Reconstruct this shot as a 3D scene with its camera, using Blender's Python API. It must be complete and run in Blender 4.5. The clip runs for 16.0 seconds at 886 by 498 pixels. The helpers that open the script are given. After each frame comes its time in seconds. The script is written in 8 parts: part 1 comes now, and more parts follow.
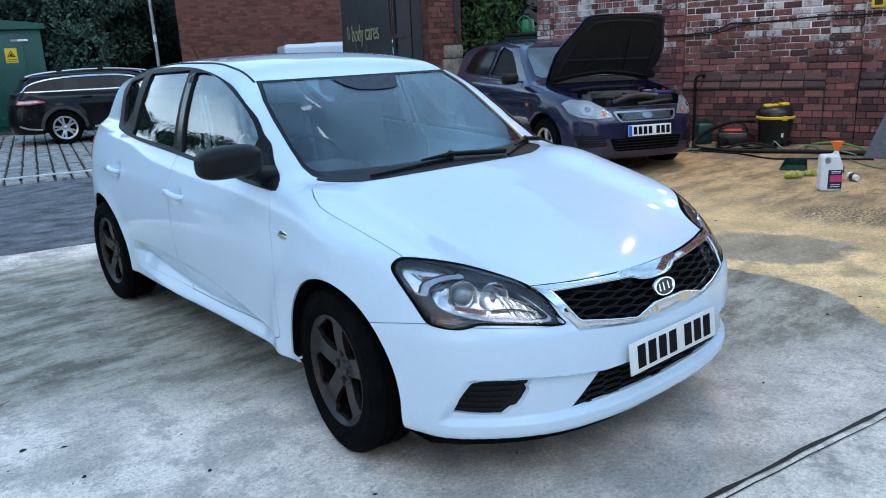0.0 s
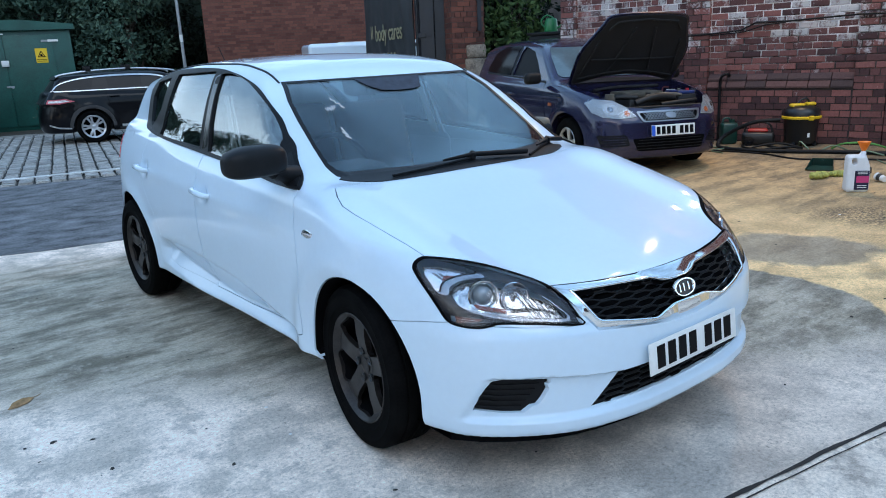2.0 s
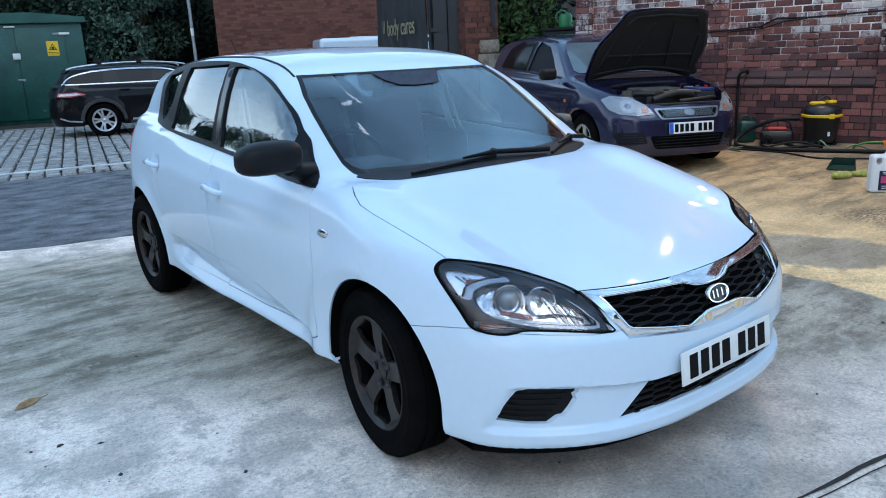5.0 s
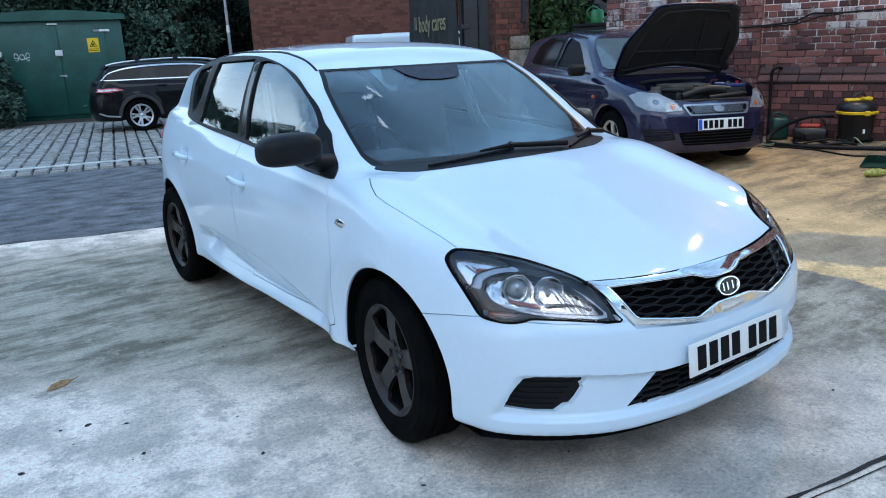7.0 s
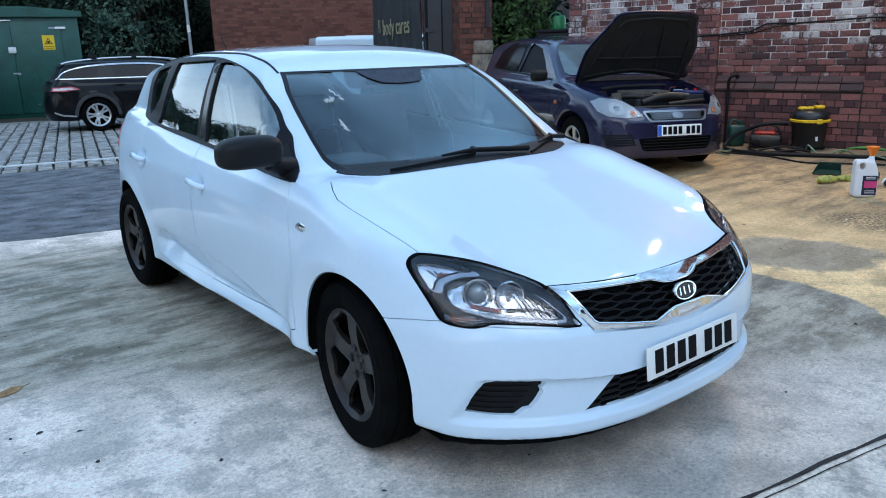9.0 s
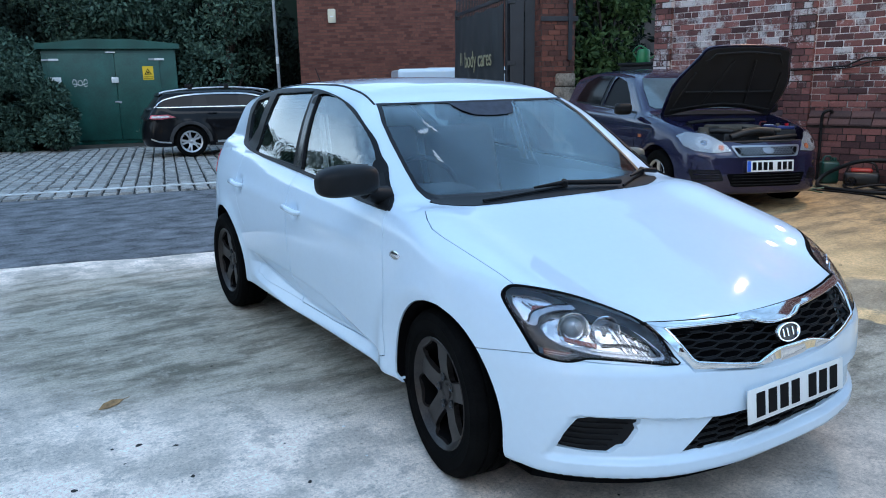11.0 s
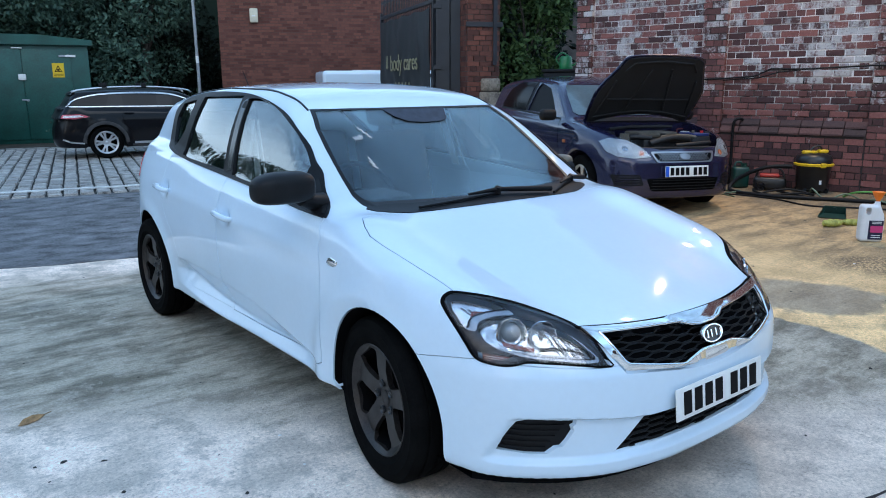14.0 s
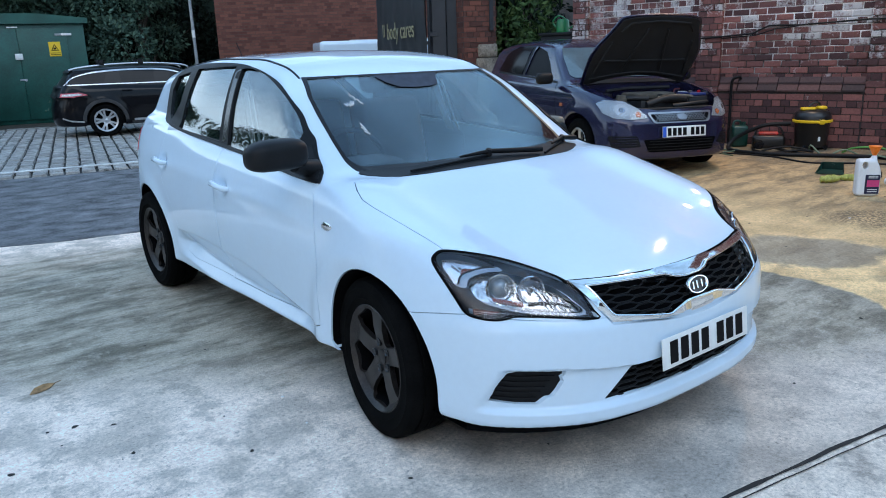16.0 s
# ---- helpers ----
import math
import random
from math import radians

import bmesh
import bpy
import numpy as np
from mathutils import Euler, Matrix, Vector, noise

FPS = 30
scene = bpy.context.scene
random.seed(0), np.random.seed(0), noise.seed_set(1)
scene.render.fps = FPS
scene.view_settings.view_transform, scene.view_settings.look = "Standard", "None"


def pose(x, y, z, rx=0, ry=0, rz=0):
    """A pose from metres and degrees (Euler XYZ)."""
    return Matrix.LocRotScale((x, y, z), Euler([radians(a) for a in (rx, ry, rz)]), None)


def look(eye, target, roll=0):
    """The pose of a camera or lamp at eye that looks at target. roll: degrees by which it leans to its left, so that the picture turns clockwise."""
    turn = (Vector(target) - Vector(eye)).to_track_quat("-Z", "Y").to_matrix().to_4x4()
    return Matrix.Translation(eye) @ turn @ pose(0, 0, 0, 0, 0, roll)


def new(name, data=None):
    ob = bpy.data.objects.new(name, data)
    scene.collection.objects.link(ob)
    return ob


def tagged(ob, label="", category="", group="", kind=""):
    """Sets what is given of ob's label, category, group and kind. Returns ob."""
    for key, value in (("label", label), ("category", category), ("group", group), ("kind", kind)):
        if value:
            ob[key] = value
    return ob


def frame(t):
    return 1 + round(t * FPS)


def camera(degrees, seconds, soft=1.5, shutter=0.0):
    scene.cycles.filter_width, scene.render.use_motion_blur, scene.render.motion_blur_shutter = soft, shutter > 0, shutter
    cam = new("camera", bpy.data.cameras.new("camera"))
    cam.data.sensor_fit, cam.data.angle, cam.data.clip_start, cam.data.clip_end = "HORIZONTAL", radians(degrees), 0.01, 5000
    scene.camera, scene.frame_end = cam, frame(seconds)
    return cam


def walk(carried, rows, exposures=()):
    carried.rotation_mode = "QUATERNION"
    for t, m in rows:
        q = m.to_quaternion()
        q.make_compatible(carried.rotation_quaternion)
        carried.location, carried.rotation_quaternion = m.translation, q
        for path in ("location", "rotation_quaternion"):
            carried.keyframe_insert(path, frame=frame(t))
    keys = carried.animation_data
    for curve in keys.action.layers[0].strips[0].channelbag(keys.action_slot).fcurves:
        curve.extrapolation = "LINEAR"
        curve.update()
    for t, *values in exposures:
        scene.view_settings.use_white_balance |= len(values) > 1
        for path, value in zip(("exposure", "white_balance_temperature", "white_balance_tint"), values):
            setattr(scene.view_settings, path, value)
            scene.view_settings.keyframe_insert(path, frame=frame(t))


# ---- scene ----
cam = camera(61.6, 16.0, soft=1.0)
PATH = [
    (0, (-2.171, -2.24, 1.44), (-0.935, -0.752, 0.93), -2.6),
    (0.5, (-2.18, -2.258, 1.442), (-0.959, -0.759, 0.933), -2.8),
    (1, (-2.187, -2.259, 1.447), (-0.978, -0.749, 0.937), -2.9),
    (1.5, (-2.185, -2.259, 1.449), (-0.989, -0.74, 0.936), -2.9),
    (2, (-2.186, -2.264, 1.449), (-0.996, -0.739, 0.939), -2.7),
    (2.5, (-2.196, -2.264, 1.452), (-1.01, -0.735, 0.948), -2.6),
    (3, (-2.201, -2.268, 1.452), (-1.02, -0.734, 0.952), -2.6),
    (3.5, (-2.199, -2.252, 1.452), (-1.015, -0.719, 0.954), -2.6),
    (4, (-2.167, -2.177, 1.441), (-0.973, -0.655, 0.933), -2.6),
    (6.5, (-2.146, -2.14, 1.445), (-1.038, -0.562, 0.911), -2.2),
    (7, (-2.133, -2.233, 1.43), (-1.034, -0.646, 0.906), -2.4),
    (7.5, (-2.117, -2.236, 1.429), (-0.955, -0.695, 0.905), -1.9),
    (8, (-2.121, -2.234, 1.433), (-0.939, -0.707, 0.91), -1.5),
    (10.5, (-2.156, -2.244, 1.436), (-1.027, -0.664, 0.959), -1.2),
    (11, (-2.198, -2.203, 1.441), (-1.164, -0.548, 1.005), -1.1),
    (11.5, (-2.197, -2.216, 1.438), (-1.251, -0.511, 0.995), -1.3),
    (12, (-2.219, -2.186, 1.435), (-1.314, -0.478, 0.921), -2.4),
    (12.5, (-2.3, -2.042, 1.448), (-1.375, -0.354, 0.907), -3.8),
    (13, (-2.366, -1.984, 1.455), (-1.329, -0.354, 0.936), -3.5),
    (13.5, (-2.311, -2.054, 1.473), (-1.093, -0.535, 1.018), -0.3),
    (14, (-2.251, -2.193, 1.465), (-1.05, -0.653, 1.032), -0.2),
    (14.5, (-2.22, -2.242, 1.462), (-1.034, -0.695, 1.016), -1.6),
    (15, (-2.233, -2.268, 1.454), (-1.046, -0.73, 0.978), -1.9),
    (15.5, (-2.253, -2.278, 1.449), (-1.071, -0.742, 0.953), -1.9),
    (16, (-2.254, -2.28, 1.445), (-1.077, -0.746, 0.934), -1.9),
]
walk(cam, [(t, look(eye, target, roll)) for t, eye, target, roll in PATH], [(0, 0.0, 6450, 10), (4, 0.0, 6400, 10), (8, 0.0, 6400, 10), (10.5, 0.0, 6350, 10), (12.5, 0.0, 6250, 12), (13.5, 0.0, 6300, 11), (14.5, 0.0, 6350, 10), (16, 0.0, 6450, 10)])


# ---- world and light ----
world = bpy.data.worlds.new("sky")
scene.world = world
world.use_nodes = True
wn, wl = world.node_tree.nodes, world.node_tree.links
sky = wn.new("ShaderNodeTexSky")
sky.sky_type, sky.sun_disc = "NISHITA", False
sky.sun_elevation, sky.sun_rotation = radians(24), radians(250)
sky.dust_density, sky.ozone_density = 2.0, 2.5
tc = wn.new("ShaderNodeTexCoord")
mp = wn.new("ShaderNodeMapping")
mp.inputs["Scale"].default_value = (1.0, 1.0, 2.6)
cl = wn.new("ShaderNodeTexNoise")
cl.inputs["Scale"].default_value, cl.inputs["Detail"].default_value, cl.inputs["Roughness"].default_value = 1.7, 5.0, 0.5
cr = wn.new("ShaderNodeValToRGB")
cr.color_ramp.elements[0].position, cr.color_ramp.elements[1].position = 0.36, 0.64
cr.color_ramp.elements[0].color = (0.20, 0.20, 0.20, 1)
cr.color_ramp.elements[1].color = (1.0, 1.0, 1.0, 1)
mx = wn.new("ShaderNodeMixRGB")
# high thin cloud: paler towards the horizon and overhead
sz = wn.new("ShaderNodeSeparateXYZ")
el = wn.new("ShaderNodeValToRGB")
el.color_ramp.elements[0].position, el.color_ramp.elements[0].color = 0.0, (0.92, 1.20, 1.48, 1)
el.color_ramp.elements[1].position, el.color_ramp.elements[1].color = 1.0, (0.51, 0.88, 1.40, 1)
for at_, co_ in ((0.21, (0.98, 1.28, 1.56)), (0.34, (0.46, 0.74, 1.08)), (0.60, (0.41, 0.73, 1.14))):
    e_ = el.color_ramp.elements.new(at_)
    e_.color = (*co_, 1)
gain = wn.new("ShaderNodeMixRGB")
gain.blend_type = "MULTIPLY"
gain.inputs[0].default_value, gain.inputs[2].default_value = 1.0, (10.0, 10.0, 10.0, 1)
wl.new(tc.outputs["Generated"], sz.inputs[0])
wl.new(sz.outputs["Z"], el.inputs["Fac"])
wl.new(el.outputs["Color"], gain.inputs[1])
wl.new(gain.outputs[0], mx.inputs[2])
wl.new(tc.outputs["Generated"], mp.inputs["Vector"])
wl.new(mp.outputs["Vector"], cl.inputs["Vector"])
wl.new(cl.outputs["Fac"], cr.inputs["Fac"])
wl.new(cr.outputs["Color"], mx.inputs["Fac"])
wl.new(sky.outputs["Color"], mx.inputs[1])
wl.new(mx.outputs["Color"], wn["Background"].inputs["Color"])
wn["Background"].inputs["Strength"].default_value = 0.165

sun = new("sun", bpy.data.lights.new("sun", "SUN"))
sun.data.energy, sun.data.angle, sun.data.color = 0.6, radians(30), (0.92, 0.97, 1.0)
sun.matrix_world = look((-3, -8, 9), (0, 0, 0))


# ---- materials ----
def nodes_of(name):
    m = bpy.data.materials.new(name)
    m.use_nodes = True
    nt = m.node_tree
    return m, nt.nodes, nt.links, nt.nodes["Principled BSDF"]


def mat(name, color, rough=0.5, metal=0.0, var=0.12, scale=6.0, fine=60.0, bump=0.0, coat=0.0, spec=0.5, rand=0.0, rough_var=0.1, tint=None, axes=(1, 1, 1)):
    """Two-scale varied surface: broad stains, fine grain, relief."""
    m, n, l, b = nodes_of(name)
    co = n.new("ShaderNodeTexCoord")
    mpn = n.new("ShaderNodeMapping")
    mpn.inputs["Scale"].default_value = axes
    l.new(co.outputs["Object"], mpn.inputs["Vector"])
    a, f = n.new("ShaderNodeTexNoise"), n.new("ShaderNodeTexNoise")
    for q, s in ((a, scale), (f, fine)):
        q.inputs["Scale"].default_value, q.inputs["Detail"].default_value = s, 5.0
        l.new(mpn.outputs["Vector"], q.inputs["Vector"])
    mixn = n.new("ShaderNodeMath")
    mixn.operation = "MULTIPLY_ADD"
    mixn.inputs[1].default_value = 0.6
    l.new(a.outputs["Fac"], mixn.inputs[0])
    half = n.new("ShaderNodeMath")
    half.operation, half.inputs[1].default_value = "MULTIPLY", 0.4
    l.new(f.outputs["Fac"], half.inputs[0])
    l.new(half.outputs[0], mixn.inputs[2])
    ramp = n.new("ShaderNodeValToRGB")
    lo = tuple(max(c * (1 - 2.2 * var), 0) for c in color)
    hi = tuple(min(c * (1 + 2.0 * var), 1) for c in (tint or color))
    ramp.color_ramp.elements[0].position, ramp.color_ramp.elements[1].position = 0.32, 0.68
    ramp.color_ramp.elements[0].color, ramp.color_ramp.elements[1].color = (*lo, 1), (*hi, 1)
    l.new(mixn.outputs[0], ramp.inputs["Fac"])
    out = ramp.outputs["Color"]
    if rand:
        oi = n.new("ShaderNodeObjectInfo")
        hs = n.new("ShaderNodeHueSaturation")
        mr = n.new("ShaderNodeMapRange")
        mr.inputs["To Min"].default_value, mr.inputs["To Max"].default_value = 1 - rand, 1 + rand
        l.new(oi.outputs["Random"], mr.inputs["Value"])
        l.new(mr.outputs["Result"], hs.inputs["Value"])
        l.new(out, hs.inputs["Color"])
        out = hs.outputs["Color"]
    l.new(out, b.inputs["Base Color"])
    rr = n.new("ShaderNodeMapRange")
    rr.inputs["To Min"].default_value, rr.inputs["To Max"].default_value = max(rough - rough_var, 0.02), min(rough + rough_var, 1)
    l.new(mixn.outputs[0], rr.inputs["Value"])
    l.new(rr.outputs["Result"], b.inputs["Roughness"])
    b.inputs["Metallic"].default_value = metal
    b.inputs["Coat Weight"].default_value, b.inputs["Coat Roughness"].default_value = coat, 0.04
    b.inputs["Specular IOR Level"].default_value = spec
    if bump:
        bp = n.new("ShaderNodeBump")
        bp.inputs["Strength"].default_value, bp.inputs["Distance"].default_value = min(bump, 1), 0.004
        l.new(mixn.outputs[0], bp.inputs["Height"])
        l.new(bp.outputs["Normal"], b.inputs["Normal"])
    return m


def glass(name, color, rough=0.0, alpha_mix=0.05):
    """Thin tinted pane: a clear sheet under a sharp reflection."""
    m, n, l, b = nodes_of(name)
    n.remove(b)
    tr, gl = n.new("ShaderNodeBsdfTransparent"), n.new("ShaderNodeBsdfGlossy")
    tr.inputs["Color"].default_value = (*color, 1)
    gl.inputs["Roughness"].default_value = rough
    lw = n.new("ShaderNodeLayerWeight")
    lw.inputs["Blend"].default_value = 0.5
    pw_, fr = n.new("ShaderNodeMath"), n.new("ShaderNodeMath")
    pw_.operation, pw_.inputs[1].default_value = "POWER", 5.0
    l.new(lw.outputs["Facing"], pw_.inputs[0])
    fr.operation, fr.inputs[1].default_value, fr.inputs[2].default_value = "MULTIPLY_ADD", 1.0 - alpha_mix, alpha_mix
    l.new(pw_.outputs[0], fr.inputs[0])
    ms = n.new("ShaderNodeMixShader")
    l.new(fr.outputs[0], ms.inputs["Fac"])
    l.new(tr.outputs[0], ms.inputs[1])
    l.new(gl.outputs[0], ms.inputs[2])
    l.new(ms.outputs[0], n["Material Output"].inputs["Surface"])
    return m


def emit(name, color, power):
    m, n, l, b = nodes_of(name)
    b.inputs["Base Color"].default_value = (*color, 1)
    b.inputs["Emission Color"].default_value, b.inputs["Emission Strength"].default_value = (*color, 1), power
    return m


WHITE = mat("white_paint", (0.615, 0.74, 0.85), 0.55, var=0.012, scale=3, fine=40, coat=1.0, rough_var=0.03, spec=0.2)
WHITE.node_tree.nodes["Principled BSDF"].inputs["Coat Roughness"].default_value = 0.03
PURPLE = mat("purple_paint", (0.0125, 0.0128, 0.046), 0.26, metal=0.3, var=0.10, scale=3, fine=220, coat=0.8, spec=0.4, rough_var=0.05)
BLACKP = mat("black_paint", (0.004, 0.0043, 0.006), 0.3, var=0.1, scale=3, fine=60, spec=0.08, coat=0.25, rough_var=0.04)
PLASTIC = mat("black_plastic", (0.008, 0.0083, 0.0095), 0.5, var=0.12, scale=20, fine=220, bump=0.15, spec=0.2)
GLOSSBLK = mat("gloss_black_plastic", (0.006, 0.006, 0.008), 0.18, var=0.08, scale=14, fine=120)
RUBBER = mat("tyre_rubber", (0.0032, 0.0033, 0.0036), 0.85, var=0.2, scale=9, fine=120, bump=0.3, tint=(0.005, 0.005, 0.005), spec=0.03)
GAPM = mat("dark_gap", (0.003, 0.003, 0.0035), 0.9, var=0.1, spec=0.05)
RIM = mat("gunmetal_alloy", (0.027, 0.0245, 0.024), 0.38, metal=0.5, var=0.16, scale=14, fine=140, tint=(0.042, 0.036, 0.034))
SILVER = mat("silver_alloy", (0.55, 0.56, 0.58), 0.3, metal=0.8, var=0.06, scale=12, fine=100)
CHROME = mat("chrome", (0.82, 0.82, 0.82), 0.07, metal=1.0, var=0.03, scale=9, fine=60, rough_var=0.04)


# ---- building helpers ----
def bm_new():
    return bmesh.new()


def link_mesh(name, bm, material, smooth=None):
    me = bpy.data.meshes.new(name)
    bm.normal_update()
    bm.to_mesh(me)
    bm.free()
    for q in (material if isinstance(material, (list, tuple)) else (material,)):
        me.materials.append(q)
    if smooth is not None:
        for p in me.polygons:
            p.use_smooth = True
        me.set_sharp_from_angle(angle=radians(smooth))
    return new(name, me)


def part(name, bm, material, parent, label="", smooth=None):
    ob = link_mesh(name, bm, material, smooth)
    ob.parent = parent
    return tagged(ob, label) if label else ob


def thing(name, label, category, m=None, group="", kind=""):
    ob = new(name)
    ob.empty_display_size = 0.1
    if m is not None:
        ob.matrix_world = m
    return tagged(ob, label, category, group, kind)


def solid(name, bm, material, label, category, m=None, group="", kind="", smooth=None):
    ob = link_mesh(name, bm, material, smooth)
    if m is not None:
        ob.matrix_world = m
    return tagged(ob, label, category, group, kind)


def add_box(bm, lo, hi, bevel=0.0, m=None, mi=0):
    c = [(a + b) / 2 for a, b in zip(lo, hi)]
    s = [b - a for a, b in zip(lo, hi)]
    ret = bmesh.ops.create_cube(bm, size=1.0)
    vs = ret["verts"]
    bmesh.ops.scale(bm, vec=s, verts=vs)
    bmesh.ops.translate(bm, vec=c, verts=vs)
    fs = list({f for v in vs for f in v.link_faces})
    if bevel:
        es = list({e for v in vs for e in v.link_edges})
        r = bmesh.ops.bevel(bm, geom=es, offset=bevel, segments=2, profile=0.5, affect="EDGES", clamp_overlap=True)
        vs = list({v for f in r["faces"] for v in f.verts} | {v for v in vs if v.is_valid})
        fs = list({f for v in vs for f in v.link_faces})
    for f in fs:
        f.material_index = mi
    if m is not None:
        bmesh.ops.transform(bm, matrix=m, verts=vs)
    return vs


def add_cyl(bm, p, q, r, r2=None, seg=24, cap=True, mi=0):
    p, q = Vector(p), Vector(q)
    d = q - p
    ret = bmesh.ops.create_cone(bm, cap_ends=cap, segments=seg, radius1=r, radius2=r if r2 is None else r2, depth=d.length)
    m = Matrix.Translation((p + q) / 2) @ d.to_track_quat("Z", "Y").to_matrix().to_4x4()
    bmesh.ops.transform(bm, matrix=m, verts=ret["verts"])
    for f in {f for v in ret["verts"] for f in v.link_faces}:
        f.material_index = mi
    return ret["verts"]


def add_lathe(bm, prof, axis_m, seg=40, closed=False, mi=0):
    """Turn (radius, height) pairs about the z axis of axis_m."""
    rings = []
    for r, h in prof:
        rings.append([bm.verts.new(axis_m @ Vector((r * math.cos(2 * math.pi * i / seg), r * math.sin(2 * math.pi * i / seg), h))) for i in range(seg)])
    pairs = list(zip(rings, rings[1:])) + ([(rings[-1], rings[0])] if closed else [])
    for a, b in pairs:
        for i in range(seg):
            f = bm.faces.new((a[i], a[(i + 1) % seg], b[(i + 1) % seg], b[i]))
            f.material_index = mi
    return rings


def add_tube(bm, pts, r, seg=8, mi=0, cap=True, radii=None):
    pts = [Vector(p) for p in pts]
    rings = []
    up = Vector((0, 0, 1))
    for i, p in enumerate(pts):
        d = (pts[min(i + 1, len(pts) - 1)] - pts[max(i - 1, 0)]).normalized()
        s = d.cross(up)
        s = s.normalized() if s.length > 1e-3 else Vector((1, 0, 0))
        u = s.cross(d).normalized()
        rr = radii[i] if radii else r
        rings.append([bm.verts.new(p + rr * (math.cos(2 * math.pi * k / seg) * s + math.sin(2 * math.pi * k / seg) * u)) for k in range(seg)])
    for a, b in zip(rings, rings[1:]):
        for k in range(seg):
            f = bm.faces.new((a[k], a[(k + 1) % seg], b[(k + 1) % seg], b[k]))
            f.material_index = mi
    if cap:
        for ring in (rings[0][::-1], rings[-1]):
            bm.faces.new(ring).material_index = mi


def add_prism(bm, poly, m, depth, mi=0):
    """A polygon in the xy plane of m, raised by depth along its z."""
    a = [bm.verts.new(m @ Vector((x, y, 0))) for x, y in poly]
    b = [bm.verts.new(m @ Vector((x, y, depth))) for x, y in poly]
    n = len(poly)
    fs = [bm.faces.new(a[::-1]), bm.faces.new(b)]
    fs += [bm.faces.new((a[i], a[(i + 1) % n], b[(i + 1) % n], b[i])) for i in range(n)]
    for f in fs:
        f.material_index = mi
    return a + b


def smooth_line(pts, n=8, closed=False):
    """Catmull-Rom through the points."""
    P = [Vector(p) for p in pts]
    out = []
    k = len(P)
    for i in range(k if closed else k - 1):
        if closed:
            a, b, c, d = P[i - 1], P[i], P[(i + 1) % k], P[(i + 2) % k]
        else:
            a, b, c, d = P[max(i - 1, 0)], P[i], P[i + 1], P[min(i + 2, k - 1)]
        for j in range(n):
            t = j / n
            out.append(0.5 * (2 * b + (c - a) * t + (2 * a - 5 * b + 4 * c - d) * t * t + (3 * b - a - 3 * c + d) * t ** 3))
    if not closed:
        out.append(P[-1])
    return out


def round_poly(poly, r=0.02, n=4):
    """Rounds the corners of a flat polygon."""
    out = []
    k = len(poly)
    for i in range(k):
        p, a, b = Vector(poly[i]), Vector(poly[i - 1]), Vector(poly[(i + 1) % k])
        da, db = a - p, b - p
        ra, rb = min(r, da.length * 0.45), min(r, db.length * 0.45)
        s, e = p + da.normalized() * ra, p + db.normalized() * rb
        for j in range(n + 1):
            t = j / n
            out.append(tuple((1 - t) ** 2 * s + 2 * t * (1 - t) * p + t * t * e))
    return out


# ---- smooth solids for car bodies ----
def sp(xs, ys):
    """A smooth line through the pairs, for arrays."""
    xs, ys = np.asarray(xs, float), np.asarray(ys, float)
    h = np.diff(xs)
    s = np.diff(ys) / h
    m = np.zeros_like(ys)
    m[0], m[-1] = s[0], s[-1]
    for i in range(1, len(xs) - 1):
        if s[i - 1] * s[i] > 0:
            m[i] = 2 * s[i - 1] * s[i] / (s[i - 1] + s[i])

    def f(x):
        x = np.asarray(x, float)
        i = np.clip(np.searchsorted(xs, x) - 1, 0, len(xs) - 2)
        t = (np.clip(x, xs[0], xs[-1]) - xs[i]) / h[i]
        return (ys[i] * (1 + 2 * t) * (1 - t) ** 2 + m[i] * h[i] * t * (1 - t) ** 2 + ys[i + 1] * t * t * (3 - 2 * t) + m[i + 1] * h[i] * t * t * (t - 1))
    return f


def smax(a, b, r):
    return np.maximum(a, b) + np.maximum(r - np.abs(a - b), 0) ** 2 / (4 * r)


def smin(a, b, r):
    return -smax(-a, -b, r)


def step(a, b, x):
    t = np.clip((x - a) / (b - a), 0, 1)
    return t * t * (3 - 2 * t)


def grad(f, p, e=1e-4):
    g = np.stack([f(*(p + d).T) - f(*(p - d).T) for d in np.eye(3) * e], axis=1) / (2 * e)
    return g


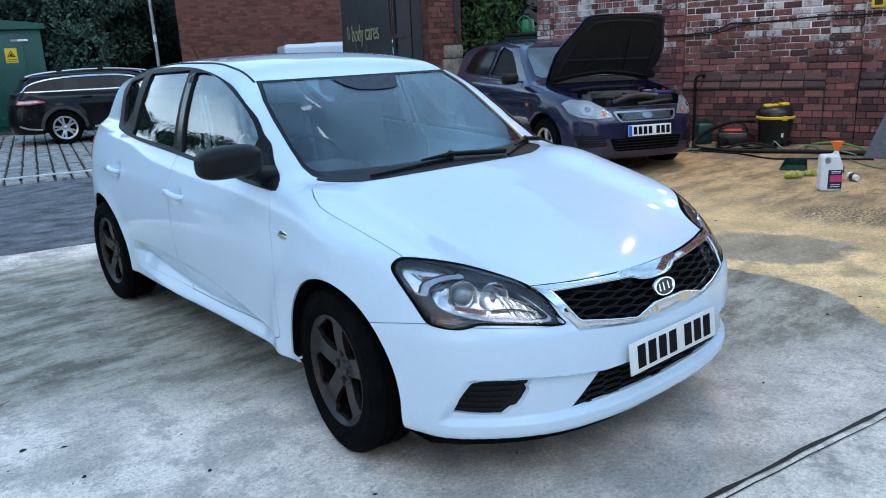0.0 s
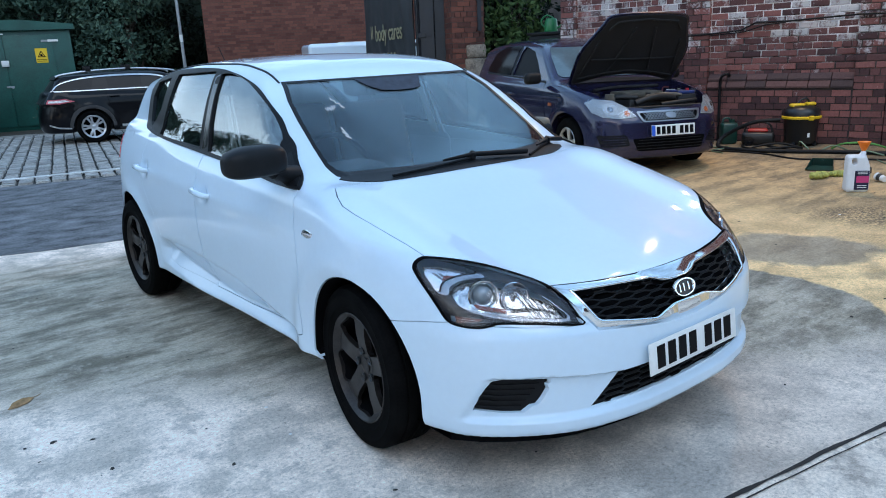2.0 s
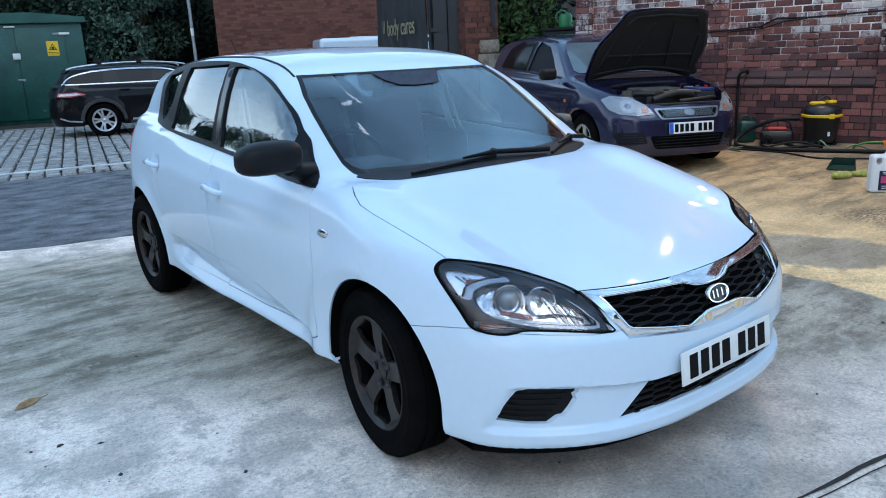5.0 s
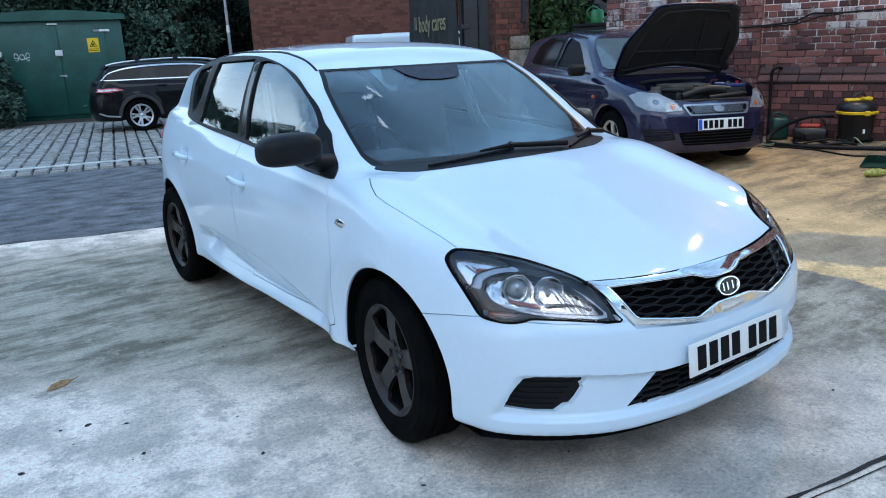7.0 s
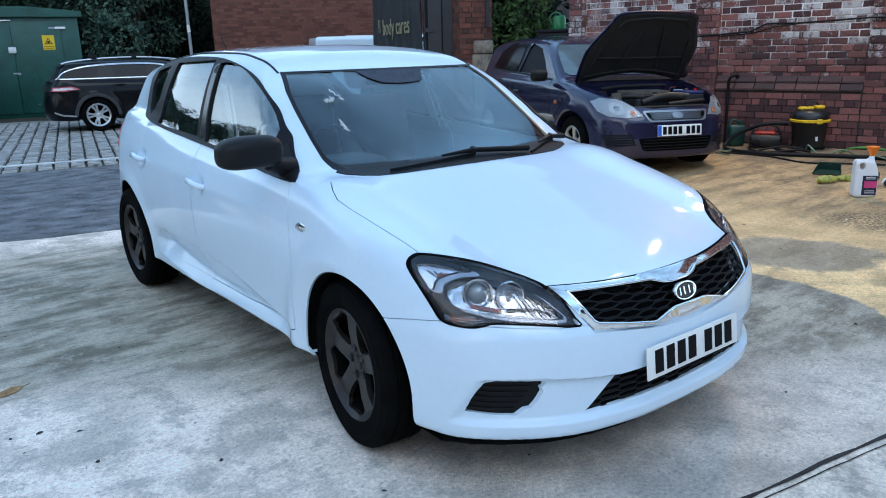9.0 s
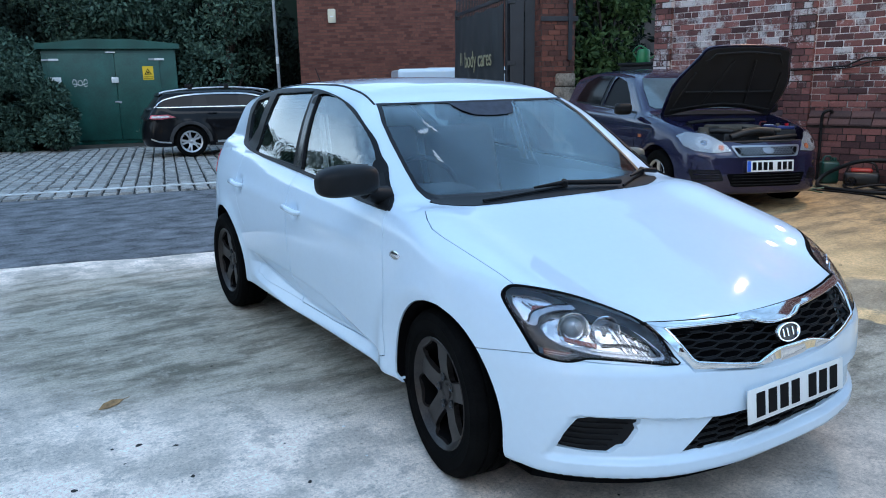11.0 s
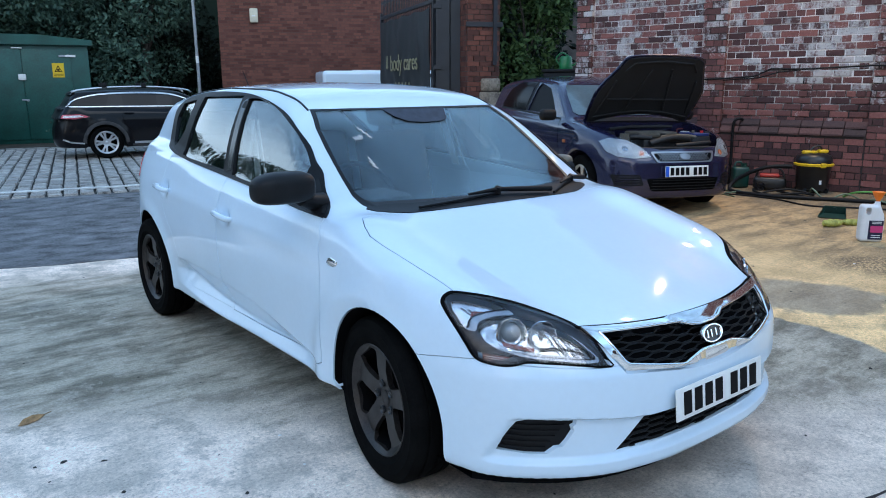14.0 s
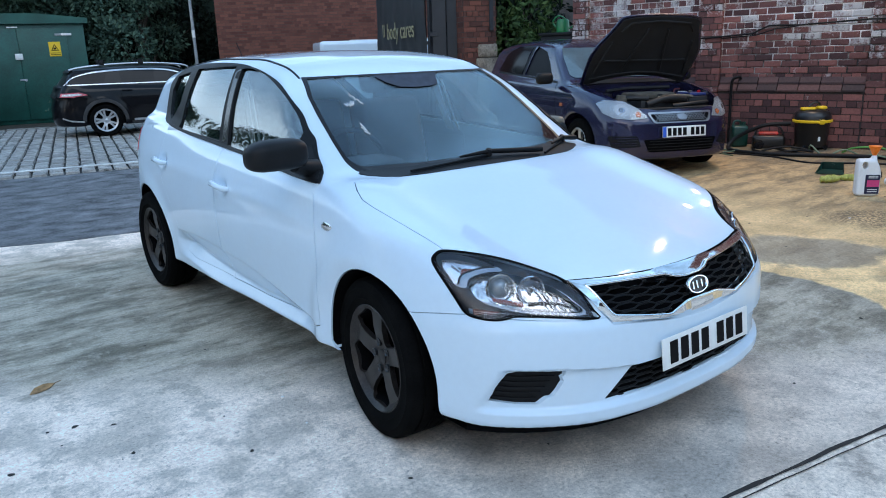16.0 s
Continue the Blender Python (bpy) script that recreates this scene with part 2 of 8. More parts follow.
def skin(name, f, lo, hi, h, layers=None):
    """The surface where the field f is zero, as a closed mesh on a grid of width h; layers: heights of its own."""
    ax = [np.arange(a, b + h, h) for a, b in zip(lo, hi)]
    if layers is not None:
        ax[2] = np.array(layers)
    X, Y, Z = np.meshgrid(*ax, indexing="ij")
    V = f(X.ravel(), Y.ravel(), Z.ravel()).reshape(X.shape)
    S = V < 0
    nx, ny, nz = V.shape
    acc = np.zeros((nx - 1, ny - 1, nz - 1, 3))
    cnt = np.zeros((nx - 1, ny - 1, nz - 1))
    G = np.stack([X, Y, Z], -1)
    quads = []
    for a in range(3):
        s0, s1 = [slice(None)] * 3, [slice(None)] * 3
        s0[a], s1[a] = slice(0, -1), slice(1, None)
        s0, s1 = tuple(s0), tuple(s1)
        ch = S[s0] != S[s1]
        idx = np.argwhere(ch)
        v0, v1 = V[s0][ch], V[s1][ch]
        t = (v0 / (v0 - v1))[:, None]
        P = G[s0][ch] * (1 - t) + G[s1][ch] * t
        b, c = [q for q in range(3) if q != a]
        inside = S[s0][ch]
        cells = []
        for db, dc in ((0, 0), (-1, 0), (-1, -1), (0, -1)):
            k = idx.copy()
            k[:, b] += db
            k[:, c] += dc
            cells.append(k)
            np.add.at(acc, tuple(k.T), P)
            np.add.at(cnt, tuple(k.T), 1)
        q = np.stack(cells, 1)
        flip = inside if a == 1 else ~inside
        q[flip] = q[flip][:, ::-1]
        quads.append(q)
    used = cnt > 0
    ids = -np.ones(used.shape, int)
    ids[used] = np.arange(used.sum())
    verts = acc[used] / cnt[used][:, None]
    near_ = 0.4 * min(h, min(float(np.diff(a).min()) for a in ax))
    for _ in range(4):
        g = grad(f, verts)
        k = -f(*verts.T) / (np.sum(g * g, 1) + 1e-9)
        d = k[:, None] * g
        size = np.linalg.norm(d, axis=1)[:, None] + 1e-12
        verts += d * np.minimum(1.0, near_ / size)
    faces = np.concatenate(quads)
    faces = ids[faces[..., 0], faces[..., 1], faces[..., 2]]
    me = bpy.data.meshes.new(name)
    me.from_pydata(verts.tolist(), [], faces[:, ::-1].tolist())
    me.update()
    bmv = bmesh.new()
    bmv.from_mesh(me)
    bmesh.ops.recalc_face_normals(bmv, faces=bmv.faces)
    bmv.to_mesh(me)
    bmv.free()
    return me


def within(a, b):
    """Whether mesh a lies inside the bounds of mesh b."""
    lim = []
    for q in (a, b):
        co = np.empty(len(q.vertices) * 3)
        q.vertices.foreach_get("co", co)
        co = co.reshape(-1, 3)
        lim.append((co.min(0), co.max(0)))
    return bool(np.all(lim[0][0] > lim[1][0] - 0.01) and np.all(lim[0][1] < lim[1][1] + 0.01))


def open_edges(me):
    """How many edges of a mesh do not lie between exactly two faces."""
    a = np.empty(len(me.loops), int)
    me.loops.foreach_get("edge_index", a)
    return int(np.sum(np.bincount(a, minlength=len(me.edges)) != 2))


def cut(me, cutters, how="DIFFERENCE"):
    """The mesh after one boolean with each cutter mesh in turn; a cut that comes out empty is tried again a hair to the side."""
    for c in cutters:
        least = 0.4 * len(me.vertices) if how == "DIFFERENCE" else (300 if len(me.vertices) > 5000 else 8)
        best, base = None, open_edges(me)
        for nudge in (0.0, 0.0004, -0.0005, 0.0009, -0.0011, 0.0015, -0.0017, 0.0023):
            ob, k = new("blank", me), new("blade", c)
            k.matrix_world = Matrix.Translation((nudge, nudge * 0.7, nudge * 1.3))
            md = ob.modifiers.new("cut", "BOOLEAN")
            md.operation, md.object, md.solver = how, k, "EXACT"
            dg = bpy.context.evaluated_depsgraph_get()
            dg.update()
            res = bpy.data.meshes.new_from_object(ob.evaluated_get(dg))
            for q in (ob, k):
                bpy.data.objects.remove(q)
            if len(res.vertices) > least and within(res, me):
                loose = open_edges(res)
                if best is None or loose < best[0]:
                    best = (loose, res)
                if loose <= base or len(me.vertices) < 5000:
                    break
        res = best[1] if best else res
        me = res if len(res.vertices) > least or how == "INTERSECT" else me
    return me


def blade(poly, axis, lo, hi, grow=0.0):
    """A straight-sided cutter: the polygon in the plane across axis, from lo to hi along it."""
    P = [Vector(p) for p in poly]
    if grow:
        area = sum(P[i - 1].x * P[i].y - P[i - 1].y * P[i].x for i in range(len(P)))
        sgn = 1 if area > 0 else -1
        Q = []
        for i in range(len(P)):
            e1, e2 = (P[i] - P[i - 1]).normalized(), (P[(i + 1) % len(P)] - P[i]).normalized()
            n1, n2 = Vector((e1.y, -e1.x)) * sgn, Vector((e2.y, -e2.x)) * sgn
            nn = n1 + n2
            Q.append(P[i] + nn * (grow / max(1 + n1.dot(n2), 0.3)))
        P = Q
    at = {"x": lambda u, v, w: (w, u, v), "y": lambda u, v, w: (u, w, v), "z": lambda u, v, w: (u, v, w)}[axis]
    b = bmesh.new()
    a0 = [b.verts.new(at(p.x, p.y, lo)) for p in P]
    a1 = [b.verts.new(at(p.x, p.y, hi)) for p in P]
    n = len(P)
    b.faces.new(a0), b.faces.new(a1)
    for i in range(n):
        b.faces.new((a0[i], a0[(i + 1) % n], a1[(i + 1) % n], a1[i]))
    bmesh.ops.recalc_face_normals(b, faces=b.faces)
    me = bpy.data.meshes.new("blade")
    b.to_mesh(me)
    b.free()
    return me


def flip_x(poly):
    return [(-x, z) for x, z in poly]


def dress(name, me, f, material, parent, label="", offset=0.0):
    """Links a cut mesh as a part, with the normals of the smooth field where it lies on it."""
    me.name = name
    me.materials.clear()
    me.materials.append(material)
    nv = len(me.vertices)
    co = np.empty(nv * 3)
    me.vertices.foreach_get("co", co)
    co = co.reshape(-1, 3)
    if nv:
        on = np.abs(f(*co.T) - offset) < 0.004
        g = grad(f, co)
        g /= np.linalg.norm(g, axis=1)[:, None] + 1e-9
        normals = []
        for p in me.polygons:
            p.use_smooth = True
            pn = np.array(p.normal)
            for li in p.loop_indices:
                vi = me.loops[li].vertex_index
                normals.append(tuple(g[vi]) if on[vi] and float(g[vi] @ pn) > 0.55 else tuple(pn))
        me.normals_split_custom_set(normals)
    ob = new(name, me)
    ob.parent = parent
    return tagged(ob, label) if label else ob


def sheet(name, f, poly, axis, start, material, parent, off=0.002, thick=0.004, h=0.03, label="", way=None, mesh_only=False):
    """A pane that follows the field: a flat outline carried along axis on to the surface, with thickness.
    start: where the search begins; the sign of (0 - start) is its way."""
    P = [Vector(p) for p in poly]
    b = bmesh.new()
    vs = [b.verts.new((p.x, p.y, 0)) for p in P]
    face = b.faces.new(vs)
    bmesh.ops.triangulate(b, faces=[face])
    lo = Vector((min(p.x for p in P), min(p.y for p in P)))
    hi = Vector((max(p.x for p in P), max(p.y for p in P)))
    for k, n in ((0, Vector((1, 0, 0))), (1, Vector((0, 1, 0)))):
        c = lo[k] + h
        while c < hi[k] - 1e-4:
            pt = Vector((c, 0, 0)) if k == 0 else Vector((0, c, 0))
            bmesh.ops.bisect_plane(b, geom=b.verts[:] + b.edges[:] + b.faces[:], plane_co=pt, plane_no=n)
            c += h
    bmesh.ops.dissolve_degenerate(b, dist=1e-5, edges=b.edges[:])
    b.verts.ensure_lookup_table()
    uv = np.array([(v.co.x, v.co.y) for v in b.verts])
    at = {"x": lambda w: np.stack([w, uv[:, 0], uv[:, 1]], 1), "y": lambda w: np.stack([uv[:, 0], w, uv[:, 1]], 1), "z": lambda w: np.stack([uv[:, 0], uv[:, 1], w], 1)}[axis]
    way = way or (1.0 if start < 0 else -1.0)
    w = np.full(len(uv), float(start))
    for _ in range(90):
        w += way * np.clip(f(*at(w).T) * 0.8, -0.05, 0.05)
    p = at(w)
    for _ in range(4):
        g = grad(f, p)
        p = p - np.clip(f(*p.T) / (np.sum(g * g, 1) + 1e-9), -0.02, 0.02)[:, None] * g
    g = grad(f, p)
    g /= np.linalg.norm(g, axis=1)[:, None] + 1e-9
    for v, q, n in zip(b.verts, p, g):
        v.co = q + n * off
    bmesh.ops.recalc_face_normals(b, faces=b.faces)
    avg = Vector(np.mean(g, 0))
    if sum((fc.normal.dot(avg) * fc.calc_area() for fc in b.faces)) < 0:
        bmesh.ops.reverse_faces(b, faces=b.faces[:])
    if thick:
        geo = bmesh.ops.extrude_face_region(b, geom=b.faces[:])
        top = [e for e in geo["geom"] if isinstance(e, bmesh.types.BMVert)]
        b.verts.ensure_lookup_table()
        tops = set(top)
        base = [v for v in b.verts if v not in tops]
        bmesh.ops.recalc_face_normals(b, faces=b.faces)
        pts = np.array([v.co[:] for v in base])
        gg = grad(f, pts)
        gg /= np.linalg.norm(gg, axis=1)[:, None] + 1e-9
        for v, n in zip(base, gg):
            v.co -= Vector(n) * thick
    if mesh_only:
        me = bpy.data.meshes.new(name)
        b.to_mesh(me)
        b.free()
        return me
    ob = link_mesh(name, b, material, 40)
    ob.parent = parent
    return tagged(ob, label) if label else ob


def strip(name, f, pts, axis, start, width, material, parent, off=0.001, thick=0.003, label="", way=None):
    """A narrow band along a line that lies on the field."""
    L = [Vector(p) for p in pts]
    left, right = [], []
    for i, p in enumerate(L):
        d = (L[min(i + 1, len(L) - 1)] - L[max(i - 1, 0)]).normalized()
        n = Vector((-d.y, d.x)) * width / 2
        left.append(tuple(p + n))
        right.append(tuple(p - n))
    return sheet(name, f, left + right[::-1], axis, start, material, parent, off, thick, 0.06, label, way)


# ---- the white hatchback: its shape ----
# x across (its left is +x), y from nose to tail with 0 at the front axle, z up
H_W = sp([0.08, 0.2, 0.28, 0.4, 0.55, 0.68, 0.78, 0.86, 0.95, 1.05], [-0.075, -0.04, -0.018, -0.015, -0.006, 0, -0.004, -0.018, -0.05, -0.10])
H_WY = sp([-0.9, -0.5, -0.2, 0.2, 1.7, 2.3, 2.65, 2.95, 3.4], [-0.07, -0.03, -0.008, 0, -0.002, -0.009, -0.020, -0.042, -0.10])
H_T = sp([-0.9, -0.74, -0.5, -0.233, 0.0, 0.277, 0.45, 1.2, 1.6, 2.3, 2.8, 3.4], [0.63, 0.684, 0.750, 0.820, 0.882, 0.951, 0.965, 0.995, 1.015, 1.085, 1.11, 1.10])
H_F = sp([0, 0.2, 0.4, 0.5, 0.6, 0.7, 0.8, 0.86, 0.92], [-0.860, -0.855, -0.822, -0.790, -0.735, -0.657, -0.54, -0.37, 0.05])
H_CU = sp([0.3, 0.45, 0.6, 0.7, 1.04, 1.5, 1.74, 2.05, 2.3], [0.355, 0.366, 0.386, 0.405, 0.460, 0.487, 0.497, 0.488, 0.48])
H_CL = sp([0.3, 0.5, 0.7, 1.03, 1.48, 2.0, 2.3], [0.325, 0.328, 0.332, 0.336, 0.360, 0.412, 0.43])
H_FZ = sp([0.1, 0.18, 0.28, 0.45, 0.55, 0.62, 0.68, 0.74, 0.85, 1.2], [0.05, 0.008, 0, 0, 0.006, 0.045, 0.09, 0.15, 0.29, 0.75])
H_R = sp([0, 0.4, 0.6, 0.75, 0.84, 0.88, 0.93], [3.37, 3.34, 3.27, 3.12, 2.92, 2.72, 2.3])
H_RZ = sp([0.2, 0.3, 0.5, 0.7, 0.9, 1.0, 1.15], [-0.06, -0.03, 0, -0.02, -0.06, -0.10, -0.2])
H_G = sp([0.85, 0.97, 1.1, 1.25, 1.38, 1.46, 1.5], [0.828, 0.800, 0.760, 0.696, 0.622, 0.568, 0.52])
H_ROOF = sp([0.5, 0.98, 1.2, 1.5, 1.9, 2.4, 2.8, 3.2], [1.24, 1.392, 1.442, 1.474, 1.479, 1.455, 1.41, 1.34])


def hatch_field(x, y, z):
    ax = np.abs(x)
    w = 0.887 + H_W(z) + H_WY(y)
    for yc in (0.0, 2.65):
        d = np.hypot(y - yc, z - 0.315) - 0.40
        w = w + 0.016 * np.exp(-(d / 0.06) ** 2) * step(0.1, 0.3, z)
    zu, zl = H_CU(y), H_CL(y)
    span = step(0.38, 0.62, y) * (1 - step(1.98, 2.16, y))
    hollow = smax(smin((zu - z) / (zu - zl), 1.0 + (z - zl) * 11.0, 0.16), 0.0 * z, 0.06)
    w = w - 0.058 * span * hollow
    for yh, zh in ((1.325, 0.826), (2.265, 0.866)):
        w = w - 0.016 * np.exp(-(((y - yh) / 0.062) ** 2 + ((z - zh) / 0.042) ** 2) ** 2)
    w = w + 0.006 * step(0.35, 0.6, y) * step(2.6, 2.2, y) * np.exp(-((z - 0.80 - 0.035 * (y - 0.4)) / 0.035) ** 2)
    t = H_T(y) - 0.012 * (ax / 0.8) ** 2 + 0.026 * np.exp(-((ax - 0.70) / 0.13) ** 2) * (1 - step(0.1, 0.5, y))
    low = smax(ax - w, z - t, 0.07)
    zt = 0.404 + 0.10 * np.clip(ax - 0.33, 0.0, 0.26)
    hollow = 0.026 * step(zt + 0.007, zt - 0.007, z) * step(0.270, 0.296, z) * step(0.795, 0.755, ax + 0.42 * (z - 0.33))
    low = smax(low, (H_F(ax) + H_FZ(z) + hollow - y) * 0.8, 0.035)
    low = smax(low, (y - H_R(ax) - H_RZ(z)) * 0.8, 0.07)
    low = smax(low, 0.222 + 0.043 * step(0.6, 0.86, ax) * step(-0.1, 0.3, y) - z, 0.022)
    g = H_G(z) - 0.10 * step(1.9, 3.2, y)
    ws = 0.30 + (z - 0.95) * 1.63 + 0.10 * (ax / 0.66) ** 2 * (1 - 0.8 * (z - 0.95) / 0.42)
    rw = 3.26 - (z - 1.0) * 0.42 - 0.16 * (ax / 0.6) ** 2
    top = smax((ax - g) * 0.88, z - H_ROOF(y) + 0.028 * (ax / 0.55) ** 2, 0.07)
    top = smax(top, (ws - y) * 0.52, 0.05)
    top = smax(top, (y - rw) * 0.9, 0.08)
    top = smax(top, 0.80 - z, 0.02)
    return smin(low, top, 0.055)


def both_ways(run):
    """A run of points that ends near the middle, carried on by its mirror image."""
    return list(run) + [(-x, z) for x, z in reversed(run)]


def ring(name, f, outer, inner, axis, start, material, parent, off, thick, label="", way=None, h=0.03):
    """A band that follows the field between two outlines."""
    me = sheet(name, f, outer, axis, start, None, None, off, thick, h, way=way, mesh_only=True)
    holes = [blade(q, axis, -1.4 if axis != "x" else min(start, 0) * 1.2, 1.4 if axis != "x" else max(start, 0) * 1.2) for q in inner]
    if axis == "y":
        holes = [blade(q, axis, -1.4, 3.6) for q in inner]
    res = cut(me, holes)
    res.materials.clear()
    res.materials.append(material)
    for p in res.polygons:
        p.use_smooth = True
    res.set_sharp_from_angle(angle=radians(35))
    ob = new(name, res)
    res.name = name
    ob.parent = parent
    return tagged(ob, label) if label else ob


def blob(name, f, lo, hi, h, material, parent=None, label=""):
    me = skin(name, f, lo, hi, h)
    ob = dress(name, me, f, material, parent, label)
    return ob


def rbox(c, s, r):
    """Field of a box with rounded edges."""
    def f(x, y, z):
        q = [np.abs(a - b) - e + r for a, b, e in zip((x, y, z), c, s)]
        out = np.sqrt(sum(np.maximum(k, 0) ** 2 for k in q) + 1e-12)
        return out + np.minimum(np.maximum(np.maximum(q[0], q[1]), q[2]), 0) - r
    return f


CAR_GLASS = glass("car_glass", (0.66, 0.73, 0.75), 0.0, 0.18)
SCREEN_GLASS = glass("screen_glass", (0.78, 0.91, 0.95), 0.0, 0.09)
LAMP_GLASS = glass("lamp_glass", (0.97, 0.97, 0.98), 0.0, 0.022)
CLOTH = mat("dark_cloth", (0.065, 0.067, 0.073), 0.9, var=0.2, scale=30, fine=300, bump=0.2)
AMBER = mat("amber_lens", (0.45, 0.13, 0.05), 0.2, var=0.1)
REDLENS = mat("red_lens", (0.45, 0.02, 0.03), 0.15, var=0.1)
PLATEW = mat("plate_white", (0.78, 0.78, 0.76), 0.4, var=0.03)
INK = mat("plate_black", (0.004, 0.004, 0.005), 0.6, var=0.05, spec=0.1)
WHITEINK = mat("white_marks", (0.8, 0.82, 0.84), 0.6, var=0.05)
BEZEL = mat("grey_bezel", (0.018, 0.019, 0.021), 0.28, var=0.06, scale=12, fine=120)
HOUSING = mat("lamp_housing", (0.30, 0.305, 0.31), 0.16, metal=0.85, var=0.15, scale=14, fine=90)
LCHROME = mat("lamp_chrome", (0.74, 0.75, 0.77), 0.22, metal=0.9, var=0.06, scale=22, fine=90)
REFLECT = mat("faceted_reflector", (0.58, 0.59, 0.61), 0.13, metal=0.95, var=0.3, scale=26, fine=48, bump=0.9)
MASK = mat("lamp_mask_black", (0.012, 0.0135, 0.017), 0.38, var=0.1, spec=0.3)
MIRROR_DARK = mat("dotted_glass_band", (0.050, 0.062, 0.085), 0.7, var=0.12, scale=30, fine=200, spec=0.1)
FRIT = mat("screen_frit", (0.006, 0.007, 0.009), 0.45, var=0.1, spec=0.2)
ROSE = mat("rose_lens", (0.20, 0.065, 0.055), 0.2, metal=0.2, var=0.2, scale=40, fine=160)
SCREEN_LENS = mat("projector_glass", (0.22, 0.25, 0.27), 0.05, metal=0.5, var=0.1, spec=1.0)
DCHROME_T = mat("dark_chrome_edge", (0.35, 0.36, 0.38), 0.25, metal=0.9, var=0.1)
DEEPBLK = mat("deep_black_plastic", (0.006, 0.006, 0.007), 0.6, var=0.1, scale=20, fine=160, spec=0.22)
BEIGE = mat("bare_grey_plastic", (0.15, 0.125, 0.09), 0.45, var=0.1, scale=10, fine=120)
DARKTRIM = mat("satin_black_trim", (0.007, 0.0073, 0.0085), 0.5, spec=0.14, var=0.1, scale=12, fine=160)


def car_wheel(car, m, R, rim_r, width, rim_mat, spokes=5, twin=False, rim_label="gunmetal five-spoke alloy rim"):
    """A wheel whose outer face looks along the z of m."""
    w = width / 2
    b = bm_new()
    add_lathe(b, [(0.03, -w * 0.2), (rim_r * 0.62, -w * 0.2), (rim_r * 0.62, -w * 0.1), (0.03, -w * 0.1)], m, 32)
    add_lathe(b, [(rim_r * 0.97, -w), (rim_r * 0.90, -w * 0.5), (rim_r * 0.90, w * 0.55), (rim_r * 0.96, w * 0.80)], m, 40)
    add_lathe(b, [(rim_r * 0.9, -w * 0.75), (0.02, -w * 0.75)], m, 32)
    wheel = part("wheel", b, GAPM, car, smooth=40)
    b = bm_new()
    k = R - rim_r
    prof = [(rim_r - 0.004, -w * 0.86), (rim_r + 0.25 * k, -w * 0.99), (rim_r + 0.6 * k, -w), (R - 0.12 * k, -w * 0.9), (R - 0.02 * k, -w * 0.74),
            (R, -w * 0.55), (R, -w * 0.52), (R - 0.006, -w * 0.5), (R - 0.006, -w * 0.44), (R, -w * 0.42), (R, -w * 0.08), (R - 0.007, -w * 0.06), (R - 0.007, w * 0.06), (R, w * 0.08),
            (R, w * 0.42), (R - 0.006, w * 0.44), (R - 0.006, w * 0.5), (R, w * 0.52), (R, w * 0.55), (R - 0.02 * k, w * 0.74), (R - 0.12 * k, w * 0.9), (rim_r + 0.62 * k, w), (rim_r + 0.58 * k, w * 0.985),
            (rim_r + 0.25 * k, w * 0.99), (rim_r + 0.02, w * 0.93), (rim_r - 0.004, w * 0.86)]
    add_lathe(b, prof, m, 72, closed=True)
    part("tyre", b, RUBBER, wheel, smooth=35)
    b = bm_new()
    r = rim_r
    add_lathe(b, [(0.001, w * 0.52), (0.030, w * 0.52), (0.036, w * 0.50), (0.05, w * 0.50), (r * 0.36, w * 0.58), (r * 0.6, w * 0.66), (r * 0.86, w * 0.66), (r * 0.93, w * 0.76), (r * 0.985, w * 0.90),
                  (r * 1.0, w * 0.88), (r * 0.985, w * 0.70), (r * 0.9, w * 0.52), (r * 0.6, w * 0.44), (r * 0.36, w * 0.36), (0.05, w * 0.30), (0.001, w * 0.30)], Matrix(), 80)
    bmesh.ops.recalc_face_normals(b, faces=b.faces)
    me = bpy.data.meshes.new("rim")
    bmesh.ops.remove_doubles(b, verts=b.verts, dist=0.0025)
    b.to_mesh(me)
    b.free()
    holes = []
    for i in range(spokes):
        a = 2 * math.pi * (i + 0.5) / spokes
        spread = math.pi / spokes
        if twin:
            quad = [(r * 0.30, 0.10 * spread), (r * 0.88, 0.52 * spread), (r * 0.88, 1.02 * spread), (r * 0.5, 0.62 * spread)]
            sets = [quad, [(p, -q) for p, q in quad[::-1]]]
            sets = [[(r * 0.34, -0.42 * spread), (r * 0.34, 0.42 * spread), (r * 0.88, 0.50 * spread), (r * 0.88, -0.50 * spread)],
                    [(r * 0.48, spread * 0.97), (r * 0.48, spread * 1.03), (r * 0.87, spread * 1.14), (r * 0.87, spread * 0.86)]]
        else:
            sets = [[(r * 0.33, -0.20 * spread), (r * 0.33, 0.20 * spread), (r * 0.56, 0.54 * spread), (r * 0.84, 0.66 * spread), (r * 0.94, 0.44 * spread), (r * 0.94, -0.44 * spread), (r * 0.84, -0.66 * spread), (r * 0.56, -0.54 * spread)]]
        for s in sets:
            holes.append(blade(round_poly([(p * math.cos(a + q), p * math.sin(a + q)) for p, q in s], 0.018, 3), "z", -0.2, 0.2))
    res = cut(me, holes)
    res.materials.clear()
    res.materials.append(rim_mat)
    res.transform(m)
    for p in res.polygons:
        p.use_smooth = True
    res.set_sharp_from_angle(angle=radians(28))
    res.name = "rim"
    rim = new("rim", res)
    rim.parent = wheel
    tagged(rim, rim_label)
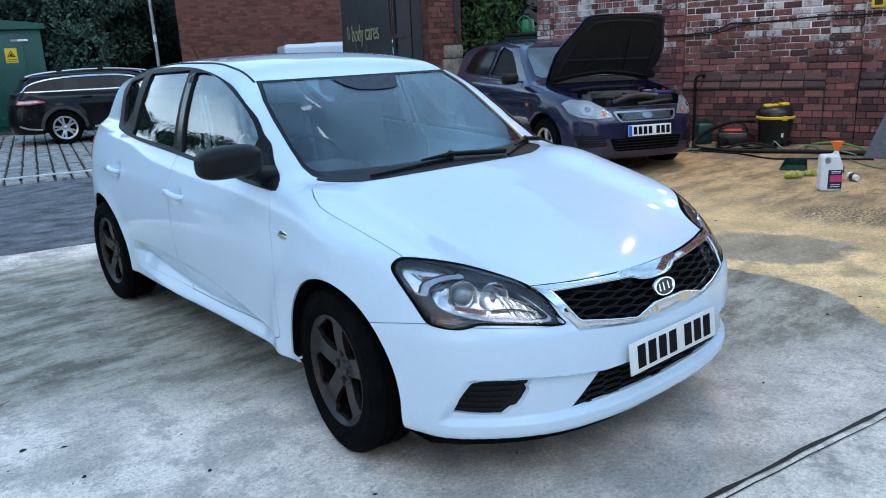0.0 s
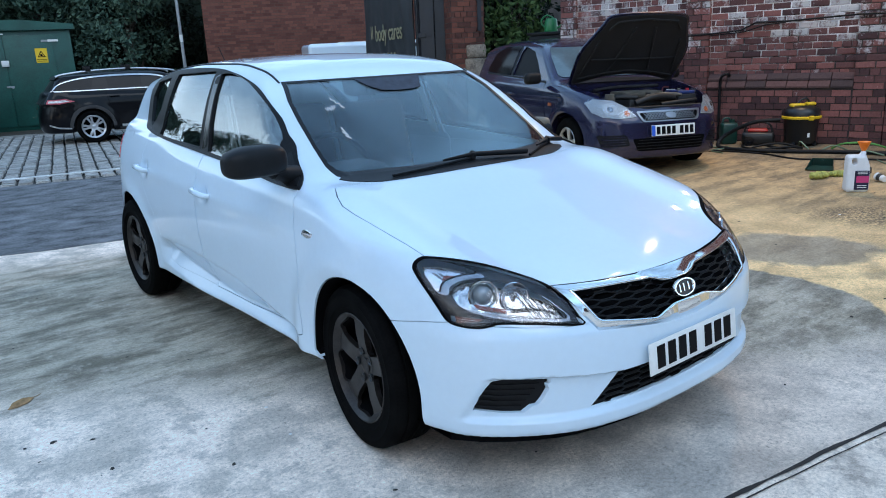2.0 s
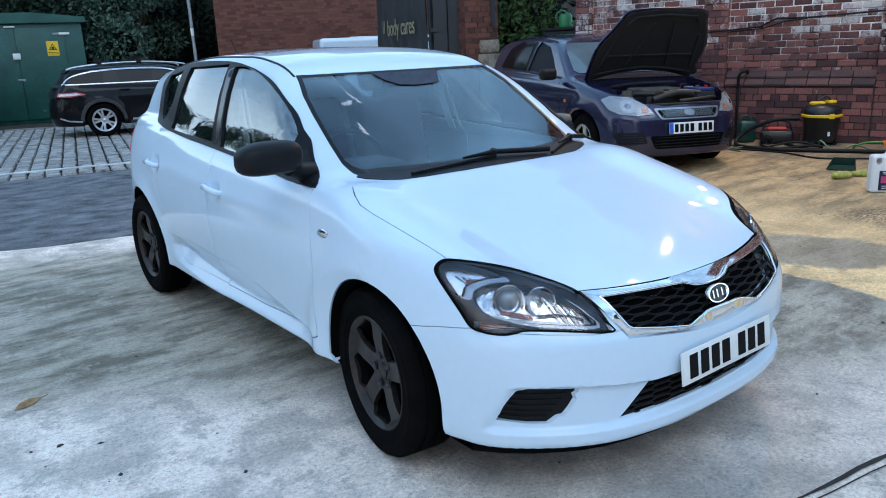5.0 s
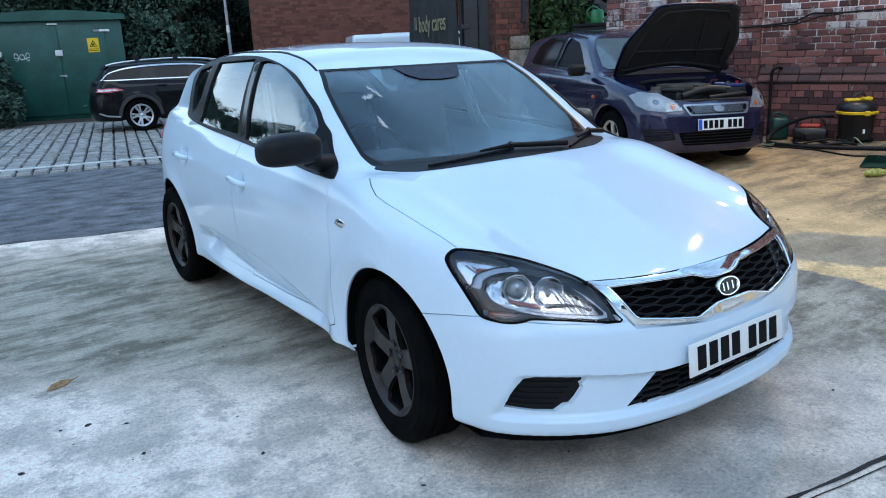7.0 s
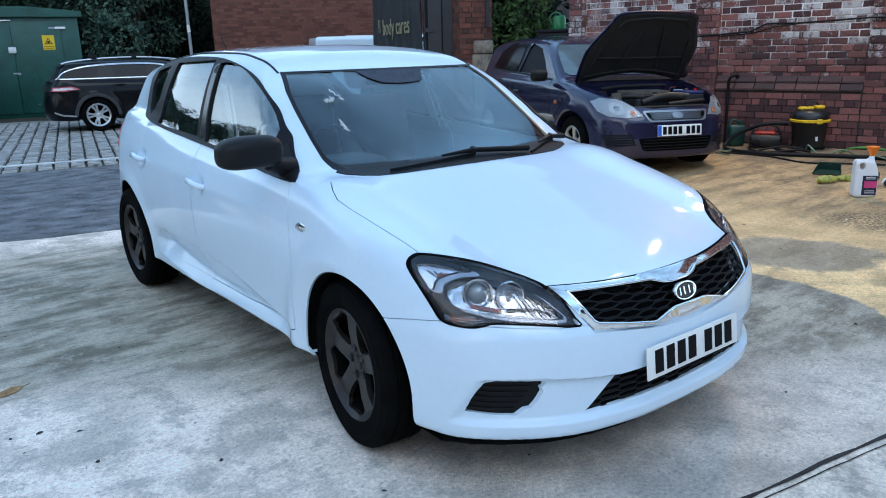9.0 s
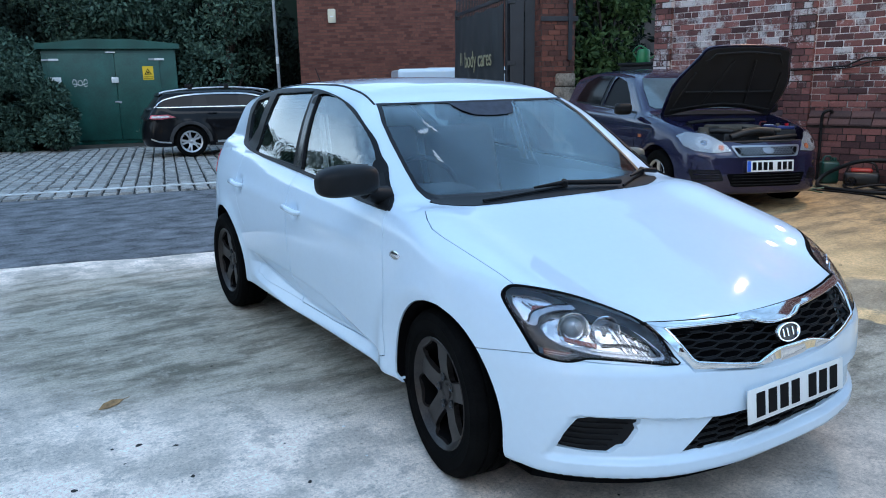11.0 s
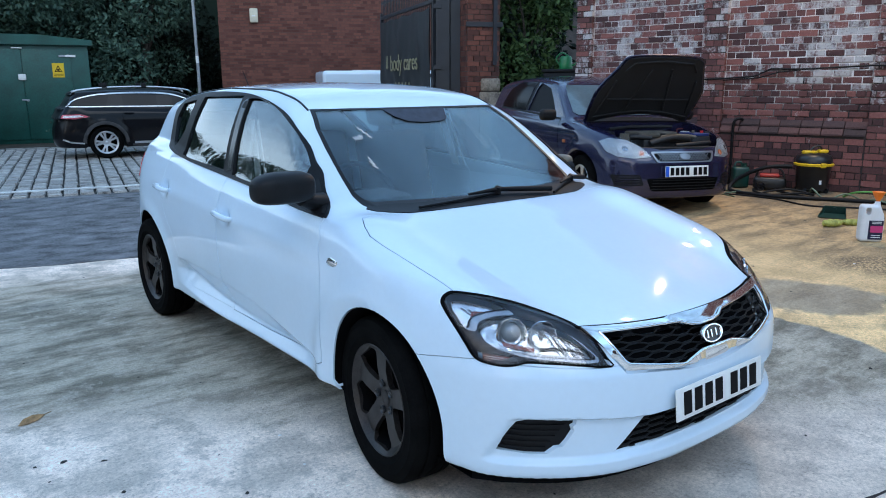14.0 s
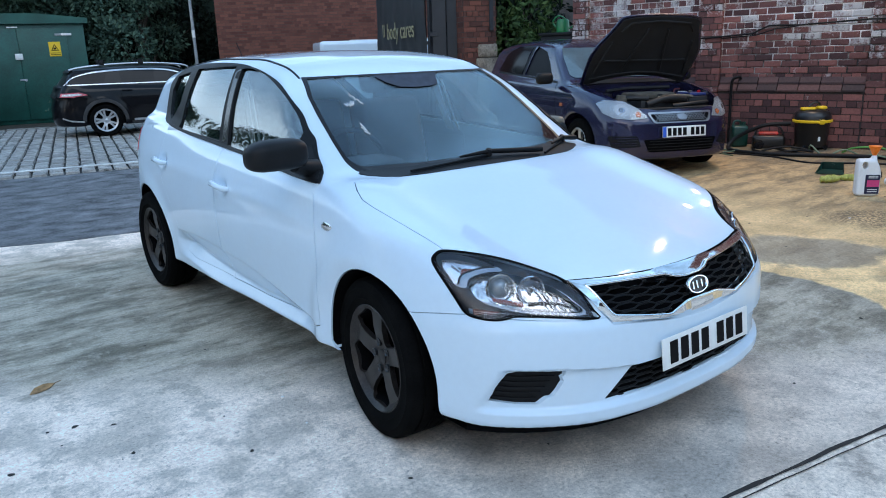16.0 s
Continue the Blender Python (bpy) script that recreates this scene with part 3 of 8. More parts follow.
    for i in range(5):
        a = 2 * math.pi * i / 5 + 0.3
        b = bm_new()
        c = m @ Matrix.Translation((0.057 * math.cos(a), 0.057 * math.sin(a), 0))
        add_lathe(b, [(0.0165, w * 0.40), (0.0165, w * 0.585), (0.0145, w * 0.60), (0.011, w * 0.55), (0.001, w * 0.54)], c, 14)
        part("lug_nut", b, SILVER if rim_mat is SILVER else BEZEL, wheel, smooth=30)
    b = bm_new()
    add_lathe(b, [(0.031, w * 0.50), (0.031, w * 0.545), (0.027, w * 0.565), (0.001, w * 0.575)], m, 24)
    part("centre_cap", b, rim_mat, wheel, smooth=40)
    return wheel


def number_plate(name, car, m, groups, w=0.52, h=0.111, band=None, char=(0.050, 0.079)):
    """A flat plate whose face looks along the -y of m, with plain bars for its characters."""
    b = bm_new()
    add_box(b, (-w / 2, 0, -h / 2), (w / 2, 0.006, h / 2), 0.0025, m)
    pl = part(name, b, PLATEW, car, "white number plate with black bars", 40)
    pitch, gap = char[0] + 0.011, 0.033
    total = sum(groups) * pitch + gap * (len(groups) - 1) - 0.011
    x = -total / 2 + (0.02 if band else 0)
    for n in groups:
        for _ in range(n):
            b = bm_new()
            add_box(b, (x + 0.004, -0.0025, -char[1] / 2), (x + char[0] - 0.004, 0.0, char[1] / 2), 0.0, m)
            part("bar", b, INK, pl)
            x += pitch
        x += gap
    if band:
        b = bm_new()
        add_box(b, (-w / 2 + 0.002, -0.0022, -h / 2 + 0.003), (-w / 2 + 0.042, 0.0, h / 2 - 0.003), 0.0, m)
        part("band", b, band, pl, "blue end band")
    return pl


# ---- the white hatchback: its build ----
hf = hatch_field
hatch = thing("hatchback", "white five-door hatchback with dark wheels parked on concrete", "car")
BONNET = [(0.0, -0.745), (-0.13, -0.744), (-0.25, -0.731), (-0.36, -0.716), (-0.45, -0.688), (-0.505, -0.662), (-0.56, -0.566), (-0.62, -0.496), (-0.69, -0.432), (-0.765, -0.352), (-0.77, -0.25), (-0.78, -0.14), (-0.795, 0.03), (-0.797, 0.11), (-0.775, 0.18), (-0.735, 0.262), (-0.60, 0.272), (-0.40, 0.250), (-0.20, 0.238), (0.0, 0.235)]
BONNET = BONNET + [(-x, y) for x, y in reversed(BONNET[1:-1])]
HEADLAMP = [(-0.808, 0.770), (-0.79, 0.788), (-0.76, 0.795), (-0.69, 0.784), (-0.62, 0.763), (-0.56, 0.737), (-0.52, 0.715), (-0.502, 0.696), (-0.485, 0.655), (-0.474, 0.615), (-0.472, 0.592), (-0.60, 0.606), (-0.69, 0.612), (-0.715, 0.606), (-0.745, 0.600), (-0.78, 0.604), (-0.80, 0.616), (-0.806, 0.65), (-0.811, 0.70), (-0.813, 0.745)]
LAMP_MAIN = [(-0.764, 0.691), (-0.745, 0.714), (-0.711, 0.729), (-0.674, 0.732), (-0.621, 0.720), (-0.572, 0.698), (-0.546, 0.680), (-0.520, 0.646), (-0.503, 0.611), (-0.60, 0.619), (-0.676, 0.628), (-0.718, 0.640), (-0.757, 0.658)]
LAMP_IND = [(-0.797, 0.754), (-0.785, 0.779), (-0.752, 0.784), (-0.715, 0.776), (-0.684, 0.762), (-0.665, 0.748), (-0.702, 0.746), (-0.738, 0.737), (-0.766, 0.721), (-0.780, 0.698), (-0.796, 0.708)]
LAMP_MARK = [(-0.784, 0.630), (-0.75, 0.626), (-0.708, 0.625), (-0.726, 0.613), (-0.77, 0.608), (-0.786, 0.614)]
GRILLE_H = [(-0.462, 0.680), (-0.34, 0.675), (-0.23, 0.670), (-0.125, 0.664), (-0.085, 0.652), (-0.04, 0.647), (-0.001, 0.647)]
GRILLE_L = [(-0.001, 0.577), (-0.09, 0.578), (-0.15, 0.566), (-0.19, 0.557), (-0.31, 0.573), (-0.42, 0.590)]
GRILLE = GRILLE_H + [(-x, z) for x, z in reversed(GRILLE_H[:-1])] + [(-x, z) for x, z in reversed(GRILLE_L[1:])] + GRILLE_L[1:]
CHR_T = [(-0.505, 0.697), (-0.45, 0.6925), (-0.34, 0.6855), (-0.19, 0.6795), (-0.04, 0.677)]
CHR_B = [(-0.04, 0.523), (-0.14, 0.530), (-0.27, 0.548), (-0.43, 0.566)]
CHROME_OUT = CHR_T + [(-x, z) for x, z in reversed(CHR_T)] + [(-x, z) for x, z in reversed(CHR_B)] + CHR_B
LOWER = [(-0.45, 0.292), (-0.335, 0.398), (-0.20, 0.405), (0.20, 0.405), (0.335, 0.398), (0.45, 0.292), (0.27, 0.299), (0.0, 0.295), (-0.27, 0.299)]
FOG = [(-0.768, 0.318), (-0.757, 0.362), (-0.742, 0.398), (-0.724, 0.419), (-0.70, 0.427), (-0.57, 0.421), (-0.572, 0.406), (-0.581, 0.400), (-0.576, 0.384), (-0.592, 0.352), (-0.606, 0.332), (-0.622, 0.329), (-0.645, 0.307), (-0.70, 0.308)]
DLO = [(0.405, 0.945), (0.50, 0.995), (0.614, 1.085), (0.678, 1.130), (0.805, 1.217), (1.0, 1.311), (1.2, 1.361), (1.41, 1.394), (1.62, 1.413), (1.96, 1.420), (2.30, 1.408), (2.55, 1.380), (2.66, 1.345), (2.70, 1.30), (2.62, 1.20), (2.55, 1.125), (2.44, 1.091), (2.29, 1.071), (2.06, 1.052), (1.82, 1.036), (1.49, 1.016), (1.2, 0.999), (0.63, 0.958)]
GLASS_F = [(1.52, 1.386), (1.345, 1.376), (1.139, 1.333), (0.924, 1.262), (0.775, 1.183), (0.686, 1.118), (0.635, 1.00), (0.946, 1.006), (1.337, 1.030), (1.39, 1.034)]
GLASS_R = [(2.185, 1.388), (1.63, 1.400), (1.53, 1.045), (2.14, 1.074)]
GLASS_Q = [(2.335, 1.368), (2.575, 1.342), (2.575, 1.275), (2.44, 1.140), (2.385, 1.120), (2.305, 1.203)]
SCREEN = [(-0.56, 1.352), (-0.605, 1.27), (-0.625, 1.19), (-0.642, 1.08), (-0.648, 1.01), (-0.64, 0.975), (-0.61, 0.962), (-0.3, 0.958)]
SCREEN = SCREEN + [(-x, z) for x, z in reversed(SCREEN)]
SCREEN_IN = [(-0.542, 1.344), (-0.588, 1.262), (-0.606, 1.182), (-0.624, 1.088), (-0.629, 1.02), (-0.615, 0.995), (-0.58, 0.984), (-0.25, 0.980)]
SCREEN_IN = SCREEN_IN + [(-x, z) for x, z in reversed(SCREEN_IN)]
DOOR_F = [(0.418, 0.952), (0.376, 0.865), (0.358, 0.767), (0.35, 0.606), (0.366, 0.42), (0.372, 0.358), (0.42, 0.340), (1.0, 0.324), (1.40, 0.328), (1.41, 0.36), (1.425, 0.60), (1.43, 0.85), (1.44, 1.03), (0.63, 0.975)]
DOOR_R = [(1.447, 1.03), (1.437, 0.85), (1.432, 0.60), (1.417, 0.36), (1.42, 0.330), (1.9, 0.340), (2.03, 0.36), (2.09, 0.50), (2.15, 0.62), (2.26, 0.73), (2.33, 0.84), (2.35, 0.95), (2.33, 1.09), (1.82, 1.055)]
def grow_poly(poly, d):
    """The outline moved outwards by d."""
    area = sum(poly[i - 1][0] * poly[i][1] - poly[i][0] * poly[i - 1][1] for i in range(len(poly)))
    sg = 1 if area > 0 else -1
    out = []
    for i in range(len(poly)):
        a, c, e = Vector(poly[i - 1]), Vector(poly[i]), Vector(poly[(i + 1) % len(poly)])
        t = ((c - a).normalized() + (e - c).normalized()).normalized()
        out.append((c.x + sg * d * t.y, c.y - sg * d * t.x))
    return out


def soft_ring(poly):
    return [(p.x, p.y) for p in smooth_line(poly, 3, True)]


def soften(run, n=4):
    return [(p.x, p.y) for p in smooth_line(run, n)]


DLO = soften(DLO[:14]) + soften(DLO[14:18], 3) + DLO[18:]
GLASS_F = grow_poly(soften(GLASS_F[:6]) + GLASS_F[6:], 0.014)
GLASS_R, GLASS_Q = grow_poly(GLASS_R, 0.014), grow_poly(GLASS_Q, 0.016)
BUMPER = [(-0.22, 0.0), (-0.22, 0.572), (-0.27, 0.579), (-0.40, 0.601), (-0.50, 0.613), (-0.62, 0.602), (-0.75, 0.590), (-1.2, 0.586), (-1.2, 0.0)]


def arc_poly(cy, cz, r, n=40, back=1.0):
    """A wheel arch; back: how wide its rear half is, of its front half."""
    pts = [(cy + r * math.cos(math.pi * i / n) * (back if i < n / 2 else 1.0), cz + r * math.sin(math.pi * i / n)) for i in range(n + 1)]
    return [(cy + r * (back - (0.07 if back < 1 else 0)), -0.2), (cy + r * (back - (0.07 if back < 1 else 0)), cz - 0.025)] + pts + [(cy - r * 1.0, -0.2)]


def hatch_cabin(x, y, z):
    return np.maximum(np.maximum(hf(x, y, z) + 0.035, 0.40 - z), np.maximum(0.33 - y + 0.0 * x, np.abs(x) - 0.80))


shell = skin("body", hf, (-1.0, -1.0, 0.05), (1.0, 3.5, 1.6), 0.024, list(np.arange(0.15, 0.255, 0.015)) + list(np.arange(0.258, 0.50, 0.0075)) + list(np.arange(0.51, 1.62, 0.024)))
cabin = skin("cabin", hatch_cabin, (-1.0, -0.2, 0.3), (1.0, 3.5, 1.6), 0.05)
blades = [cabin]
for s in (-1, 1):
    lo, hi = sorted((s * 0.60, s * 1.3))
    blades += [blade(arc_poly(-0.02, 0.305, 0.376, 40, 0.85), "x", lo, hi), blade(arc_poly(2.60, 0.312, 0.386), "x", lo, hi)]
    lo, hi = sorted((s * 0.35, s * 1.3))
    blades.append(blade(DLO, "x", lo, hi))
    m = (lambda q: q) if s < 0 else flip_x
    blades.append(blade(m(HEADLAMP), "y", -1.3, -0.22))
    blades.append(blade(m(FOG), "y", -1.3, -0.50))
blades.append(blade(SCREEN, "y", 0.18, 1.13))
blades.append(blade([(-0.5, 1.02), (-0.42, 1.28), (0.42, 1.28), (0.5, 1.02)], "y", 2.7, 3.7))
blades.append(blade(CHROME_OUT, "y", -1.3, -0.62))
blades.append(blade(LOWER, "y", -1.3, -0.70))
shell = cut(shell, blades)
pieces = []
for name, poly, axis, lo, hi, label in (("bonnet", BONNET, "z", 0.60, 1.2, ""), ("front_bumper", BUMPER, "x", -1.3, 1.3, ""), ("front_door", DOOR_F, "x", -1.3, -0.55, ""), ("front_door", DOOR_F, "x", 0.55, 1.3, ""), ("rear_door", DOOR_R, "x", -1.3, -0.55, ""), ("rear_door", DOOR_R, "x", 0.55, 1.3, "")):
    piece = cut(shell.copy(), [blade(poly, axis, lo, hi)], "INTERSECT")
    shell = cut(shell, [blade(poly, axis, lo - 0.002, hi + 0.002, 0.0042 if name != "rear_door" else 0.0016)])
    pieces.append(dress(name, piece, hf, WHITE, hatch, label))
dress("body", shell, hf, WHITE, hatch)
DOORS = {-1: (pieces[2], pieces[4]), 1: (pieces[3], pieces[5])}

for s in (-1, 1):
    st = 1.25 * s
    ring("window_surround", hf, grow_poly(DLO, 0.005), [GLASS_F, GLASS_R, GLASS_Q], "x", st, DARKTRIM, hatch, 0.0065, 0.024, "black window surround", h=0.014)
    for nm, q in (("front_door_window", GLASS_F), ("rear_door_window", GLASS_R), ("quarter_window", GLASS_Q)):
        g = sheet(nm, hf, q, "x", st, CAR_GLASS, hatch, -0.004, 0.003, 0.05, "tinted side glass")
        g.visible_shadow = False
    strip("belt_trim", hf, [(0.42, 0.950), (0.63, 0.960), (1.2, 1.001), (1.49, 1.018), (1.82, 1.038), (2.06, 1.054), (2.29, 1.073), (2.44, 1.093)], "x", st, 0.016, PLASTIC, hatch, 0.008, 0.012)
    # pillar bar between the doors
    strip("pillar_trim", hf, [(1.452, 1.035), (1.50, 1.20), (1.565, 1.385)], "x", st, 0.05, GLOSSBLK, hatch, 0.007, 0.004)
    mm = (lambda q: q) if s < 0 else flip_x
    ring("headlamp_seal", hf, mm(grow_poly(soft_ring(HEADLAMP), 0.0025)), [mm(grow_poly(soft_ring(HEADLAMP), -0.0025))], "y", -1.25, GAPM, hatch, 0.0015, 0.03, "black rubber headlamp seal", h=0.02)
    lampo = sheet("headlamp", hf, mm(HEADLAMP), "y", -1.25, HOUSING, hatch, -0.085, 0.004, 0.03, "clear headlamp with black mask and chrome reflectors")
    cov = sheet("lens_cover", hf, mm(HEADLAMP), "y", -1.25, LAMP_GLASS, lampo, 0.001, 0.002, 0.02, "clear lens cover")
    cov.visible_shadow = False
    ring("headlamp_mask", hf, mm(soft_ring(HEADLAMP)), [mm(soft_ring(LAMP_MAIN)), mm(soft_ring(LAMP_IND)), mm(LAMP_MARK)], "y", -1.25, MASK, lampo, -0.012, 0.006, "gloss black headlamp mask", h=0.02)
    for q in (LAMP_MAIN, LAMP_IND):
        ring("mask_rim", hf, mm(grow_poly(soft_ring(q), 0.0035)), [mm(soft_ring(q))], "y", -1.25, DCHROME_T, lampo, -0.009, 0.004, h=0.03)
    sheet("reflector", hf, mm(grow_poly(LAMP_MAIN, 0.012)), "y", -1.25, REFLECT, lampo, -0.046, 0.006, 0.03, "chrome main reflector")
    # stepped facets of the inner half
    for k in range(6):
        u = k / 5
        strip("facet", hf, mm([(-0.600 + 0.062 * u, 0.708 - 0.050 * u), (-0.597 + 0.062 * u, 0.675 - 0.030 * u), (-0.590 + 0.064 * u, 0.632 - 0.008 * u)]), "y", -1.25, 0.006, HOUSING if k % 2 else REFLECT, lampo, -0.036 + 0.004 * (k % 2), 0.008)
    strip("facet_step", hf, mm([(-0.645, 0.655), (-0.60, 0.656), (-0.56, 0.650), (-0.528, 0.636)]), "y", -1.25, 0.007, MASK, lampo, -0.030, 0.008)
    strip("facet_step", hf, mm([(-0.735, 0.668), (-0.70, 0.660), (-0.66, 0.652)]), "y", -1.25, 0.012, ROSE, lampo, -0.032, 0.008)
    sheet("indicator_reflector", hf, mm(grow_poly(LAMP_IND, 0.006)), "y", -1.25, LCHROME, lampo, -0.034, 0.006, 0.02, "chrome indicator reflector")
    # fluted rows of the indicator
    for k in range(7):
        f_ = k / 6
        strip("flute", hf, mm([(-0.778 + 0.085 * f_, 0.765 - 0.012 * f_), (-0.768 + 0.070 * f_, 0.744 - 0.004 * f_), (-0.762 + 0.050 * f_, 0.728 + 0.008 * f_)]), "y", -1.25, 0.006, HOUSING, lampo, -0.028, 0.006)
    sheet("indicator_lens", hf, mm(round_poly([(-0.778, 0.728), (-0.762, 0.755), (-0.728, 0.757), (-0.742, 0.738), (-0.765, 0.720), (-0.774, 0.706)], 0.008)), "y", -1.25, ROSE, lampo, -0.022, 0.01, 0.03, "rose amber indicator bulb cover")
    sheet("side_marker", hf, mm(grow_poly(LAMP_MARK, 0.004)), "y", -1.25, ROSE, lampo, -0.020, 0.006, 0.03, "rose ribbed side marker")
    for k in range(3):
        strip("marker_rib", hf, mm([(-0.785, 0.626 - 0.006 * k), (-0.745, 0.622 - 0.006 * k), (-0.715, 0.622 - 0.006 * k)]), "y", -1.25, 0.0018, HOUSING, lampo, -0.012, 0.003)
    # low beam: projector lens in a chrome bowl; high beam: open stepped bowl
    aim = 34 * s
    mlow = pose(0.690 * s, -0.548, 0.685, 82, 0, aim) @ Matrix.Translation((0, 0, -0.030))
    b = bm_new()
    add_lathe(b, [(0.030, -0.012), (0.036, 0.010), (0.045, 0.022), (0.050, 0.024), (0.051, 0.018), (0.047, 0.012)], mlow, 32)
    part("projector_ring", b, CHROME, lampo, "chrome projector ring", 40)
    b = bm_new()
    add_lathe(b, [(0.033, 0.0), (0.031, 0.012), (0.020, 0.022), (0.008, 0.026), (0.001, 0.0265)], mlow, 28)
    part("projector_lens", b, SCREEN_LENS, lampo, "grey glass projector lens", 60)
    mhigh = pose(0.612 * s, -0.612, 0.678, 82, 0, aim - 6 * s) @ Matrix.Translation((0, 0, -0.020))
    b = bm_new()
    add_lathe(b, [(0.001, -0.030), (0.012, -0.028), (0.020, -0.020), (0.022, -0.020), (0.032, -0.008), (0.034, -0.008), (0.044, 0.010), (0.047, 0.012), (0.049, 0.008)], mhigh, 14)
    part("high_beam_bowl", b, REFLECT, lampo, "faceted chrome high beam bowl", 12)
    b = bm_new()
    add_cyl(b, mhigh @ Vector((0, 0, -0.03)), mhigh @ Vector((0, 0, 0.012)), 0.010, 0.007, seg=14)
    part("bulb", b, HOUSING, lampo, smooth=40)
    strip("lamp_shelf", hf, mm([(-0.745, 0.644), (-0.68, 0.640), (-0.60, 0.630), (-0.535, 0.620)]), "y", -1.25, 0.010, HOUSING, lampo, -0.030, 0.02)
    strip("lamp_blade", hf, mm([(-0.545, 0.672), (-0.527, 0.645), (-0.515, 0.618)]), "y", -1.25, 0.008, HOUSING, lampo, -0.03, 0.02)
    # fog recess
    fogb = sheet("fog_panel", hf, mm(FOG), "y", -1.25, DEEPBLK, hatch, -0.014, 0.006, 0.03, "black fog lamp blank")
    for k in range(5):
        zz = 0.328 + 0.019 * k
        strip("slat", hf, mm([(-0.768 + 0.008 * k, zz), (-0.71, zz - 0.004), (-0.652 + 0.0125 * k, zz - 0.004)]), "y", -1.25, 0.006, DEEPBLK, fogb, -0.008, 0.006)
    # dark liners inside the wheel arches
    for cy, cz, rr, back in ((-0.02, 0.305, 0.372, 0.85), (2.60, 0.312, 0.382, 1.0)):
        heel = cy + rr * (back - (0.07 if back < 1 else 0.0))
        run = [(heel, 0.12), (heel, cz - 0.03)]
        for i in range(41):
            a = math.pi * i / 40
            run.append((cy + rr * math.cos(a) * (back if math.cos(a) > 0 else 1.0), cz + rr * math.sin(a)))
        run.append((cy - rr, 0.20))
        lip = np.full(len(run), 1.2 * s)
        ry_, rz_ = np.array(run).T
        for _ in range(80):
            lip -= s * np.clip(hf(lip, ry_, np.maximum(rz_, 0.20)) * 0.8, -0.05, 0.05)
        b = bm_new()
        lin = [[b.verts.new((x_, y_, z_)) for x_ in (s * 0.60, s * 0.75, s * max(0.76, abs(lx) - (0.005 if z_ > 0.28 else 0.014)))] for (y_, z_), lx in zip(run, lip)]
        hub = b.verts.new((s * 0.60, cy, cz))
        for p_, q_ in zip(lin, lin[1:]):
            for k in range(2):
                b.faces.new((p_[k], q_[k], q_[k + 1], p_[k + 1]))
            b.faces.new((p_[0], q_[0], hub))
        part("arch_liner", b, GAPM, hatch)
    # wheels
    for yc in (0.0, 2.65):
        car_wheel(hatch, pose(s * 0.768, yc if yc else -0.010, 0.316, 0, 0, 0 if yc else -6.0) @ pose(0, 0, 0, 0, 90 * s, 0) @ pose(0, 0, 0, 0, 0, 3 if yc else 0), 0.316, 0.213, 0.205, RIM)
        b = bm_new()
        add_cyl(b, (s * 0.20, yc, 0.315), (s * 0.64, yc, 0.315), 0.05, seg=12)
        part("axle", b, GAPM, hatch)
    # door furniture
    for k, (y0, z0) in enumerate(((1.335, 0.832), (2.275, 0.872))):
        d = DOORS[s][k]
        b = bm_new()
        xs = s * 0.902 if k == 0 else s * 0.893
        add_tube(b, [(xs - s * 0.024, y0 - 0.105, z0 - 0.004), (xs - s * 0.004, y0 - 0.085, z0 - 0.002), (xs, y0, z0 + 0.003), (xs - s * 0.004, y0 + 0.08, z0 + 0.007), (xs - s * 0.026, y0 + 0.10, z0 + 0.008)], 0.015, 10, radii=[0.011, 0.015, 0.016, 0.015, 0.011])
        part("door_handle", b, WHITE, d, "white pull handle", 50)
    b = bm_new()
    add_lathe(b, [(0.001, 0.008), (0.024, 0.006), (0.030, 0.0), (0.030, -0.02)], pose(s * 0.884, 0.257, 0.797, 0, 90 * s, 0) @ Matrix.Diagonal((0.55, 1.25, 1, 1)), 20)
    part("side_repeater", b, LAMP_GLASS, hatch, "clear side repeater", 40)
    b = bm_new()
    add_lathe(b, [(0.001, 0.002), (0.02, 0.002), (0.033, -0.002), (0.034, -0.02)], pose(s * 0.883, 0.257, 0.797, 0, 90 * s, 0) @ Matrix.Diagonal((0.55, 1.25, 1, 1)), 20)
    part("repeater_base", b, CHROME, hatch, smooth=40)
    # mirror
    c = (s * 0.965, 0.475, 1.066)
    def mirror_field(x, y, z, c=c, s=s):
        u, v, w = (x - c[0]) * s, y - c[1], z - c[2]
        if s > 0:
            # folded back against the door
            u, v, w = (y - 0.70) * 1.8, (x - 0.845) * 1.6, (z - 1.040) * 1.7
        top = 0.068 - 0.30 * np.maximum(u - 0.02, 0) ** 1.5
        a = (np.abs(u) / 0.132) ** 3.6 + (np.abs(w) / np.where(w < 0, 0.058, top)) ** 3.4 + (np.abs(v) / (0.072 - 0.25 * u * u)) ** 2.6
        return (a ** (1 / 3.2) - 1) * 0.07
    if s < 0:
        mir = blob("wing_mirror", mirror_field, (c[0] - 0.17, 0.35, 0.96), (c[0] + 0.17, 0.60, 1.17), 0.014, PLASTIC, hatch, "black plastic wing mirror")
    else:
        mir = blob("wing_mirror", mirror_field, (0.78, 0.53, 0.96), (0.99, 0.87, 1.17), 0.016, BEIGE, hatch, "folded bare grey wing mirror")
    b = bm_new()
    k_ = 0.12 if s > 0 else 0.0
    add_tube(b, [(s * 0.77, 0.52 + k_, 0.985), (s * 0.83 - 0.3 * k_, 0.505 + k_, 1.0), (s * 0.88 - 0.3 * k_, 0.49 + k_, 1.02)], 0.03, 12, radii=[0.045, 0.036, 0.032])
    part("mirror_arm", b, PLASTIC, mir, smooth=50)
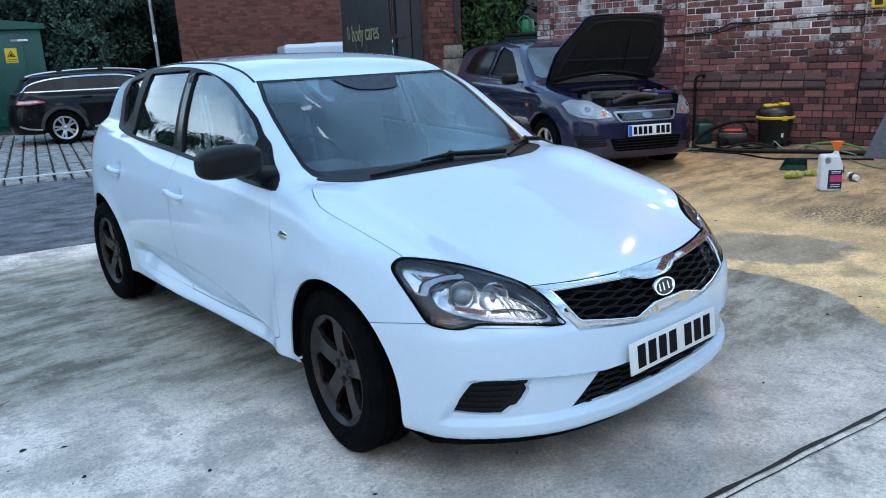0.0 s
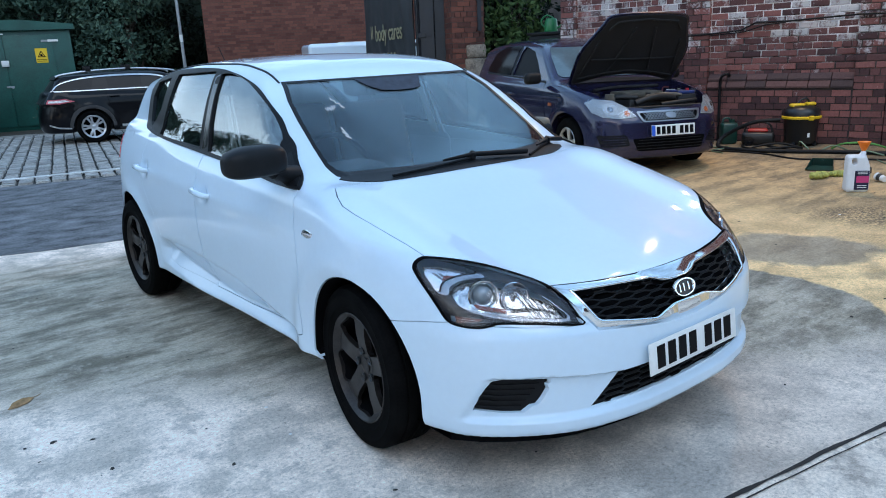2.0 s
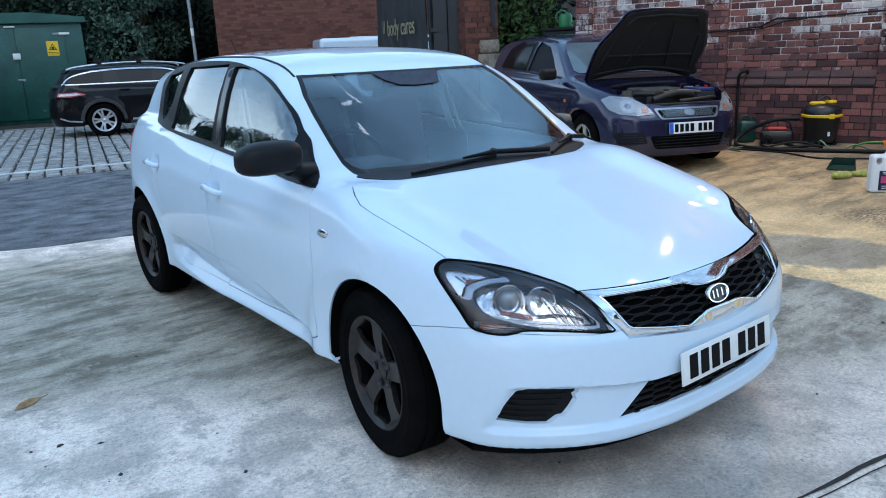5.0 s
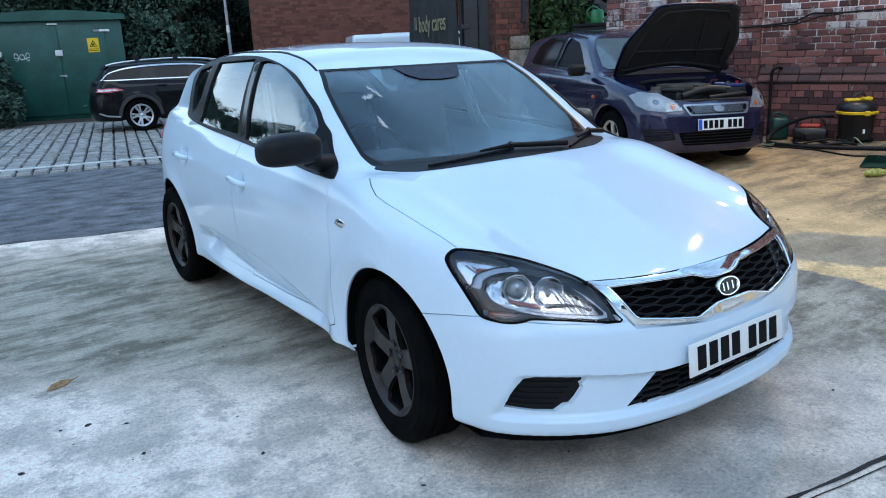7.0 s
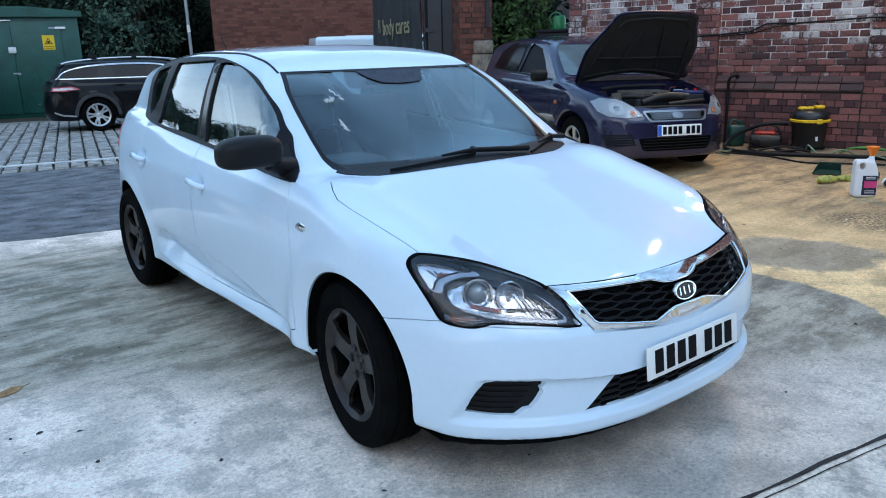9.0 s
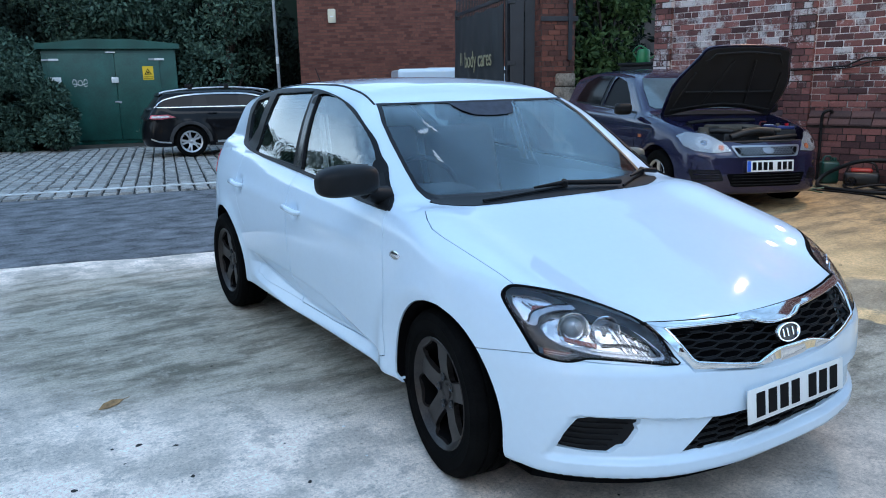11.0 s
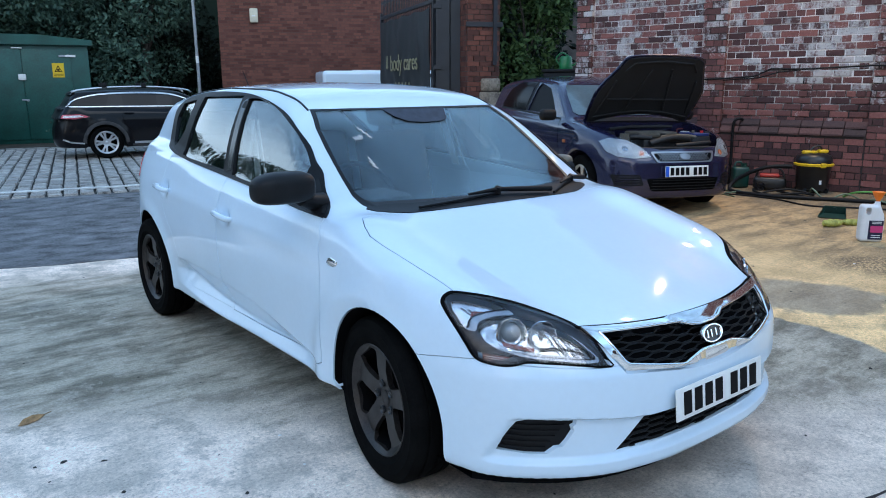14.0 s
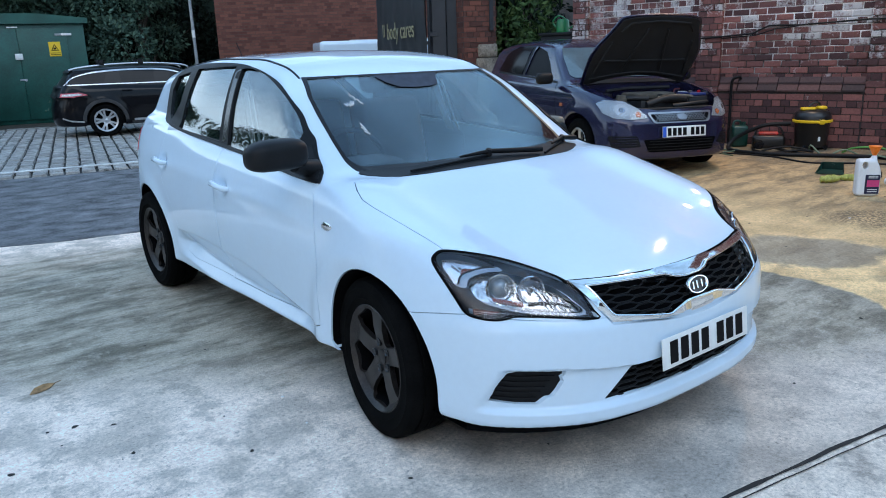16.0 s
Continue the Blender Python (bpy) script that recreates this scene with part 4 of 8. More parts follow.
    sheet("mirror_base", hf, [(0.425, 0.952), (0.51, 1.0), (0.60, 1.072), (0.625, 1.0), (0.62, 0.965)], "x", st, PLASTIC, hatch, 0.009, 0.008, 0.02)

# bonnet front, grille, plates
gr = sheet("grille", hf, [(x * 1.02, z + (0.006 if z > 0.62 else -0.006)) for x, z in GRILLE], "y", -1.25, GAPM, hatch, -0.045, 0.006, 0.04, "black honeycomb grille")


def on_field_all(pts, start=-1.2):
    """Points of the car's front for many (x, z, offset)."""
    q = np.array(pts, float)
    y = np.full(len(q), start)
    for _ in range(80):
        y += np.clip(hf(q[:, 0], y, q[:, 1]) * 0.8, -0.05, 0.05)
    p = np.stack([q[:, 0], y, q[:, 1]], 1)
    g = grad(hf, p)
    g /= np.linalg.norm(g, axis=1)[:, None]
    return [tuple(r) for r in p + g * q[:, 2:3]]


def on_field(x, z, off):
    return on_field_all([(x, z, off)])[0]


def even_run(poly, n):
    """n points at even spacing along a closed outline, from its first point."""
    P = [Vector(p) for p in poly] + [Vector(poly[0])]
    d = [0.0]
    for u, v in zip(P, P[1:]):
        d.append(d[-1] + (v - u).length)
    return [(float(np.interp(d[-1] * k / n, d, [p.x for p in P])), float(np.interp(d[-1] * k / n, d, [p.y for p in P]))) for k in range(n)]


def nearest_on(poly, p):
    """The point of a closed outline that lies nearest to p."""
    best = None
    for u, v in zip(poly, poly[1:] + poly[:1]):
        u, v = Vector(u), Vector(v)
        k = max(0.0, min(1.0, (Vector(p) - u).dot(v - u) / max((v - u).length_squared, 1e-9)))
        q = u + (v - u) * k
        if best is None or (q - Vector(p)).length < (best - Vector(p)).length:
            best = q
    return (best.x, best.y)


# chrome band that falls away from the grille, with a bright bead round the opening
outer = even_run(CHROME_OUT, 150)
rows_ = []
for x, z in outer:
    qx, qz = nearest_on(GRILLE, (x, z))
    e0, e1, e2 = (0.010, 0.012, 0.012) if z > 0.62 else (-0.014, 0.004, 0.012)
    if z > 0.62 and abs(x) < 0.17:
        e0, e1, e2 = 0.016, 0.011, 0.002
    rows_ += [(x, z, -0.030), (x, z, e0), (x * 0.5 + qx * 0.5, z * 0.5 + qz * 0.5, e1), (qx, qz, e2), (qx, qz, -0.03)]
b = bm_new()
rows_ = on_field_all(rows_)
vs = [[b.verts.new(p) for p in rows_[k:k + 5]] for k in range(0, len(rows_), 5)]
for i in range(len(vs)):
    for j in range(4):
        u, v = vs[i], vs[(i + 1) % len(vs)]
        b.faces.new((u[j], v[j], v[j + 1], u[j + 1]))
bmesh.ops.remove_doubles(b, verts=b.verts, dist=0.0004)
bmesh.ops.recalc_face_normals(b, faces=b.faces)
part("grille_surround", b, CHROME, hatch, "chrome grille surround", 35)
b = bm_new()
loop = on_field_all([(x, z, 0.010) for x, z in even_run(GRILLE, 130)])
add_tube(b, loop + loop[:1], 0.0055, 8, cap=False)
part("grille_bead", b, CHROME, hatch, "bright chrome bead", 60)
b = bm_new()
add_tube(b, [q for q in on_field_all([(p.x, p.y, 0.0) for p in smooth_line(both_ways([(-0.515, 0.700), (-0.454, 0.6965), (-0.371, 0.691), (-0.20, 0.6835), (-0.08, 0.681)]), 4)])], 0.005, 6)
part("bonnet_gap", b, GAPM, hatch)


def inside(poly, x, z):
    c = False
    for i in range(len(poly)):
        (x0, z0), (x1, z1) = poly[i - 1], poly[i]
        if (z0 > z) != (z1 > z) and x < (x1 - x0) * (z - z0) / (z1 - z0) + x0:
            c = not c
    return c


def mesh_bars(parent, poly, z0, z1, rows, period, amp, xr, off, r, material=None):
    """Staggered flat bars that run across an opening and step up and down."""
    def bar(run):
        if len(run) > 2:
            b = bm_new()
            add_tube(b, on_field_all(run), r, 6)
            part("bar", b, material or DEEPBLK, parent, smooth=60)

    for k in range(rows):
        zc = z0 + (z1 - z0) * k / (rows - 1)
        run = []
        n = int(2 * xr / (period / 10))
        for i in range(n + 1):
            x = -xr + 2 * xr * i / n
            ph = ((x + (k % 2) * period / 2) / period) % 1.0
            dz = amp * (1 if ph < 0.40 else (0.5 - ph) * 10 if ph < 0.5 else 0 if ph < 0.90 else (ph - 0.9) * 10)
            if inside(poly, x, zc + dz):
                run.append((x, zc + dz, off))
            else:
                bar(run)
                run = []
        bar(run)


mesh_bars(gr, GRILLE, 0.553, 0.672, 11, 0.150, 0.0078, 0.46, -0.012, 0.0034)
lg = sheet("lower_grille", hf, LOWER, "y", -1.25, GAPM, hatch, -0.014, 0.006, 0.05, "black lower grille")
mesh_bars(lg, LOWER, 0.296, 0.398, 10, 0.150, 0.0075, 0.45, -0.008, 0.0034, DEEPBLK)
b = bm_new()
em = on_field(0.0, 0.614, 0.004)
add_lathe(b, [(0.001, 0.004), (0.050, 0.004), (0.052, 0.0), (0.052, -0.012)], Matrix.Translation(em) @ pose(0, 0, 0, 72, 0, 0) @ Matrix.Diagonal((1.04, 0.55, 1, 1)), 32)
badge = part("badge", b, GLOSSBLK, hatch, "black oval badge with a chrome rim", 40)
b = bm_new()
add_lathe(b, [(0.047, 0.005), (0.050, 0.010), (0.056, 0.010), (0.059, 0.003), (0.056, -0.010)], Matrix.Translation(em) @ pose(0, 0, 0, 72, 0, 0) @ Matrix.Diagonal((1.04, 0.55, 1, 1)), 32)
part("badge_rim", b, CHROME, badge, smooth=50)
for x in (-0.03, -0.004, 0.028):
    b = bm_new()
    add_box(b, (x * 0.85 - 0.0035, -0.014, 0.004), (x * 0.85 + 0.0035, 0.014, 0.007), 0.001, Matrix.Translation(em) @ pose(0, 0, 0, 72, 0, 0))
    part("badge_bar", b, CHROME, badge)
number_plate("number_plate", hatch, pose(0.004, -0.878, 0.430, -6, 0, 0), (4, 3))
b = bm_new()
add_box(b, (-0.02, -0.8815, 0.381), (0.02, -0.8800, 0.3835), 0)
part("dealer_strip", b, INK, hatch)
b = bm_new()
for k in range(24):
    x0, x1 = -0.80 + 1.6 * k / 24, -0.80 + 1.6 * (k + 1) / 24
    ya, yb = [float(H_F(abs(q))) + 0.055 for q in (x0, x1)]
    vs = [b.verts.new(p) for p in ((x0, ya, 0.190), (x1, yb, 0.190), (x1, yb, 0.234), (x0, ya, 0.234), (x0, ya + 0.25, 0.190), (x1, yb + 0.25, 0.190))]
    b.faces.new((vs[0], vs[1], vs[2], vs[3]))
    b.faces.new((vs[4], vs[5], vs[1], vs[0]))
bmesh.ops.remove_doubles(b, verts=b.verts, dist=1e-5)
part("splitter", b, GAPM, hatch, "black plastic lower lip", 40)
b = bm_new()
add_box(b, (-0.62, -0.55, 0.17), (0.62, 3.2, 0.24), 0.02)
part("underbody", b, GAPM, hatch)
# windscreen
ring("screen_border", hf, SCREEN, [SCREEN_IN], "y", 0.14, FRIT, hatch, 0.001, 0.012, "black windscreen border", way=1.0)
ws = sheet("windscreen", hf, SCREEN_IN, "y", 0.14, SCREEN_GLASS, hatch, -0.001, 0.004, 0.05, "clear laminated windscreen", way=1.0)
ws.visible_shadow = False
sheet("rear_window", hf, [(-0.5, 1.02), (-0.42, 1.28), (0.42, 1.28), (0.5, 1.02)], "y", 4.0, CAR_GLASS, hatch, -0.002, 0.004, 0.08, "tinted rear glass").visible_shadow = False
COWL = [(-0.648, 0.375), (-0.625, 0.335), (-0.575, 0.298), (-0.505, 0.272), (-0.38, 0.256), (-0.20, 0.246), (0.0, 0.243), (0.20, 0.246), (0.38, 0.256), (0.505, 0.272), (0.575, 0.298), (0.64, 0.335), (0.67, 0.375), (0.62, 0.40), (0.4, 0.345), (0.0, 0.315), (-0.4, 0.345), (-0.62, 0.40)]
sheet("cowl", hf, COWL, "z", 1.6, FRIT, hatch, 0.003, 0.01, 0.05, "black plastic cowl panel", way=-1.0)


def ws_point(x, z, off):
    y = 0.14
    for _ in range(80):
        y += float(np.clip(hf(np.array([x]), np.array([y]), np.array([z]))[0] * 0.8, -0.05, 0.05))
    g = grad(hf, np.array([[x, y, z]]))[0]
    g /= np.linalg.norm(g)
    return tuple(np.array([x, y, z]) + g * off)


for ends, arm in ((((-0.44, 0.953), (0.02, 0.972)), ((-0.16, 0.968), (0.02, 0.974), (0.33, 0.955))), (((0.34, 0.951), (0.585, 0.974)), ((0.46, 0.966), (0.60, 0.978), (0.70, 0.968)))):
    b = bm_new()
    (xa, za), (xb, zb) = ends
    add_tube(b, [ws_point(xa + (xb - xa) * k / 8, za + (zb - za) * k / 8, 0.010) for k in range(9)], 0.006, 6)
    wip = part("wiper_blade", b, DARKTRIM, hatch, "black wiper blade", 50)
    b = bm_new()
    add_tube(b, [ws_point(x, z, 0.024) for x, z in arm], 0.010, 8, radii=[0.005, 0.011, 0.013])
    part("wiper_arm", b, DARKTRIM, wip, smooth=50)
    b = bm_new()
    add_cyl(b, ws_point(*arm[1], 0.008), ws_point(*arm[1], 0.036), 0.020, 0.014, seg=12)
    part("wiper_joint", b, DARKTRIM, wip, smooth=40)
for pts in (((-0.462, 1.226), (-0.455, 1.214), (-0.448, 1.230), (-0.440, 1.214), (-0.436, 1.228), (-0.428, 1.216), (-0.424, 1.236), (-0.416, 1.220), (-0.410, 1.234)), ((-0.398, 1.268), (-0.402, 1.258), (-0.388, 1.254), (-0.392, 1.242), (-0.376, 1.240), (-0.380, 1.228), (-0.368, 1.222)), ((-0.47, 1.128), (-0.455, 1.112), (-0.46, 1.145)), ((-0.47, 1.112), (-0.452, 1.100))):
    b = bm_new()
    add_tube(b, [ws_point(x, z, 0.0035) for x, z in pts], 0.0026, 4)
    part("paint_mark", b, WHITEINK, ws, "white paint-pen mark")
# aerial, roof strips, tail lamp
b = bm_new()
add_tube(b, [(0, 2.86, 1.385), (0, 2.95, 1.47), (0, 3.03, 1.56)], 0.004, 6, radii=[0.009, 0.004, 0.003])
part("aerial", b, PLASTIC, hatch, smooth=50)
for s in (-1, 1):
    sheet("roof_strip", hf, [(s * 0.567, 0.985), (s * 0.576, 0.985), (s * 0.571, 1.05), (s * 0.563, 1.18), (s * 0.551, 1.36), (s * 0.545, 2.0), (s * 0.525, 2.7), (s * 0.511, 2.7), (s * 0.531, 2.0), (s * 0.540, 1.36), (s * 0.553, 1.18), (s * 0.562, 1.05)], "z", 1.7, DARKTRIM, hatch, 0.0035, 0.005, 0.04, way=-1.0)
    sheet("tail_lamp", hf, [(2.93, 0.88), (2.99, 1.02), (3.16, 1.06), (3.2, 0.90), (3.1, 0.84)], "x", s * 1.25, REDLENS, hatch, 0.004, 0.01, 0.04, "red tail lamp")
# cabin
b = bm_new()
add_box(b, (-0.66, 0.36, 0.5), (0.66, 0.72, 0.93), 0.06)
add_box(b, (-0.50, 0.60, 0.80), (-0.22, 0.86, 0.975), 0.05)
part("dashboard", b, CLOTH, hatch, "dark dashboard", 40)
b = bm_new()
mst = pose(-0.36, 0.86, 0.93, 62, 0, 0)
rings = []
for i in range(28):
    a = 2 * math.pi * i / 28
    rings.append((0.18 * math.cos(a), 0.18 * math.sin(a), 0))
add_tube(b, [mst @ Vector(p) for p in rings + rings[:1]], 0.014, 8, cap=False)
add_box(b, (-0.17, -0.02, -0.02), (0.17, 0.03, 0.01), 0.008, mst)
add_box(b, (-0.05, -0.17, -0.03), (0.05, 0.05, 0.012), 0.02, mst)
part("steering_wheel", b, PLASTIC, hatch, smooth=50)
for x in (-0.36, 0.36):
    b = bm_new()
    add_box(b, (x - 0.24, 1.05, 0.45), (x + 0.24, 1.55, 0.66), 0.05)
    add_box(b, (x - 0.23, -0.08, 0.0), (x + 0.23, 0.08, 0.62), 0.05, pose(0, 1.55, 0.58, -14, 0, 0))
    seat = part("seat", b, CLOTH, hatch, "dark cloth front seat", 50)
    b = bm_new()
    add_box(b, (x - 0.13, -0.05, 0.66), (x + 0.13, 0.06, 0.86), 0.045, pose(0, 1.55, 0.58, -14, 0, 0))
    part("headrest", b, CLOTH, seat, smooth=50)
b = bm_new()
add_box(b, (-0.66, 2.1, 0.42), (0.66, 2.55, 0.62), 0.05)
add_box(b, (-0.65, -0.08, 0), (0.65, 0.08, 0.60), 0.05, pose(0, 2.6, 0.55, -16, 0, 0))
part("rear_bench", b, CLOTH, hatch, "dark cloth rear bench", 50)
b = bm_new()
add_box(b, (-0.12, 0.93, 1.27), (0.12, 0.96, 1.34), 0.012)
part("rear_view_mirror", b, PLASTIC, hatch, smooth=40)
# added patch on the screen, coloured like the dim mirror and sensor behind it
sheet("mirror_shade", hf, [(-0.186, 1.341), (-0.148, 1.307), (-0.094, 1.285), (0.0, 1.279), (0.094, 1.281), (0.148, 1.288), (0.165, 1.305), (0.20, 1.341)], "y", 0.14, MIRROR_DARK, hatch, 0.0035, 0.0015, 0.05, "dark patch on the glass standing in for mirror and sensor", way=1.0)
LINING = mat("pale_grey_lining", (0.55, 0.56, 0.57), 0.8, var=0.06, scale=6, fine=120)
for s in (-1, 1):
    b = bm_new()
    for ya, yb, wd_ in ((1.508, 1.394, 0.030), (1.433, 1.309, 0.008)):
        vs = [b.verts.new((s * (0.62 + 0.03 * (1 - q)), y_, z_)) for q, y_, z_ in ((0, yb - wd_, 0.98), (0, yb + wd_, 0.98), (1, ya + wd_, 1.29), (1, ya - wd_, 1.29))]
        f = b.faces.new(vs)
    geo = bmesh.ops.extrude_face_region(b, geom=b.faces[:])
    bmesh.ops.translate(b, vec=(s * 0.006, 0, 0), verts=[g for g in geo["geom"] if isinstance(g, bmesh.types.BMVert)])
    bmesh.ops.recalc_face_normals(b, faces=b.faces)
    part("pillar_lining", b, LINING, hatch, "pale pillar lining and seat belt")


# ---- the yard: ground ----
def gz(x, y):
    """Height of the ground: level under the car, rising gently towards the brick wall."""
    t = min(max((y - 6.5) / 4, 0), 1)
    return 0.028 * max(0.0, x - 1.0) * (1 - t * t * (3 - 2 * t)) * (1 if x < 7.5 else 7.5 / x)


def ground_mat():
    """Worn concrete: pale dusted slab, damp grey with painted shade by the car, ochre grime towards the wall."""
    m, n, l, b = nodes_of("yard_concrete")
    co = n.new("ShaderNodeNewGeometry")
    sep = n.new("ShaderNodeSeparateXYZ")
    l.new(co.outputs["Position"], sep.inputs[0])

    def noise_tex(scale, detail=6.0, rough=0.6, stretch=None):
        t = n.new("ShaderNodeTexNoise")
        t.inputs["Scale"].default_value, t.inputs["Detail"].default_value, t.inputs["Roughness"].default_value = scale, detail, rough
        if stretch:
            mp_ = n.new("ShaderNodeMapping")
            mp_.inputs["Scale"].default_value, mp_.inputs["Rotation"].default_value = stretch, (0, 0, radians(-15))
            l.new(co.outputs["Position"], mp_.inputs["Vector"])
            l.new(mp_.outputs["Vector"], t.inputs["Vector"])
        else:
            l.new(co.outputs["Position"], t.inputs["Vector"])
        return t.outputs["Fac"]

    def ma(op, a, bb):
        t = n.new("ShaderNodeMath")
        t.operation = op
        for i, v in enumerate((a, bb)):
            if isinstance(v, (int, float)):
                t.inputs[i].default_value = v
            else:
                l.new(v, t.inputs[i])
        return t.outputs[0]

    def rng(v, a, bb):
        t = n.new("ShaderNodeMapRange")
        t.interpolation_type = "SMOOTHSTEP"
        t.inputs["From Min"].default_value, t.inputs["From Max"].default_value = a, bb
        l.new(v, t.inputs["Value"])
        return t.outputs["Result"]

    def mix(f, a, c):
        t = n.new("ShaderNodeMixRGB")
        for i, v in enumerate((f, a, c)):
            if isinstance(v, tuple):
                t.inputs[i].default_value = (*v, 1)
            elif isinstance(v, (int, float)):
                t.inputs[i].default_value = v
            else:
                l.new(v, t.inputs[i])
        return t.outputs[0]

    def spot(cx, cy, rx, ry, turn, warp, soft=0.25):
        """A stain of its own: 1 inside an uneven oval, 0 outside."""
        c, sn = math.cos(radians(turn)), math.sin(radians(turn))
        dx, dy = ma("SUBTRACT", x, cx), ma("SUBTRACT", y, cy)
        u = ma("DIVIDE", ma("ADD", ma("MULTIPLY", dx, c), ma("MULTIPLY", dy, sn)), rx)
        v = ma("DIVIDE", ma("SUBTRACT", ma("MULTIPLY", dy, c), ma("MULTIPLY", dx, sn)), ry)
        r = ma("ADD", ma("SQRT", ma("ADD", ma("MULTIPLY", u, u), ma("MULTIPLY", v, v)), 0.0), warp)
        return ma("SUBTRACT", 1.0, rng(r, 1.0 - soft, 1.0 + soft))

    x, y = sep.outputs["X"], sep.outputs["Y"]
    broad, mid = noise_tex(0.55), noise_tex(2.4, 8, 0.62)
    patch, fleck = noise_tex(6.5, 9, 0.74), noise_tex(34, 7, 0.8)
    grain, grit, pit = noise_tex(70, 5, 0.8), noise_tex(150, 3, 0.7), noise_tex(48, 4, 0.6)
    streak = noise_tex(2.8, 8, 0.68, (0.62, 1.8, 1))
    fine_streak = noise_tex(9.0, 7, 0.72, (0.60, 1.7, 1))
    wob = ma("MULTIPLY", ma("SUBTRACT", broad, 0.5), 1.6)
    wob2 = ma("MULTIPLY", ma("SUBTRACT", mid, 0.5), 1.1)
    # dusted pale slab with scuffs and scaled patches
    pale = mix(rng(mid, 0.40, 0.58), (0.60, 0.515, 0.44), (0.98, 0.82, 0.70))
    pale = mix(ma("MULTIPLY", rng(patch, 0.50, 0.62), 0.68), pale, (0.43, 0.38, 0.33))
    pale = mix(ma("MULTIPLY", rng(fine_streak, 0.55, 0.68), 0.45), pale, (0.42, 0.37, 0.33))
    # plainer grey concrete before the car
    grey_c = mix(rng(mid, 0.34, 0.64), (0.42, 0.37, 0.322), (0.72, 0.625, 0.535))
    grey_c = mix(ma("MULTIPLY", rng(patch, 0.52, 0.64), 0.4), grey_c, (0.25, 0.22, 0.19))
    worn = rng(ma("ADD", ma("ADD", x, ma("MULTIPLY", y, -0.25)), wob), -1.35, -0.35)
    col = mix(ma("MULTIPLY", worn, 0.92), pale, grey_c)
    # the next slab, beyond the joint, is cleaner
    beyond = ma("MULTIPLY", rng(ma("ADD", y, ma("MULTIPLY", x, 0.152)), -1.155, -1.175), 0.6)
    col = mix(ma("MULTIPLY", beyond, rng(patch, 0.62, 0.45)), col, (0.92, 0.81, 0.69))
    # damp, mossy grime beside the car, its colour deepened for the contact shade
    band = ma("ADD", ma("ADD", y, ma("MULTIPLY", x, 0.72)), ma("ADD", ma("MULTIPLY", wob, 0.35), wob2))
    damp_shade = ma("MULTIPLY", rng(band, -0.22, 0.55), ma("SUBTRACT", 1.0, rng(ma("ADD", ma("ADD", y, ma("MULTIPLY", x, 0.23)), wob2), 3.3, 4.35)))
    damp_shade = ma("MULTIPLY", damp_shade, rng(ma("ADD", x, wob2), -2.75, -2.0))
    shaded_grime = mix(rng(streak, 0.36, 0.62), (0.140, 0.122, 0.085), (0.45, 0.395, 0.31))
    shaded_grime = mix(ma("MULTIPLY", rng(fine_streak, 0.50, 0.66), 0.6), shaded_grime, (0.085, 0.078, 0.050))
    shaded_grime = mix(ma("MULTIPLY", rng(patch, 0.49, 0.36), 0.6), shaded_grime, (0.50, 0.44, 0.36))
    col = mix(ma("MULTIPLY", damp_shade, 0.93), col, shaded_grime)
    # ochre dirt washed from the wall, with its tide line
    och = ma("ADD", ma("ADD", x, ma("MULTIPLY", rng(y, -0.45, -1.1), 0.42)), ma("ADD", ma("MULTIPLY", wob, 0.10), ma("MULTIPLY", wob2, 0.22)))
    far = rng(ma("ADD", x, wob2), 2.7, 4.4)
    ochre = mix(rng(mid, 0.34, 0.62), (0.56, 0.37, 0.185), (0.92, 0.63, 0.32))
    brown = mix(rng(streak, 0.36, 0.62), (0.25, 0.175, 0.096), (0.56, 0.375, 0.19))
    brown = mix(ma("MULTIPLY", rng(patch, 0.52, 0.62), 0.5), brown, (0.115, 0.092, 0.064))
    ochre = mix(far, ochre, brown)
    # much darker over the last stretch before the wall
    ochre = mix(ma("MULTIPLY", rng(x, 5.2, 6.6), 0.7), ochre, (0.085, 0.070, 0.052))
    wet = spot(2.70, 0.10, 0.40, 0.56, 22, ma("ADD", wob2, ma("MULTIPLY", wob, 0.3)), 0.12)
    ochre = mix(ma("MULTIPLY", wet, 0.80), ochre, mix(rng(streak, 0.36, 0.62), (0.175, 0.150, 0.120), (0.31, 0.265, 0.205)))
    rough_patch = spot(3.90, -0.10, 0.32, 0.62, 10, wob2, 0.5)
    ochre = mix(ma("MULTIPLY", ma("MULTIPLY", rough_patch, rng(pit, 0.44, 0.54)), 0.8), ochre, (0.075, 0.058, 0.042))
    tide = ma("MULTIPLY", rng(och, 1.80, 2.08), ma("SUBTRACT", 1.0, rng(och, 2.09, 2.13)))
    col = mix(ma("MULTIPLY", tide, 0.30), col, (0.155, 0.140, 0.118))
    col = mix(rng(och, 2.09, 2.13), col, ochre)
    # oil drips, pits, aggregate
    col = mix(ma("MULTIPLY", rng(noise_tex(1.1, 4), 0.61, 0.68), 0.35), col, (0.15, 0.14, 0.12))
    gl_ = n.new("ShaderNodeMapRange")
    gl_.inputs["From Min"].default_value, gl_.inputs["From Max"].default_value = 0.32, 0.68
    gl_.inputs["To Min"].default_value, gl_.inputs["To Max"].default_value = 0.56, 1.56
    l.new(ma("ADD", ma("MULTIPLY", grain, 0.6), ma("MULTIPLY", fleck, 0.4)), gl_.inputs["Value"])
    gm = n.new("ShaderNodeMixRGB")
